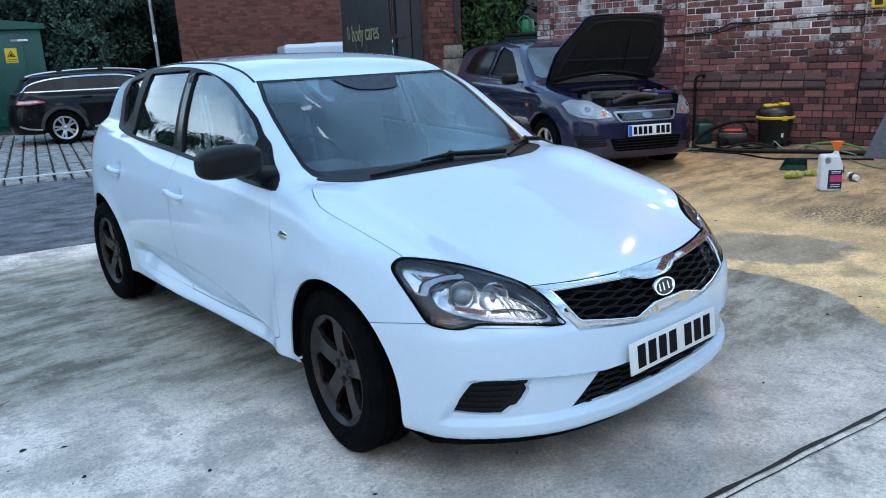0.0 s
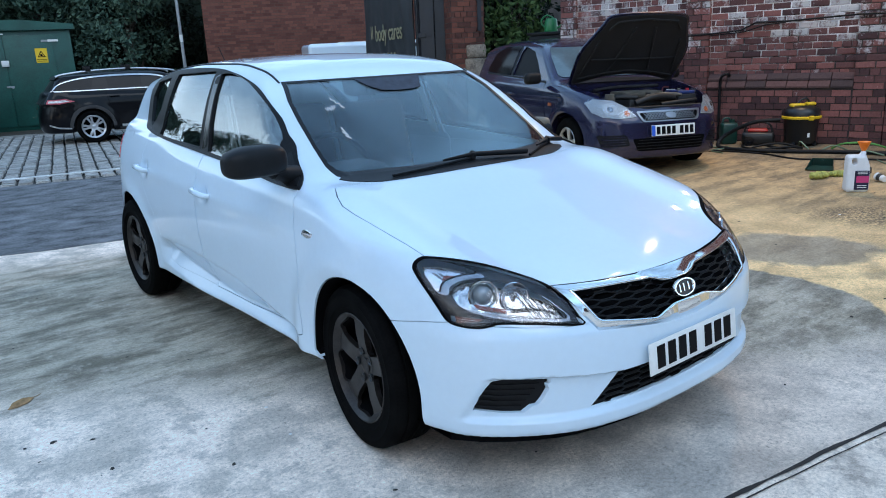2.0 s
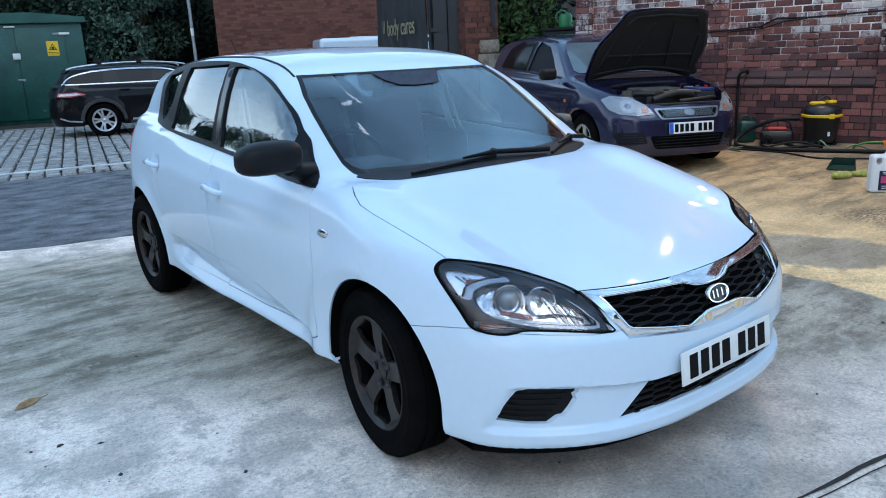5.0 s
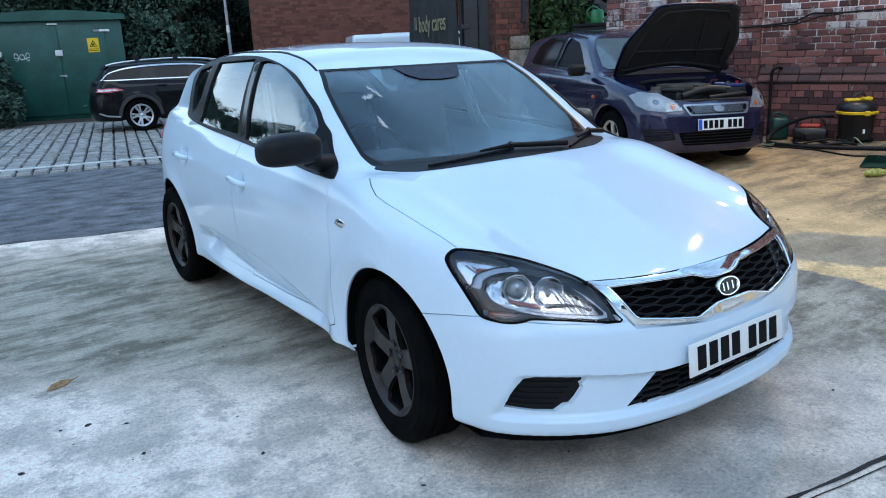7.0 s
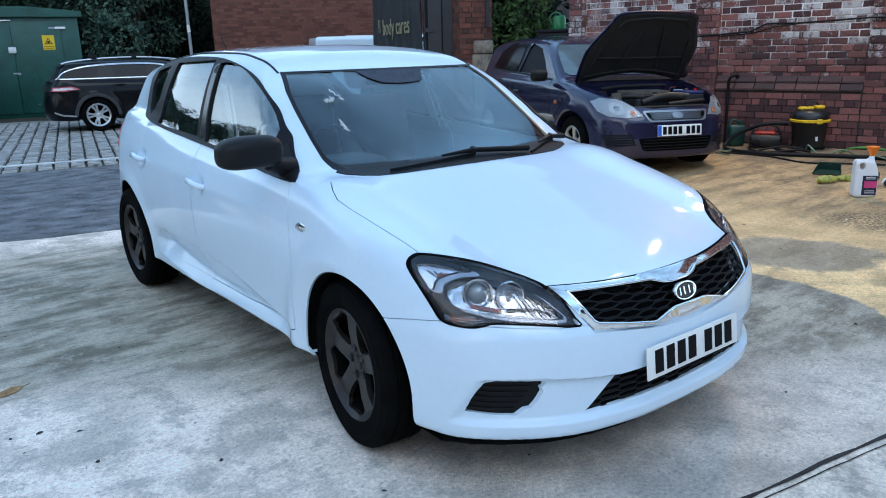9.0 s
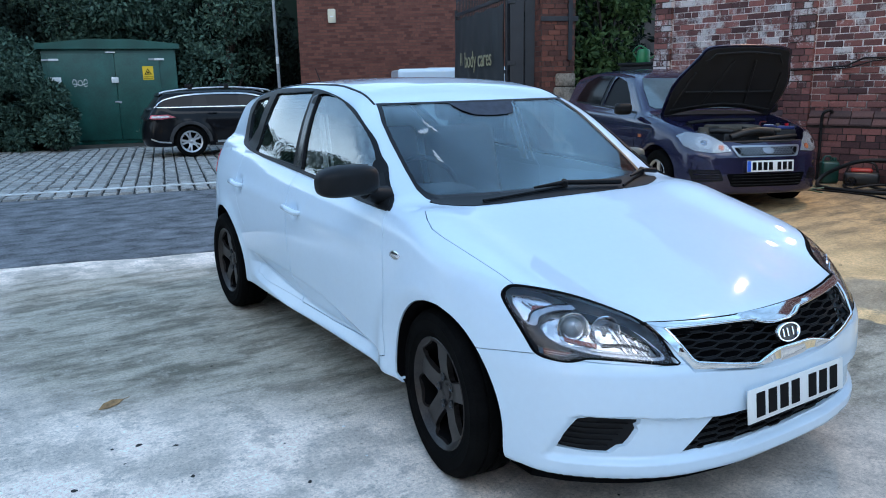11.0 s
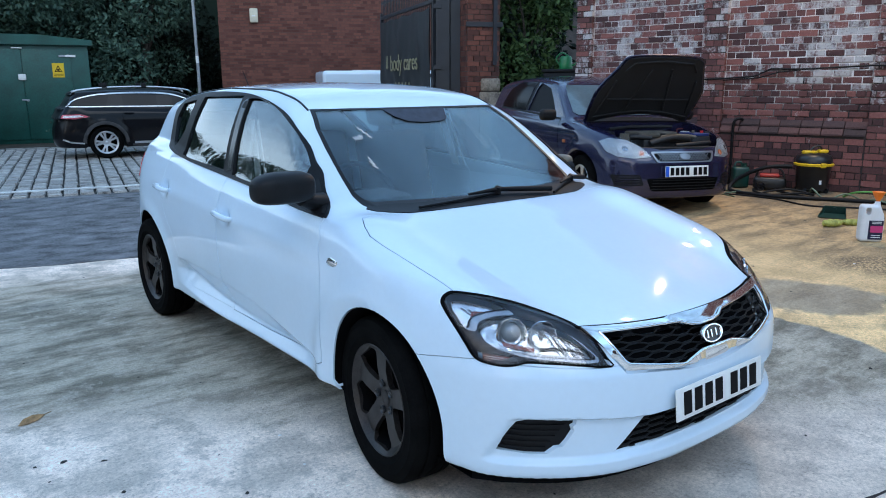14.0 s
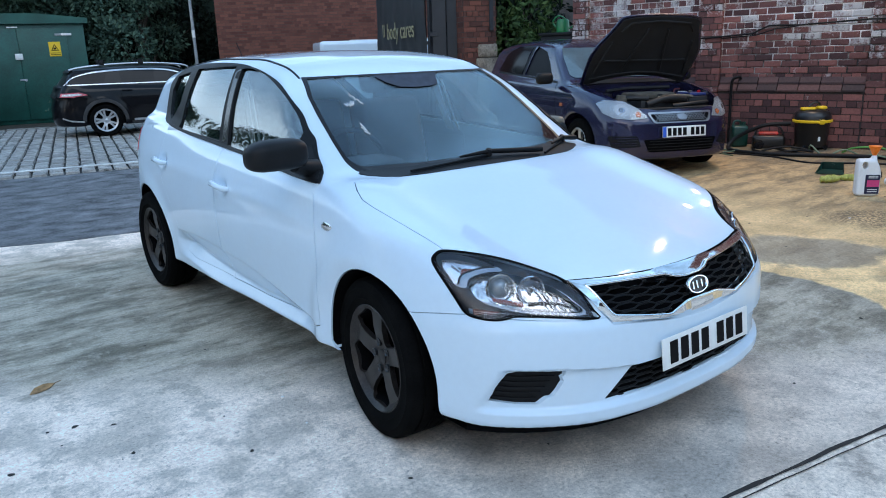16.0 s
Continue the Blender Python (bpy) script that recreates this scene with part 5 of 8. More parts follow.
    gm.blend_type = "MULTIPLY"
    gm.inputs[0].default_value = 1.0
    l.new(col, gm.inputs[1]), l.new(gl_.outputs["Result"], gm.inputs[2])
    col = gm.outputs[0]
    col = mix(ma("MULTIPLY", rng(pit, 0.60, 0.67), 0.38), col, (0.13, 0.12, 0.10))
    col = mix(ma("MULTIPLY", rng(grit, 0.60, 0.70), 0.5), col, (0.11, 0.10, 0.09))
    col = mix(ma("MULTIPLY", rng(grit, 0.38, 0.30), 0.4), col, (0.80, 0.71, 0.62))
    l.new(col, b.inputs["Base Color"])
    rr = n.new("ShaderNodeMapRange")
    rr.inputs["To Min"].default_value, rr.inputs["To Max"].default_value = 0.62, 0.95
    l.new(mid, rr.inputs["Value"])
    l.new(rr.outputs["Result"], b.inputs["Roughness"])
    b.inputs["Specular IOR Level"].default_value = 0.3
    bp = n.new("ShaderNodeBump")
    bp.inputs["Strength"].default_value, bp.inputs["Distance"].default_value = 1.0, 0.008
    l.new(ma("ADD", ma("MULTIPLY", fleck, 0.6), ma("MULTIPLY", grain, 0.6)), bp.inputs["Height"])
    l.new(bp.outputs["Normal"], b.inputs["Normal"])
    return m


CONCRETE = ground_mat()
ASPHALT = mat("asphalt", (0.082, 0.083, 0.089), 0.85, var=0.55, scale=4.5, fine=55, bump=1.0, tint=(0.112, 0.114, 0.120), axes=(0.8, 1.2, 1))
SETT = mat("granite_sett", (0.30, 0.29, 0.27), 0.75, var=0.32, scale=7, fine=60, bump=0.5, rand=0.25)
SETTJ = mat("sett_joint", (0.022, 0.021, 0.018), 0.95, var=0.3, scale=8, fine=50, bump=0.6)
LINEW = mat("worn_white_line", (0.55, 0.55, 0.53), 0.8, var=0.22, scale=9, fine=70, bump=0.4)
KERB = mat("kerb_stone", (0.19, 0.185, 0.17), 0.85, var=0.2, scale=5, fine=60, bump=0.5)
STONE = mat("pale_stone", (0.16, 0.135, 0.11), 0.85, var=0.4, scale=5, fine=40, bump=0.6)
STEELG = mat("galvanised_steel", (0.30, 0.32, 0.34), 0.5, metal=0.5, var=0.12, scale=5, fine=60)
SOIL = mat("leaf_litter_soil", (0.045, 0.036, 0.024), 0.95, var=0.35, scale=4, fine=40, bump=0.9)

# one sheet of concrete, denser near the yard
b = bm_new()
xs = [-400, -120, -40, -16] + [-10 + 0.5 * i for i in range(41)] + [14, 40, 120, 400]
ys = [-400, -120, -40, -16] + [-8 + 0.5 * i for i in range(25)] + [5, 6.5, 7.5, 8.5, 9.5, 10.5, 14, 40, 120, 400]
grid = [[b.verts.new((x, y, gz(x, y))) for y in ys] for x in xs]
for i in range(len(xs) - 1):
    for j in range(len(ys) - 1):
        b.faces.new((grid[i][j], grid[i + 1][j], grid[i + 1][j + 1], grid[i][j + 1]))
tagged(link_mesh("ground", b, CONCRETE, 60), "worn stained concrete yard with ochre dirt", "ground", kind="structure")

# asphalt lane behind the car, laid on the sheet
def slab_poly(name, pts, z, thick, material, label, cat):
    b = bm_new()
    add_prism(b, pts, Matrix.Translation((0, 0, z - thick)), thick)
    bmesh.ops.recalc_face_normals(b, faces=b.faces)
    return tagged(link_mesh(name, b, material), label, cat, kind="structure")


def lane(x, c):
    return c - 0.21 * x


edge = [(x, 4.33 - 0.23 * x + 0.035 * math.sin(x * 2.3) + 0.02 * math.sin(x * 7.1)) for x in [-14 + 0.25 * k for k in range(77)]]
slab_poly("road", edge + [(5.2, lane(5.2, 8.78)), (-14, lane(-14, 8.78))], 0.006, 0.03, ASPHALT, "dark patched asphalt lane", "road")
slab_poly("sett_bed", [(-14, lane(-14, 8.78)), (7.5, lane(7.5, 8.78)), (7.5, lane(7.5, 17.6)), (-14, lane(-14, 17.6))], 0.004, 0.03, SETTJ, "dark gritty bed between the setts", "road")

# joint between the yard slabs
b = bm_new()
jd = Vector((1.05, -0.16, 0)).normalized()
jn = Vector((jd.y, -jd.x, 0))
p0 = Vector((-0.18, -1.135, 0.0))
JOINT = mat("joint_tar", (0.022, 0.021, 0.02), 0.9, var=0.3, scale=12, fine=80, bump=0.6)
for off, wd in ((0.0, 0.011), (0.034, 0.0032)):
    L, Rr = [], []
    for k in range(120):
        s = -6 + 0.1 * k
        w = wd * (0.8 + 0.9 * noise.noise((s * 6.1, off * 90, 0.2)))
        c = p0 + jd * s + jn * (off + 0.010 * noise.noise((s * 2.7, 4.0 + off * 60, 0)) + 0.004 * noise.noise((s * 11.0, 2.0, off * 40)))
        z = gz(c.x, c.y) + 0.0035
        L.append(b.verts.new((*(c + jn * w).xy, z)))
        Rr.append(b.verts.new((*(c - jn * w).xy, z)))
    for k in range(119):
        b.faces.new((L[k], L[k + 1], Rr[k + 1], Rr[k]))
bmesh.ops.recalc_face_normals(b, faces=b.faces)
tagged(link_mesh("slab_joint", b, JOINT), "dark tarred joint between concrete slabs", "joint", kind="structure")

# pavement strip with kerb before the cabinet
b = bm_new()
add_prism(b, [(-14, lane(-14, 17.6)), (4.6, lane(4.6, 17.6)), (4.6, lane(4.6, 22.5)), (-14, lane(-14, 22.5))], Matrix.Translation((0, 0, -0.05)), 0.08)
bmesh.ops.recalc_face_normals(b, faces=b.faces)
tagged(link_mesh("pavement", b, SOIL), "dark littered verge behind a stone kerb", "verge", kind="structure")
for k in range(21):
    x = -14 + 0.9 * k
    if x > 4.0:
        break
    b = bm_new()
    add_box(b, (0, -0.14, 0), (0.892, 0.0, 0.055 + 0.006 * math.sin(k * 2.1)), 0.012)
    solid("kerb_stone", b, KERB, "weathered grey kerb stone along the setts", "kerb", pose(x, lane(x, 17.6), 0, 0, 0, -11.9), group="kerb stones")

# ---- brick ----
def brick_mat(name, c0, c1, white=0.0, per="object", zlo=1.15, zhi=3.6):
    m, n, l, b = nodes_of(name)
    if per == "object":
        r = n.new("ShaderNodeObjectInfo").outputs["Random"]
    else:
        r = n.new("ShaderNodeNewGeometry").outputs["Random Per Island"]
    geo = n.new("ShaderNodeNewGeometry")
    ns, nf = n.new("ShaderNodeTexNoise"), n.new("ShaderNodeTexNoise")
    ns.inputs["Scale"].default_value, nf.inputs["Scale"].default_value = 1.5, 46
    ns.inputs["Detail"].default_value, ns.inputs["Roughness"].default_value = 5, 0.7
    nf.inputs["Detail"].default_value = 5
    l.new(geo.outputs["Position"], ns.inputs["Vector"]), l.new(geo.outputs["Position"], nf.inputs["Vector"])
    ramp = n.new("ShaderNodeValToRGB")
    e = ramp.color_ramp.elements
    e[0].color, e[1].color = (*c0, 1), (*c1, 1)
    mid = e.new(0.45)
    mid.color = (*[(a * 0.8 + bb * 0.35) for a, bb in zip(c0, c1)], 1)
    l.new(r, ramp.inputs["Fac"])
    mm = n.new("ShaderNodeMixRGB")
    mm.blend_type = "MULTIPLY"
    mm.inputs[0].default_value = 0.75
    rg = n.new("ShaderNodeMapRange")
    rg.inputs["To Min"].default_value, rg.inputs["To Max"].default_value = 0.45, 1.35
    l.new(nf.outputs["Fac"], rg.inputs["Value"])
    l.new(ramp.outputs["Color"], mm.inputs[1]), l.new(rg.outputs["Result"], mm.inputs[2])
    out = mm.outputs[0]
    if white:
        # limewash that has flaked off, left on some bricks
        # flaked in clusters, broken up inside each brick
        frac = n.new("ShaderNodeMath")
        frac.operation, frac.inputs[1].default_value = "MULTIPLY", 7.31
        l.new(r, frac.inputs[0])
        fr = n.new("ShaderNodeMath")
        fr.operation = "FRACT"
        l.new(frac.outputs[0], fr.inputs[0])
        add = n.new("ShaderNodeMath")
        add.operation = "ADD"
        weigh = n.new("ShaderNodeMath")
        weigh.operation, weigh.inputs[1].default_value = "MULTIPLY", 0.72
        l.new(fr.outputs[0], weigh.inputs[0]), l.new(weigh.outputs[0], add.inputs[0])
        big = n.new("ShaderNodeMapRange")
        big.inputs["From Min"].default_value, big.inputs["From Max"].default_value, big.inputs["To Min"].default_value, big.inputs["To Max"].default_value = 0.30, 0.70, -0.30, 0.40
        l.new(ns.outputs["Fac"], big.inputs["Value"])
        l.new(big.outputs["Result"], add.inputs[1])
        sep = n.new("ShaderNodeSeparateXYZ")
        l.new(geo.outputs["Position"], sep.inputs[0])
        up = n.new("ShaderNodeMapRange")
        up.inputs["From Min"].default_value, up.inputs["From Max"].default_value = zlo, zlo + 0.45
        up.inputs["To Min"].default_value, up.inputs["To Max"].default_value = -0.30, 0.20
        l.new(sep.outputs["Z"], up.inputs["Value"])
        ad2 = n.new("ShaderNodeMath")
        ad2.operation = "ADD"
        top = n.new("ShaderNodeMapRange")
        top.inputs["From Min"].default_value, top.inputs["From Max"].default_value = zhi - 0.4, zhi
        top.inputs["To Min"].default_value, top.inputs["To Max"].default_value = 0.0, -0.6
        l.new(sep.outputs["Z"], top.inputs["Value"])
        both_ = n.new("ShaderNodeMath")
        both_.operation = "ADD"
        l.new(up.outputs["Result"], both_.inputs[0]), l.new(top.outputs["Result"], both_.inputs[1])
        l.new(add.outputs[0], ad2.inputs[0]), l.new(both_.outputs[0], ad2.inputs[1])
        chip = n.new("ShaderNodeMath")
        chip.operation, chip.inputs[1].default_value = "MULTIPLY_ADD", 0.9
        l.new(nf.outputs["Fac"], chip.inputs[0])
        # drips: the wash ran down the face in narrow streaks
        dm = n.new("ShaderNodeMapping")
        dm.inputs["Scale"].default_value = (13.0, 13.0, 4.0)
        l.new(geo.outputs["Position"], dm.inputs["Vector"])
        dn = n.new("ShaderNodeTexNoise")
        dn.inputs["Scale"].default_value, dn.inputs["Detail"].default_value = 1.0, 4.0
        l.new(dm.outputs["Vector"], dn.inputs["Vector"])
        dr = n.new("ShaderNodeMath")
        dr.operation, dr.inputs[1].default_value = "MULTIPLY_ADD", 1.2
        l.new(dn.outputs["Fac"], dr.inputs[0]), l.new(ad2.outputs[0], dr.inputs[2])
        l.new(dr.outputs[0], chip.inputs[2])
        th = n.new("ShaderNodeMapRange")
        th.inputs["From Min"].default_value, th.inputs["From Max"].default_value = 1.66, 2.04
        th.inputs["To Max"].default_value = 0.80
        l.new(chip.outputs[0], th.inputs["Value"])
        wm = n.new("ShaderNodeMixRGB")
        wm.inputs[2].default_value = (0.56, 0.54, 0.54, 1)
        l.new(th.outputs["Result"], wm.inputs[0]), l.new(out, wm.inputs[1])
        out = wm.outputs[0]
    l.new(out, b.inputs["Base Color"])
    b.inputs["Roughness"].default_value, b.inputs["Specular IOR Level"].default_value = 0.88, 0.25
    bp = n.new("ShaderNodeBump")
    bp.inputs["Strength"].default_value, bp.inputs["Distance"].default_value = 0.6, 0.004
    l.new(nf.outputs["Fac"], bp.inputs["Height"]), l.new(bp.outputs["Normal"], b.inputs["Normal"])
    return m


BRICK_OB = brick_mat("old_brick", (0.070, 0.036, 0.037), (0.262, 0.104, 0.090), 1.0)
BRICK_ST = brick_mat("old_brick_joined", (0.070, 0.036, 0.037), (0.262, 0.104, 0.090), 1.0, "island")
BRICK_B = brick_mat("building_brick", (0.105, 0.045, 0.036), (0.20, 0.083, 0.062), 0.0, "island")
BRICK_PL = brick_mat("plinth_brick", (0.052, 0.036, 0.037), (0.118, 0.062, 0.058), 0.0)
BRICK_P = brick_mat("pier_brick", (0.06, 0.028, 0.025), (0.17, 0.065, 0.048), 0.0, "island")
MORTAR = mat("dark_mortar", (0.060, 0.050, 0.046), 0.95, var=0.3, scale=4, fine=60, bump=0.7)


def mortar_mat():
    """Old mortar, limewashed in patches on the upper wall and grimy below."""
    m, n, l, b = nodes_of("limewashed_mortar")
    geo = n.new("ShaderNodeNewGeometry")
    sep = n.new("ShaderNodeSeparateXYZ")
    l.new(geo.outputs["Position"], sep.inputs[0])
    t = n.new("ShaderNodeTexNoise")
    t.inputs["Scale"].default_value, t.inputs["Detail"].default_value, t.inputs["Roughness"].default_value = 2.2, 8, 0.7
    l.new(geo.outputs["Position"], t.inputs["Vector"])
    ad = n.new("ShaderNodeMath")
    ad.operation, ad.inputs[1].default_value = "MULTIPLY_ADD", 2.6
    l.new(t.outputs["Fac"], ad.inputs[0]), l.new(sep.outputs["Z"], ad.inputs[2])
    r = n.new("ShaderNodeValToRGB")
    r.color_ramp.elements[0].position, r.color_ramp.elements[1].position = 0.0, 1.0
    mr = n.new("ShaderNodeMapRange")
    mr.inputs["From Min"].default_value, mr.inputs["From Max"].default_value = 2.42, 2.95
    l.new(ad.outputs[0], mr.inputs["Value"])
    r.color_ramp.elements[0].color, r.color_ramp.elements[1].color = (0.030, 0.025, 0.024, 1), (0.82, 0.78, 0.77, 1)
    l.new(mr.outputs["Result"], r.inputs["Fac"]), l.new(r.outputs["Color"], b.inputs["Base Color"])
    b.inputs["Roughness"].default_value = 0.95
    return m


MORTAR_W = mortar_mat()

BRICK_MESHES = {}


def brick_mesh(w, d, h, material, k):
    key = (round(w, 3), round(d, 3), round(h, 3), material.name, k)
    if key not in BRICK_MESHES:
        rnd = random.Random(hash(key[:3]) % 1000 + k)
        b = bm_new()
        add_box(b, (0, -d, 0), (w, 0, h), 0.0)
        es = [e for e in b.edges if all(v.co.y < -d * 0.5 for v in e.verts)]
        bmesh.ops.bevel(b, geom=es, offset=0.007, segments=1, affect="EDGES")
        for v in b.verts:
            if v.co.y < -d * 0.5:
                v.co += Vector((rnd.uniform(-1, 1), rnd.uniform(-1, 1), rnd.uniform(-1, 1))) * 0.0028
        me = bpy.data.meshes.new("brick")
        b.to_mesh(me)
        b.free()
        me.materials.append(material)
        BRICK_MESHES[key] = me
    return BRICK_MESHES[key]


def brick_rows(length, z0, z1, pitch=0.080, st=0.215, hd=0.1075, joint=0.011, every=4, x0=0.0):
    """Courses of an English garden wall bond: (x, z, width, height)."""
    rows = int((z1 - z0) / pitch)
    for k in range(rows):
        step_ = hd if k % every == every - 1 else st
        x = x0 - (step_ * 0.5 if k % 2 else 0.0)
        while x < x0 + length:
            a, c = max(x, x0), min(x + step_, x0 + length)
            if c - a > 0.025:
                yield a, z0 + k * pitch, c - a - joint, pitch - joint
            x += step_


def joined_bricks(bm, rects, depth, m, proud=0.004, rnd=None):
    """Many bricks as boxes in one mesh, face along -y of m."""
    rnd = rnd or random.Random(4)
    for x, z, w, h in rects:
        d = depth + rnd.uniform(-proud, proud)
        q = [rnd.uniform(-0.003, 0.003) for _ in range(4)]
        pts = [(x, -d, z + q[0]), (x + w, -d, z + q[1]), (x + w, -d, z + h + q[2]), (x, -d, z + h + q[3])]
        f = [bm.verts.new(m @ Vector(p)) for p in pts]
        g = [bm.verts.new(m @ Vector((p[0], 0.01, p[2]))) for p in pts]
        bm.faces.new(f)
        for i in range(4):
            bm.faces.new((f[i], g[i], g[(i + 1) % 4], f[(i + 1) % 4]))


# the yard wall: x of its frame runs along it, -y is its face
WALL_ANG = -79.0
wall_m = pose(7.04, 2.29, 0.10, 0, 0, WALL_ANG)
# from its far end to past the yard's right side
WL0, WL1, WTOP = -3.36, 7.4, 5.2
b = bm_new()
add_box(b, (WL0, 0.0, -0.2), (WL1, 0.42, WTOP), 0, wall_m)
wall_east = tagged(link_mesh("wall_east", b, MORTAR_W), "old red brick wall with flaked limewash", "wall", kind="structure")
PIERS = ((-3.36, -3.10), (-1.45, -1.13), (0.60, 0.95), (2.9, 3.25))
PANELS = ((-3.10, -1.45), (-1.13, 0.60), (0.95, 2.9), (3.25, 7.4))


def near_stretch(x, z):
    return -1.1 < x < 0.95 and 0.9 < z < 1.75


singles, many = [], []
rw_ = random.Random(11)
for x0, x1 in PIERS:
    for r in brick_rows(x1 - x0, 0.0, WTOP, x0=x0):
        (singles if near_stretch(r[0], r[1]) else many).append((*r, 0.075))
for x0, x1 in PANELS:
    for r in brick_rows(x1 - x0, 0.0, WTOP, x0=x0):
        d = 0.085 if r[1] < 0.70 else 0.010
        if 0.70 <= r[1] < 0.88:
            continue
        (singles if near_stretch(r[0], r[1]) else many).append((*r, d))
b = bm_new()
for d in (0.075, 0.085, 0.010):
    joined_bricks(b, [q[:4] for q in many if q[4] == d], d, wall_m, 0.005, rw_)
ob = part("brickwork", b, BRICK_ST, wall_east)
tagged(ob, kind="stuff")
b = bm_new()
for x0, x1 in PANELS:
    add_box(b, (x0, -0.075, -0.05), (x1, 0.0, 0.76), 0, wall_m)
part("mortar_backing", b, MORTAR_W, wall_east)
for x0, x1 in PIERS:
    b = bm_new()
    add_box(b, (x0 + 0.015, -0.062, -0.05), (x1 - 0.025, 0.0, WTOP), 0, wall_m)
    part("pier_core", b, MORTAR, wall_east)
for k, (x, z, w, h, d) in enumerate(singles[:300]):
    o = new("brick", brick_mesh(round(w, 2), d + 0.004, round(h, 3), BRICK_OB, k % 5))
    o.matrix_world = wall_m @ pose(x, 0.004 + rw_.uniform(-0.004, 0.003), z, rw_.uniform(-0.8, 0.8), rw_.uniform(-0.4, 0.4), rw_.uniform(-0.8, 0.8))
    o.parent = wall_east
# sloped plinth bricks in two courses
for x0, x1 in PANELS[:3]:
    n = int((x1 - x0) / 0.233)
    for k in range(n):
        for row, (za, da, db) in enumerate(((0.74, 0.100, 0.060), (0.832, 0.060, 0.014))):
            w = (x1 - x0) / n
            b = bm_new()
            xa, xb = x0 + k * w + 0.005, x0 + (k + 1) * w - 0.005
            pts = [(xa, -da, za), (xb, -da, za), (xb, -da, za + 0.022), (xa, -da, za + 0.022), (xa, -db, za + 0.083), (xb, -db, za + 0.083), (xa, 0.01, za), (xb, 0.01, za), (xa, 0.01, za + 0.083), (xb, 0.01, za + 0.083)]
            v = [b.verts.new(wall_m @ Vector(p)) for p in pts]
            for f in ((0, 1, 2, 3), (3, 2, 5, 4), (4, 5, 9, 8), (0, 3, 4, 8, 6), (1, 7, 9, 5, 2)):
                b.faces.new([v[i] for i in f])
            part("plinth_brick", b, BRICK_PL, wall_east)
# cable along the wall and black pipe
b = bm_new()
cab = [(-3.3, 1.36), (-2.2, 1.40), (-1.2, 1.42), (-0.75, 1.45), (-0.55, 1.54), (-0.2, 1.53), (0.6, 1.56), (1.0, 1.55), (1.6, 1.60), (2.6, 1.66), (4.5, 1.72)]
add_tube(b, [wall_m @ Vector((x, -0.105 if -1.5 < x < -0.9 or 0.55 < x < 1.1 else -0.05, z)) for x, z in cab], 0.011, 7)
add_tube(b, [wall_m @ Vector((x, -0.06, z)) for x, z in ((-1.2, 1.40), (-0.7, 1.43), (-0.45, 1.50), (-0.2, 1.52))], 0.009, 6)
solid("wall_cable", b, PLASTIC, "black cable clipped along the brick wall", "cable", smooth=60)
b = bm_new()
add_tube(b, [wall_m @ Vector(p) for p in smooth_line([(-0.86, -0.04, 0.90), (-0.87, -0.12, 0.92), (-0.93, -0.13, 0.88), (-0.945, -0.12, 0.75), (-0.94, -0.12, 0.4), (-0.94, -0.12, 0.06)], 5)], 0.019, 10)
solid("drain_pipe", b, PLASTIC, "black bent pipe standing against the wall", "pipe", smooth=60)

# floodlights on the wall, above the picture
LAMPW = emit("flood_glass", (1.0, 0.74, 0.45), 30.0)
for k, (xw, zw) in enumerate(((-0.19, 4.95), (0.01, 6.35))):
    fl = thing("floodlight", "warm wall-mounted floodlight high on the brick wall", "lamp", wall_m @ pose(xw, -0.02, zw, 0, 0, 0), group="wall floodlights")
    if k:
        b = bm_new()
        add_cyl(b, (0, 0.04, -1.6), (0, 0.04, 0.12), 0.025, seg=12)
        part("mast", b, STEELG, fl, "steel mast fixed to the wall", 50)
    b = bm_new()
    add_box(b, (-0.13, -0.24, -0.09), (0.13, -0.12, 0.09), 0.015, pose(0, 0, 0, 38, 0, 0))
    add_cyl(b, (0, 0.02, 0.0), (0, -0.16, -0.06), 0.018, seg=10)
    part("housing", b, PLASTIC, fl, smooth=40)
    b = bm_new()
    add_box(b, (-0.03, -0.247, -0.02), (0.03, -0.241, 0.02), 0.002, pose(0, 0, 0, 38, 0, 0))
    part("lamp_glass", b, LAMPW, fl, "glowing warm glass")
    la = new("flood_lamp", bpy.data.lights.new("flood_lamp", "AREA"))
    la.data.shape, la.data.size, la.data.size_y, la.data.energy, la.data.color = "RECTANGLE", 0.06, 0.04, (75, 60)[k], (1.0, 0.72, 0.46)
    src = wall_m @ Vector((xw, -0.33, zw - 0.12))
    la.matrix_world = look(src, src + Vector((-0.62, -0.15, -0.75)))


# ---- plants ----
def leaf_mat(name, c0, c1, rough=0.55):
    m, n, l, b = nodes_of(name)
    geo = n.new("ShaderNodeNewGeometry")
    ramp = n.new("ShaderNodeValToRGB")
    ramp.color_ramp.elements[0].color, ramp.color_ramp.elements[1].color = (*c0, 1), (*c1, 1)
    l.new(geo.outputs["Random Per Island"], ramp.inputs["Fac"])
    l.new(ramp.outputs["Color"], b.inputs["Base Color"])
    b.inputs["Roughness"].default_value, b.inputs["Specular IOR Level"].default_value = rough, 0.12
    return m


# one foliage in lit, shaded and deep-shade tones (plain, M, D)
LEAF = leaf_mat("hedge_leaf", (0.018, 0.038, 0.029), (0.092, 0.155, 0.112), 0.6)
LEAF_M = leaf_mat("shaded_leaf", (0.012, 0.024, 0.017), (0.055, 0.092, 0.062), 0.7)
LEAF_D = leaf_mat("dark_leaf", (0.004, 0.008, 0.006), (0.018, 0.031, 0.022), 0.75)
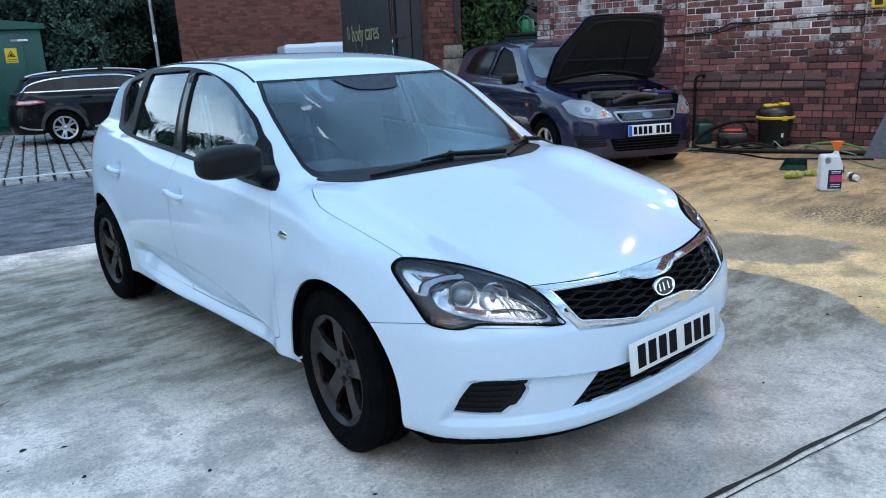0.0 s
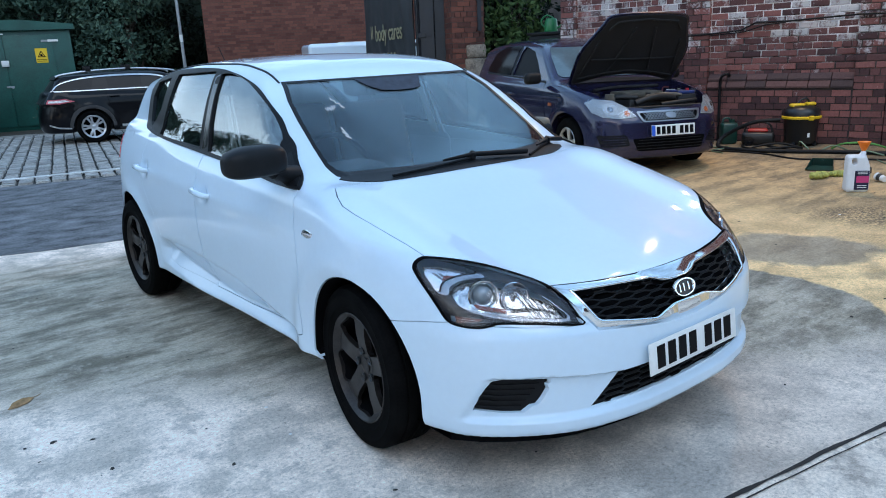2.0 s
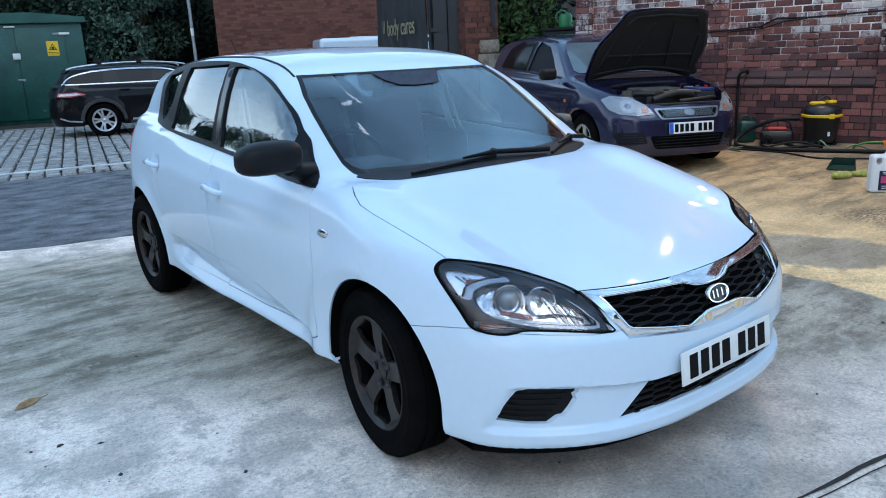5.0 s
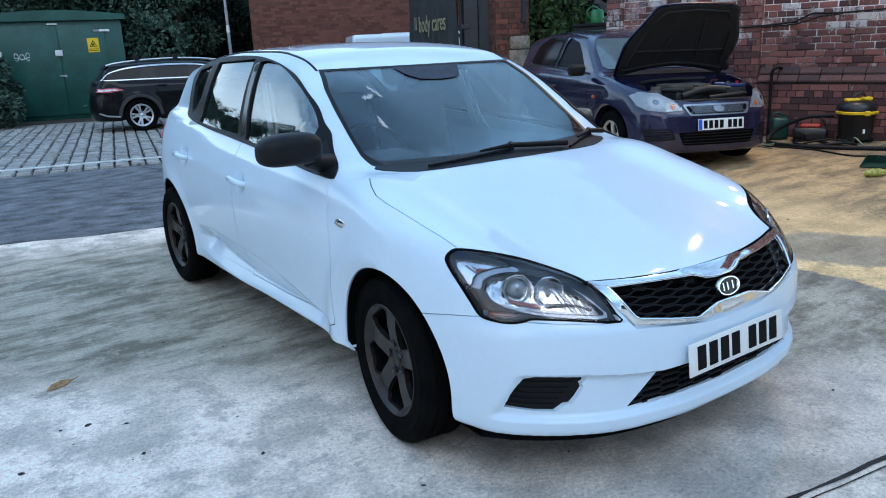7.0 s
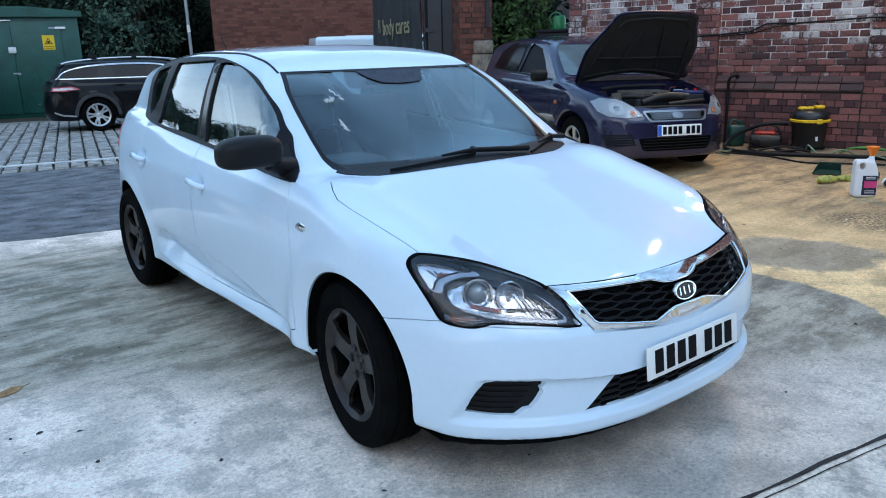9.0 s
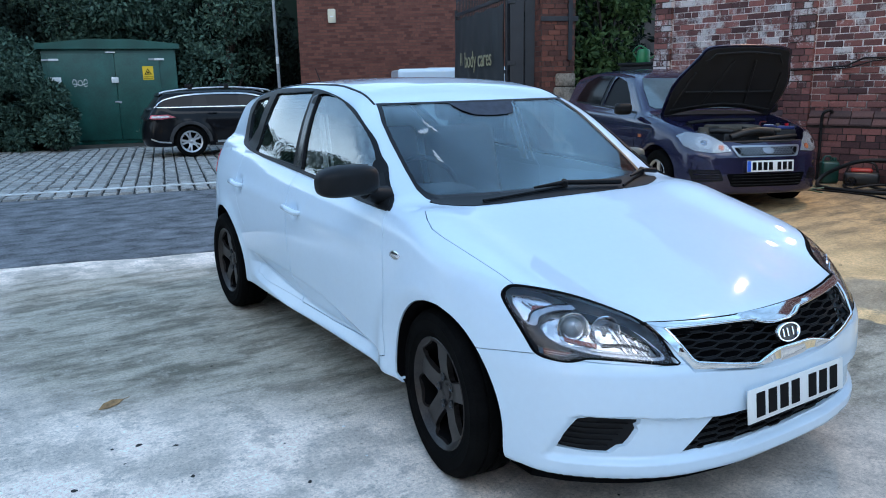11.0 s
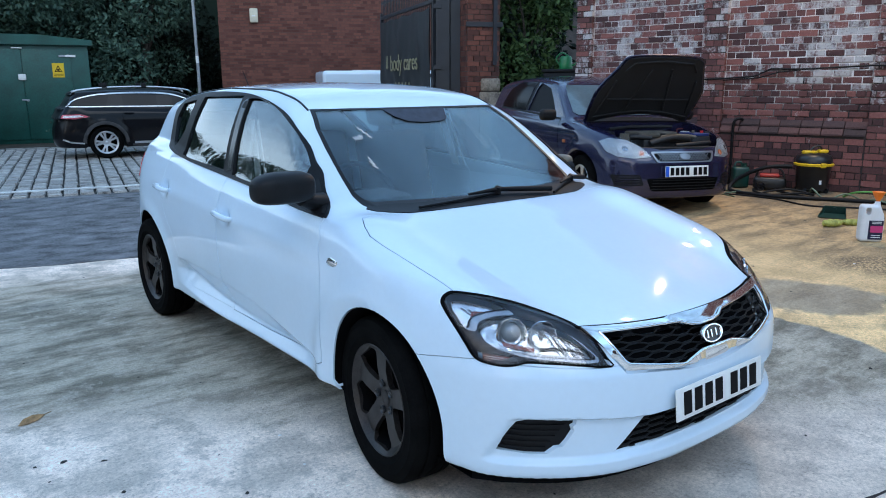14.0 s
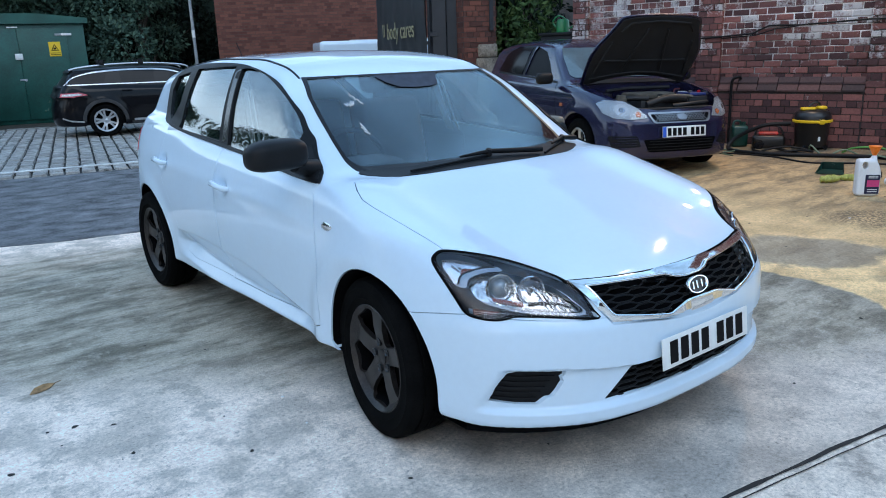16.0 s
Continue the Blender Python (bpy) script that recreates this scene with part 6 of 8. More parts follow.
LEAF_G = leaf_mat("bright_leaf", (0.014, 0.034, 0.012), (0.075, 0.125, 0.045), 0.65)
BARK = mat("bark", (0.05, 0.042, 0.034), 0.9, var=0.3, scale=8, fine=50, bump=0.9, axes=(1, 1, 0.3))


def leaves(name, clumps, count, size, material, parent, seed=1, droop=0.3):
    """A crown of small folded leaves scattered through uneven clumps (centre, radius)."""
    rnd = np.random.RandomState(seed)
    w = np.array([c[1] ** 2 for c in clumps])
    which = rnd.choice(len(clumps), count, p=w / w.sum())
    cen = np.array([c[0] for c in clumps], float)[which]
    rad = np.array([c[1] for c in clumps], float)[which]
    d = rnd.normal(size=(count, 3))
    d /= np.linalg.norm(d, axis=1)[:, None]
    r = rad * (0.55 + 0.5 * rnd.rand(count) ** 0.6)
    p = cen + d * r[:, None] * np.array([1, 1, 0.85])
    u = rnd.normal(size=(count, 3)) + d * 0.8
    u[:, 2] -= droop
    u /= np.linalg.norm(u, axis=1)[:, None]
    v = np.cross(u, rnd.normal(size=(count, 3)))
    v /= np.linalg.norm(v, axis=1)[:, None]
    nn = np.cross(u, v)
    s = size * (0.6 + 0.8 * rnd.rand(count))[:, None]
    a, bq, c, e = p, p + u * s * 0.5 + v * s * 0.24 + nn * s * 0.06, p + u * s, p + u * s * 0.5 - v * s * 0.24 + nn * s * 0.06
    V = np.stack([a, bq, c, e], 1).reshape(-1, 3)
    F = np.arange(count * 4).reshape(-1, 4)
    tri = np.concatenate([F[:, [0, 1, 2]], F[:, [0, 2, 3]]])
    me = bpy.data.meshes.new(name)
    me.from_pydata(V.tolist(), [], tri.tolist())
    me.materials.append(material)
    ob = new(name, me)
    ob.parent = parent
    return ob


def tree(label, base, height, spread, seed, material, count, size, trunk=0.12, low=0.25, name="tree", cat="tree"):
    rnd = random.Random(seed)
    t = thing(name, label, cat)
    b = bm_new()
    top = Vector(base) + Vector((rnd.uniform(-0.3, 0.3), rnd.uniform(-0.3, 0.3), height * 0.8))
    line = smooth_line([Vector(base) - Vector((0, 0, 0.15)), Vector(base) + Vector((rnd.uniform(-0.15, 0.15), rnd.uniform(-0.15, 0.15), height * 0.35)), top], 5)
    add_tube(b, line, trunk, 8, radii=[trunk * (1.15 - 0.85 * i / (len(line) - 1)) for i in range(len(line))])
    clumps = []
    for k in range(int(9 + spread * 4)):
        a = rnd.uniform(0, 2 * math.pi)
        f = rnd.uniform(low, 1.0)
        rr = spread * rnd.uniform(0.25, 1.0) * (1.15 - 0.55 * f)
        c = Vector(base) + Vector((rr * math.cos(a), rr * math.sin(a), height * f))
        st = line[min(int(f * 0.8 * len(line)), len(line) - 2)]
        add_tube(b, [st, (st + c) / 2 + Vector((0, 0, 0.12)), c], trunk * 0.3, 5, radii=[trunk * 0.4, trunk * 0.25, trunk * 0.08])
        clumps.append((tuple(c), spread * rnd.uniform(0.28, 0.5)))
    part("trunk", b, BARK, t, smooth=60)
    leaves("crown", clumps, count, size, material, t, seed)
    return t


# hedge shrubs before and beside the cabinet
rh = random.Random(5)
for k, (x, y, h, s) in enumerate(((-1.75, 18.6, 2.5, 1.25), (-0.60, 18.35, 1.45, 0.85), (-3.6, 19.2, 3.2, 1.6), (-2.6, 20.4, 3.7, 1.6), (-5.6, 19.8, 3.4, 1.8), (-7.4, 20.2, 3.2, 1.8), (-1.3, 20.3, 3.0, 1.1))):
    tree("dense dark green hedge shrub beside the cabinet", (x, y, 0.1), h, s, 20 + k, LEAF, 15000 if k < 4 else 9000, 0.12, 0.05, 0.08, "hedge_shrub", "shrub")
# trees behind, the deeper ones in leaf colours darkened for shade
for k, (x, y, h, s) in enumerate(((-6.5, 24.5, 5.5, 2.4), (-2.6, 24.0, 5.3, 2.3), (0.6, 23.2, 4.6, 2.2), (2.7, 22.0, 4.8, 2.2), (4.6, 20.8, 5.2, 1.9), (-11, 25, 5.6, 2.9), (3.6, 24.5, 5.2, 2.5), (6.0, 23.0, 5.4, 2.3))):
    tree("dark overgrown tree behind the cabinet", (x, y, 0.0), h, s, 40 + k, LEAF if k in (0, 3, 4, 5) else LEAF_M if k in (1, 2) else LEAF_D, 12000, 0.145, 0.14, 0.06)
# dense thicket that closes the view under the crowns, its shade put into the leaf colour
th = thing("thicket", "dense dark thicket under the trees", "thicket", kind="stuff")
# flat dark slab added behind the leaves in place of deep shade
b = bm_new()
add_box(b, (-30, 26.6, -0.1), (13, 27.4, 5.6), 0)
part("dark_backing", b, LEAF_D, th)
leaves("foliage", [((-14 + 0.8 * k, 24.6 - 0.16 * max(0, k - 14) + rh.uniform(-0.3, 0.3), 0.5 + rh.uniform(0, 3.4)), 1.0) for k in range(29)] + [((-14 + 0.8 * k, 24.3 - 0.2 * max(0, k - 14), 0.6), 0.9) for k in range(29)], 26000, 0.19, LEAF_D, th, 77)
# trees along the far left and behind the camera, seen in the glass
for k, (x, y, h, s) in enumerate(((-15, 16, 4.2, 2.4), (-16, 9.5, 5.0, 2.8), (-15.5, 5.5, 6.4, 3.0), (-15, 1.5, 7.4, 3.2), (-14.5, -2.5, 6.8, 3.0), (-14, -6, 6.2, 2.8), (-8, -12, 5.5, 3.0), (0, -14, 5, 3.0), (8, -12, 5, 3.0))):
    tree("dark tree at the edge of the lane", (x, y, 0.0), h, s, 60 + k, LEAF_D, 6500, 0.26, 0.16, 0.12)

# ---- green electricity cabinet ----
GREENP = mat("green_grp", (0.007, 0.060, 0.047), 0.42, var=0.14, scale=2.5, fine=40, bump=0.08, tint=(0.010, 0.074, 0.058))
YELLOWP = mat("yellow_sign", (0.75, 0.50, 0.02), 0.5, var=0.05)
WHITEP = mat("white_plastic", (0.70, 0.71, 0.70), 0.45, var=0.06)
cab_m = pose(2.68, 18.84, 0.03, 0, 0, -11.9) @ Matrix.Scale(1.068, 4)
cabinet = thing("substation_cabinet", "green weathered fibreglass electricity cabinet with double doors", "cabinet", cab_m)
CW, CH, CD = 3.0, 2.30, 2.2
b = bm_new()
add_box(b, (-CW, 0.0, 0.0), (0, CD, CH), 0.02)
part("body", b, GREENP, cabinet, smooth=40)
b = bm_new()
prof = [(-CW - 0.10, CH - 0.03), (0.10, CH - 0.03), (0.10, CH + 0.09), (-CW / 2 + 0.5, CH + 0.20), (-CW / 2 - 0.5, CH + 0.20), (-CW - 0.10, CH + 0.09)]
add_prism(b, prof, Matrix(((1, 0, 0, 0), (0, 0, -1, CD + 0.08), (0, 1, 0, 0), (0, 0, 0, 1))), CD + 0.18)
bmesh.ops.recalc_face_normals(b, faces=b.faces)
part("roof", b, GREENP, cabinet, "green ribbed canopy roof")
for k, (xa, xb) in enumerate(((-CW + 0.12, -1.42), (-1.41, -0.40))):
    b = bm_new()
    add_box(b, (xa, -0.035, 0.10), (xb, 0.0, CH - 0.14), 0.008)
    door = part("door", b, GREENP, cabinet, smooth=40)
    for z in (0.25, CH - 0.3):
        b = bm_new()
        xh = xa + 0.02 if k == 0 else xb - 0.10
        add_box(b, (xh - 0.14, -0.05, z), (xh + 0.10, -0.03, z + 0.045), 0.005)
        part("hinge", b, STEELG, door)
b = bm_new()
add_box(b, (-1.52, -0.075, 1.47), (-1.36, -0.034, 1.61), 0.015)
part("lock_box", b, WHITEP, cabinet, "white lock box", 40)
b = bm_new()
add_box(b, (-1.50, -0.06, 1.00), (-1.34, -0.04, 1.035), 0.006)
add_cyl(b, (-1.37, -0.034, 1.01), (-1.37, -0.07, 1.01), 0.03, seg=12)
part("door_handle", b, STEELG, cabinet, smooth=40)
b = bm_new()
add_box(b, (-0.80, -0.046, 1.53), (-0.55, -0.036, 1.86), 0.002)
sign = part("warning_sign", b, YELLOWP, cabinet, "yellow warning sign with a black triangle")
b = bm_new()
for pts in (((-0.76, 1.66), (-0.59, 1.66), (-0.675, 1.81)),):
    o, i = [Vector(p) for p in pts], []
    c = sum(o, Vector((0, 0))) / 3
    i = [c + (p - c) * 0.68 for p in o]
    for k in range(3):
        q = [o[k], o[(k + 1) % 3], i[(k + 1) % 3], i[k]]
        b.faces.new([b.verts.new((p.x, -0.049, p.y)) for p in q])
add_box(b, (-0.70, -0.049, 1.685), (-0.65, -0.047, 1.73))
add_box(b, (-0.78, -0.049, 1.565), (-0.57, -0.047, 1.575))
add_box(b, (-0.78, -0.049, 1.60), (-0.57, -0.047, 1.61))
bmesh.ops.recalc_face_normals(b, faces=b.faces)
part("symbol", b, INK, sign)
b = bm_new()
add_box(b, (-CW + 0.10, -0.045, 1.28), (-CW + 0.38, -0.036, 1.62), 0.003)
part("notice", b, WHITEP, cabinet, "torn white paper notice")
b = bm_new()
rg_ = random.Random(9)
pts = []
for cx_, r1, r2 in ((-2.34, 0.045, 0.085), (-2.22, 0.05, 0.06), (-2.10, 0.04, 0.09)):
    pts += [(cx_ + r1 * math.cos(a_ * 0.7 + cx_ * 9), 1.48 + r2 * math.sin(a_ * 0.7 + cx_ * 9) + rg_.uniform(-0.01, 0.01)) for a_ in range(9)]
add_tube(b, [Vector((x, -0.040, z)) for x, z in pts], 0.008, 4)
part("scrawl", b, WHITEP, cabinet, "pale scrawled tag")
for xa in (-CW + 0.15, -0.5, -1.6):
    b = bm_new()
    add_box(b, (xa, -0.055, CH - 0.30 if xa != -1.6 else CH - 0.12), (xa + 0.22, -0.035, CH - 0.25 if xa != -1.6 else CH - 0.09), 0.004)
    part("bracket", b, WHITEP, cabinet)

# lamp post
lp = thing("lamp_post", "slim galvanised steel lamp post by the trees", "lamp post", pose(4.95, 17.3, 0))
b = bm_new()
add_cyl(b, (0, 0, -0.05), (-0.05, 0, 6.0), 0.042, 0.036, seg=14)
part("pole", b, STEELG, lp, smooth=50)
b = bm_new()
add_cyl(b, (-0.018, 0, 2.02), (-0.020, 0, 2.20), 0.0425, seg=14)
part("number_band", b, WHITEP, lp, "pale sticker band", 50)

# ---- red-brick building behind the gate ----
bm_m = pose(5.95, 18.25, 0, 0, 0, -30)
bld = thing("brick_building", "plain red brick building behind the gate", "building", bm_m)
b = bm_new()
add_box(b, (0, 0.0, -0.1), (10.5, 7, 6.5), 0)
part("wall", b, mat("building_mortar", (0.095, 0.055, 0.045), 0.95, var=0.2, scale=3, fine=40), bld)
b = bm_new()
joined_bricks(b, brick_rows(10.5, 0.0, 6.5, 0.078, 0.228, 0.114, 0.010, 6), 0.012, Matrix(), 0.003, random.Random(21))
tagged(part("brickwork", b, BRICK_B, bld), kind="stuff")
b = bm_new()
joined_bricks(b, brick_rows(7.0, 0.0, 6.5, 0.078, 0.228, 0.114, 0.010, 6), 0.012, pose(0, 7, 0, 0, 0, -90), 0.003, random.Random(22))
tagged(part("side_brickwork", b, BRICK_B, bld), kind="stuff")
b = bm_new()
add_box(b, (-0.2, -0.2, 6.5), (10.7, 7.2, 6.7), 0.02)
part("roof", b, KERB, bld)
b = bm_new()
add_box(b, (-0.02, -0.03, 1.15), (10.5, 0.0, 1.30), 0)
part("band_course", b, MORTAR, bld, "dark band course")
al = thing("alarm_box", "cream rectangular alarm box on the brick building", "alarm box", bm_m @ pose(0.95, -0.016, 3.32))
b = bm_new()
add_box(b, (-0.11, -0.09, -0.19), (0.11, 0.0, 0.19), 0.035)
part("cover", b, mat("cream_plastic", (0.62, 0.57, 0.44), 0.5, var=0.06), al, smooth=40)
b = bm_new()
add_box(b, (-0.05, -0.095, -0.03), (0.05, -0.088, 0.0), 0.002)
part("label_bar", b, WHITEP, al)

# ---- white van beyond the gate, only its roof shows ----
van_rot = pose(6.35, 14.35, 0, 0, 0, -22)
van = thing("van", "white panel van parked beyond the gate", "van", van_rot)


def van_field(x, y, z):
    return rbox((2.40, 0.85, 1.0), (1.88, 0.85, 0.80), 0.09)(x, y, z)


blob("body", van_field, (-0.3, -0.2, 0.1), (4.5, 1.9, 2.0), 0.06, WHITE, van)
b = bm_new()
for y in (0.35, 1.35):
    add_box(b, (1.3, y - 0.02, 1.795), (3.6, y + 0.02, 1.82), 0.006)
part("roof_rail", b, WHITEP, van)
for x in (1.15, 3.5):
    for y in (0.12, 1.58):
        b = bm_new()
        add_cyl(b, (x, y - 0.1, 0.32), (x, y + 0.1, 0.32), 0.32, seg=28)
        part("wheel", b, RUBBER, van, smooth=40)

# ---- iron gate, post and pier ----
IRON = mat("black_iron", (0.012, 0.015, 0.022), 0.5, var=0.2, scale=6, fine=80)
BANNER = mat("black_banner", (0.014, 0.016, 0.019), 0.6, var=0.15, scale=3, fine=60, bump=0.3)
GOLD = mat("gold_print", (0.25, 0.235, 0.14), 0.6, var=0.05)
g0, g1 = Vector((5.66, 8.16, 0)), Vector((6.88, 11.62, 0))
gl = (g1 - g0).length
gang = math.degrees(math.atan2((g1 - g0).y, (g1 - g0).x))
gate_m = Matrix.Translation((g0.x, g0.y, gz(g0.x, g0.y))) @ pose(0, 0, 0, 0, 0, gang)
gate = thing("iron_gate", "tall black iron gate leaf standing open", "gate", gate_m)
b = bm_new()
for z in (0.12, 1.5, 2.72):
    add_box(b, (0, -0.025, z), (gl, 0.025, z + 0.06), 0.004)
for x in (0.0, gl - 0.06):
    add_box(b, (x, -0.03, 0.08), (x + 0.06, 0.03, 2.85), 0.004)
part("gate_frame", b, IRON, gate)
for k in range(31):
    x = 0.06 + (gl - 0.12) * k / 30
    b = bm_new()
    add_cyl(b, (x, 0, 0.12), (x, 0, 3.02), 0.011, seg=8)
    add_cyl(b, (x, 0, 3.02), (x, 0, 3.14), 0.02, 0.001, seg=8)
    part("spike", b, IRON, gate)
# the banner sags between its eyelets
ban = thing("banner", "black fabric banner with gold lettering tied on the gate", "banner", gate_m)
b = bm_new()
NX, NZ = 44, 22
vv = [[b.verts.new((0.16 + (gl - 0.24) * i / NX, 0.045 + 0.02 * math.sin(i * 0.8 + j * 0.35) * (j / NZ) + 0.02 * noise.noise((i * 0.25, j * 0.2, 0.5)), 2.66 - 0.035 * abs(math.sin(i * math.pi / 11)) * (1 - j / NZ) - 2.1 * j / NZ)) for j in range(NZ + 1)] for i in range(NX + 1)]
for i in range(NX):
    for j in range(NZ):
        b.faces.new((vv[i][j], vv[i + 1][j], vv[i + 1][j + 1], vv[i][j + 1]))
part("cloth", b, BANNER, ban, smooth=60)


def text_part(name, text, size, m, material, parent, extrude=0.004, align="CENTER"):
    cu = bpy.data.curves.new(name, "FONT")
    cu.body, cu.size, cu.extrude, cu.align_x, cu.align_y = text, size, extrude, align, "CENTER"
    tmp = new("text", cu)
    dg = bpy.context.evaluated_depsgraph_get()
    dg.update()
    me = bpy.data.meshes.new_from_object(tmp.evaluated_get(dg))
    bpy.data.objects.remove(tmp)
    me.materials.clear()
    me.materials.append(material)
    ob = new(name, me)
    me.transform(m)
    me.flip_normals() if m.determinant() < 0 else None
    ob.parent = parent
    return ob


tm = Matrix.Translation((1.72, 0.082, 1.78)) @ pose(0, 0, 0, 90, 0, 180)
text_part("lettering", "body cares", 0.44, tm, GOLD, ban)
for x0, x1, z0, z1 in [(1.28 + 0.24 * k, 1.36 + 0.24 * k, 1.34, 1.42) for k in range(5)] + [(2.88 + 0.11 * k, 2.91 + 0.11 * k, 1.70, 1.95) for k in range(2)]:
    b = bm_new()
    add_box(b, (x0, 0.078, z0), (x1, 0.084, z1), 0)
    part("lettering_bar", b, GOLD, ban)
post = thing("gate_post", "black steel gate post with bolted plates", "gate post", pose(5.72, 8.02, gz(5.7, 8.0), 0, 0, -38))
b = bm_new()
add_box(b, (-0.11, -0.1, 0), (0.12, 0.12, 3.6), 0.008)
part("column", b, IRON, post)
b = bm_new()
add_box(b, (0.13, -0.06, 0), (0.30, 0.10, 3.6), 0.006)
part("box_section", b, IRON, post)
for z in (0.5, 1.62, 2.6):
    b = bm_new()
    add_box(b, (-0.16, -0.125, z), (-0.02, -0.09, z + 0.07), 0.006)
    part("hinge", b, IRON, post)

pier_m = pose(6.18, 7.66, gz(6.2, 7.6), 0, 0, -20)
pier = thing("brick_pier", "old brick gate pier on a pale stone base", "pier", pier_m)
PS = 0.56
b = bm_new()
add_box(b, (-PS / 2, -PS / 2, 0.0), (PS / 2, PS / 2, 3.9), 0)
part("core", b, MORTAR, pier)
b = bm_new()
for k in range(4):
    joined_bricks(b, brick_rows(PS, 0.0, 3.9, 0.082), 0.012, pose(0, 0, 0, 0, 0, 90 * k) @ pose(-PS / 2, -PS / 2, 0), 0.004, random.Random(k))
tagged(part("brickwork", b, BRICK_P, pier), kind="stuff")
b = bm_new()
add_box(b, (-0.07, -PS / 2 - 0.05, 0.0), (PS / 2 + 0.05, PS / 2 + 0.05, 1.22), 0.03)
part("stone_base", b, STONE, pier, "weathered pale stone base", 40)
b = bm_new()
add_box(b, (-0.055, -PS / 2 - 0.035, 1.22), (PS / 2 + 0.035, PS / 2 + 0.035, 1.45), 0.05)
part("stone_cap", b, STONE, pier, "chamfered stone course", 40)
b = bm_new()
add_box(b, (-PS / 2 - 0.03, -PS / 2 - 0.035, 2.26), (PS / 2 + 0.05, -PS / 2 - 0.01, 2.34), 0.004)
add_box(b, (PS / 2 - 0.12, -PS / 2 - 0.045, 1.65), (PS / 2 - 0.05, -PS / 2 - 0.015, 3.6), 0.004)
part("iron_strap", b, IRON, pier, "rusty black iron straps")

# shrub between pier and wall, with a dark wall behind it
tree("bushy green shrub between gate pier and wall", (7.35, 7.75, 0.1), 3.3, 1.0, 91, LEAF_G, 5200, 0.12, 0.05, 0.25, "shrub", "shrub")
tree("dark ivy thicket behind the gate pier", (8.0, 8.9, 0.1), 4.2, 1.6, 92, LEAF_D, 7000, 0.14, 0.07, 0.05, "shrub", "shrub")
b = bm_new()
add_box(b, (6.9, 9.6, -0.1), (14, 9.9, 4.4), 0)
tagged(solid("wall_north", b, MORTAR, "dark plain wall behind the shrub", "wall"), kind="structure")

# tall dark box behind the purple car, with the watering can on it
bx = thing("storage_box", "tall black storage box beside the wall", "box", pose(6.72, 6.10, gz(6.7, 6.1), 0, 0, -79))
b = bm_new()
add_box(b, (-0.32, -0.2, 0.0), (0.32, 0.2, 1.48), 0.02)
part("body", b, PLASTIC, bx, smooth=40)
b = bm_new()
add_box(b, (-0.35, -0.22, 1.48), (0.35, 0.22, 1.53), 0.015)
part("lid", b, PLASTIC, bx, smooth=40)
GREENPL = mat("green_plastic", (0.010, 0.16, 0.05), 0.35, var=0.1)
can = thing("watering_can", "bright green plastic watering can on the box", "watering can", pose(6.70, 6.12, gz(6.7, 6.1) + 1.53, 0, 0, -60))
b = bm_new()
add_lathe(b, [(0.001, 0.0), (0.10, 0.0), (0.105, 0.02), (0.095, 0.17), (0.075, 0.20), (0.06, 0.20)], Matrix(), 20)
part("tank", b, GREENPL, can, smooth=50)
b = bm_new()
add_tube(b, smooth_line([(0.09, 0, 0.05), (0.18, 0, 0.10), (0.26, 0, 0.20)], 4), 0.016, 8)
add_lathe(b, [(0.012, 0.0), (0.04, 0.03), (0.001, 0.04)], pose(0.26, 0, 0.20, 0, 50, 0), 12)
part("spout", b, GREENPL, can, smooth=50)
b = bm_new()
add_tube(b, smooth_line([(-0.09, 0, 0.06), (-0.16, 0, 0.16), (-0.07, 0, 0.25), (0.04, 0, 0.20)], 5), 0.012, 8)
part("handle", b, GREENPL, can, smooth=50)

# plain brick wall that closes the yard behind the camera
b = bm_new()
add_box(b, (-15, -11.4, -0.1), (13, -11.0, 3.6), 0)
tagged(solid("wall_south", b, mat("dark_brick_plain", (0.09, 0.045, 0.036), 0.9, var=0.3, scale=3, fine=30, bump=0.5), "dark brick wall closing the yard", "wall"), kind="structure")


# ---- the purple hatchback with its bonnet up ----
P_W = sp([0.08, 0.2, 0.3, 0.5, 0.68, 0.8, 0.9, 1.05], [-0.07, -0.03, -0.01, 0, 0, -0.008, -0.03, -0.09])
P_T = sp([-0.8, -0.66, -0.4, 0.0, 0.3, 0.6, 1.5, 2.4, 3.2], [0.66, 0.735, 0.82, 0.91, 0.955, 0.965, 0.985, 1.02, 1.03])
P_F = sp([0, 0.3, 0.5, 0.65, 0.76, 0.83, 0.9], [-0.76, -0.745, -0.70, -0.60, -0.43, -0.15, 0.2])
P_FZ = sp([0.1, 0.2, 0.35, 0.55, 0.65, 0.75, 0.9], [0.05, 0.01, 0.0, 0.015, 0.06, 0.14, 0.35])
P_R = sp([0, 0.4, 0.65, 0.78, 0.86], [3.16, 3.12, 2.98, 2.75, 2.3])
P_G = sp([0.9, 1.0, 1.15, 1.3, 1.42, 1.5], [0.775, 0.745, 0.69, 0.625, 0.56, 0.50])
P_ROOF = sp([0.5, 1.0, 1.3, 1.7, 2.2, 2.7, 3.1], [1.24, 1.385, 1.435, 1.46, 1.45, 1.41, 1.34])


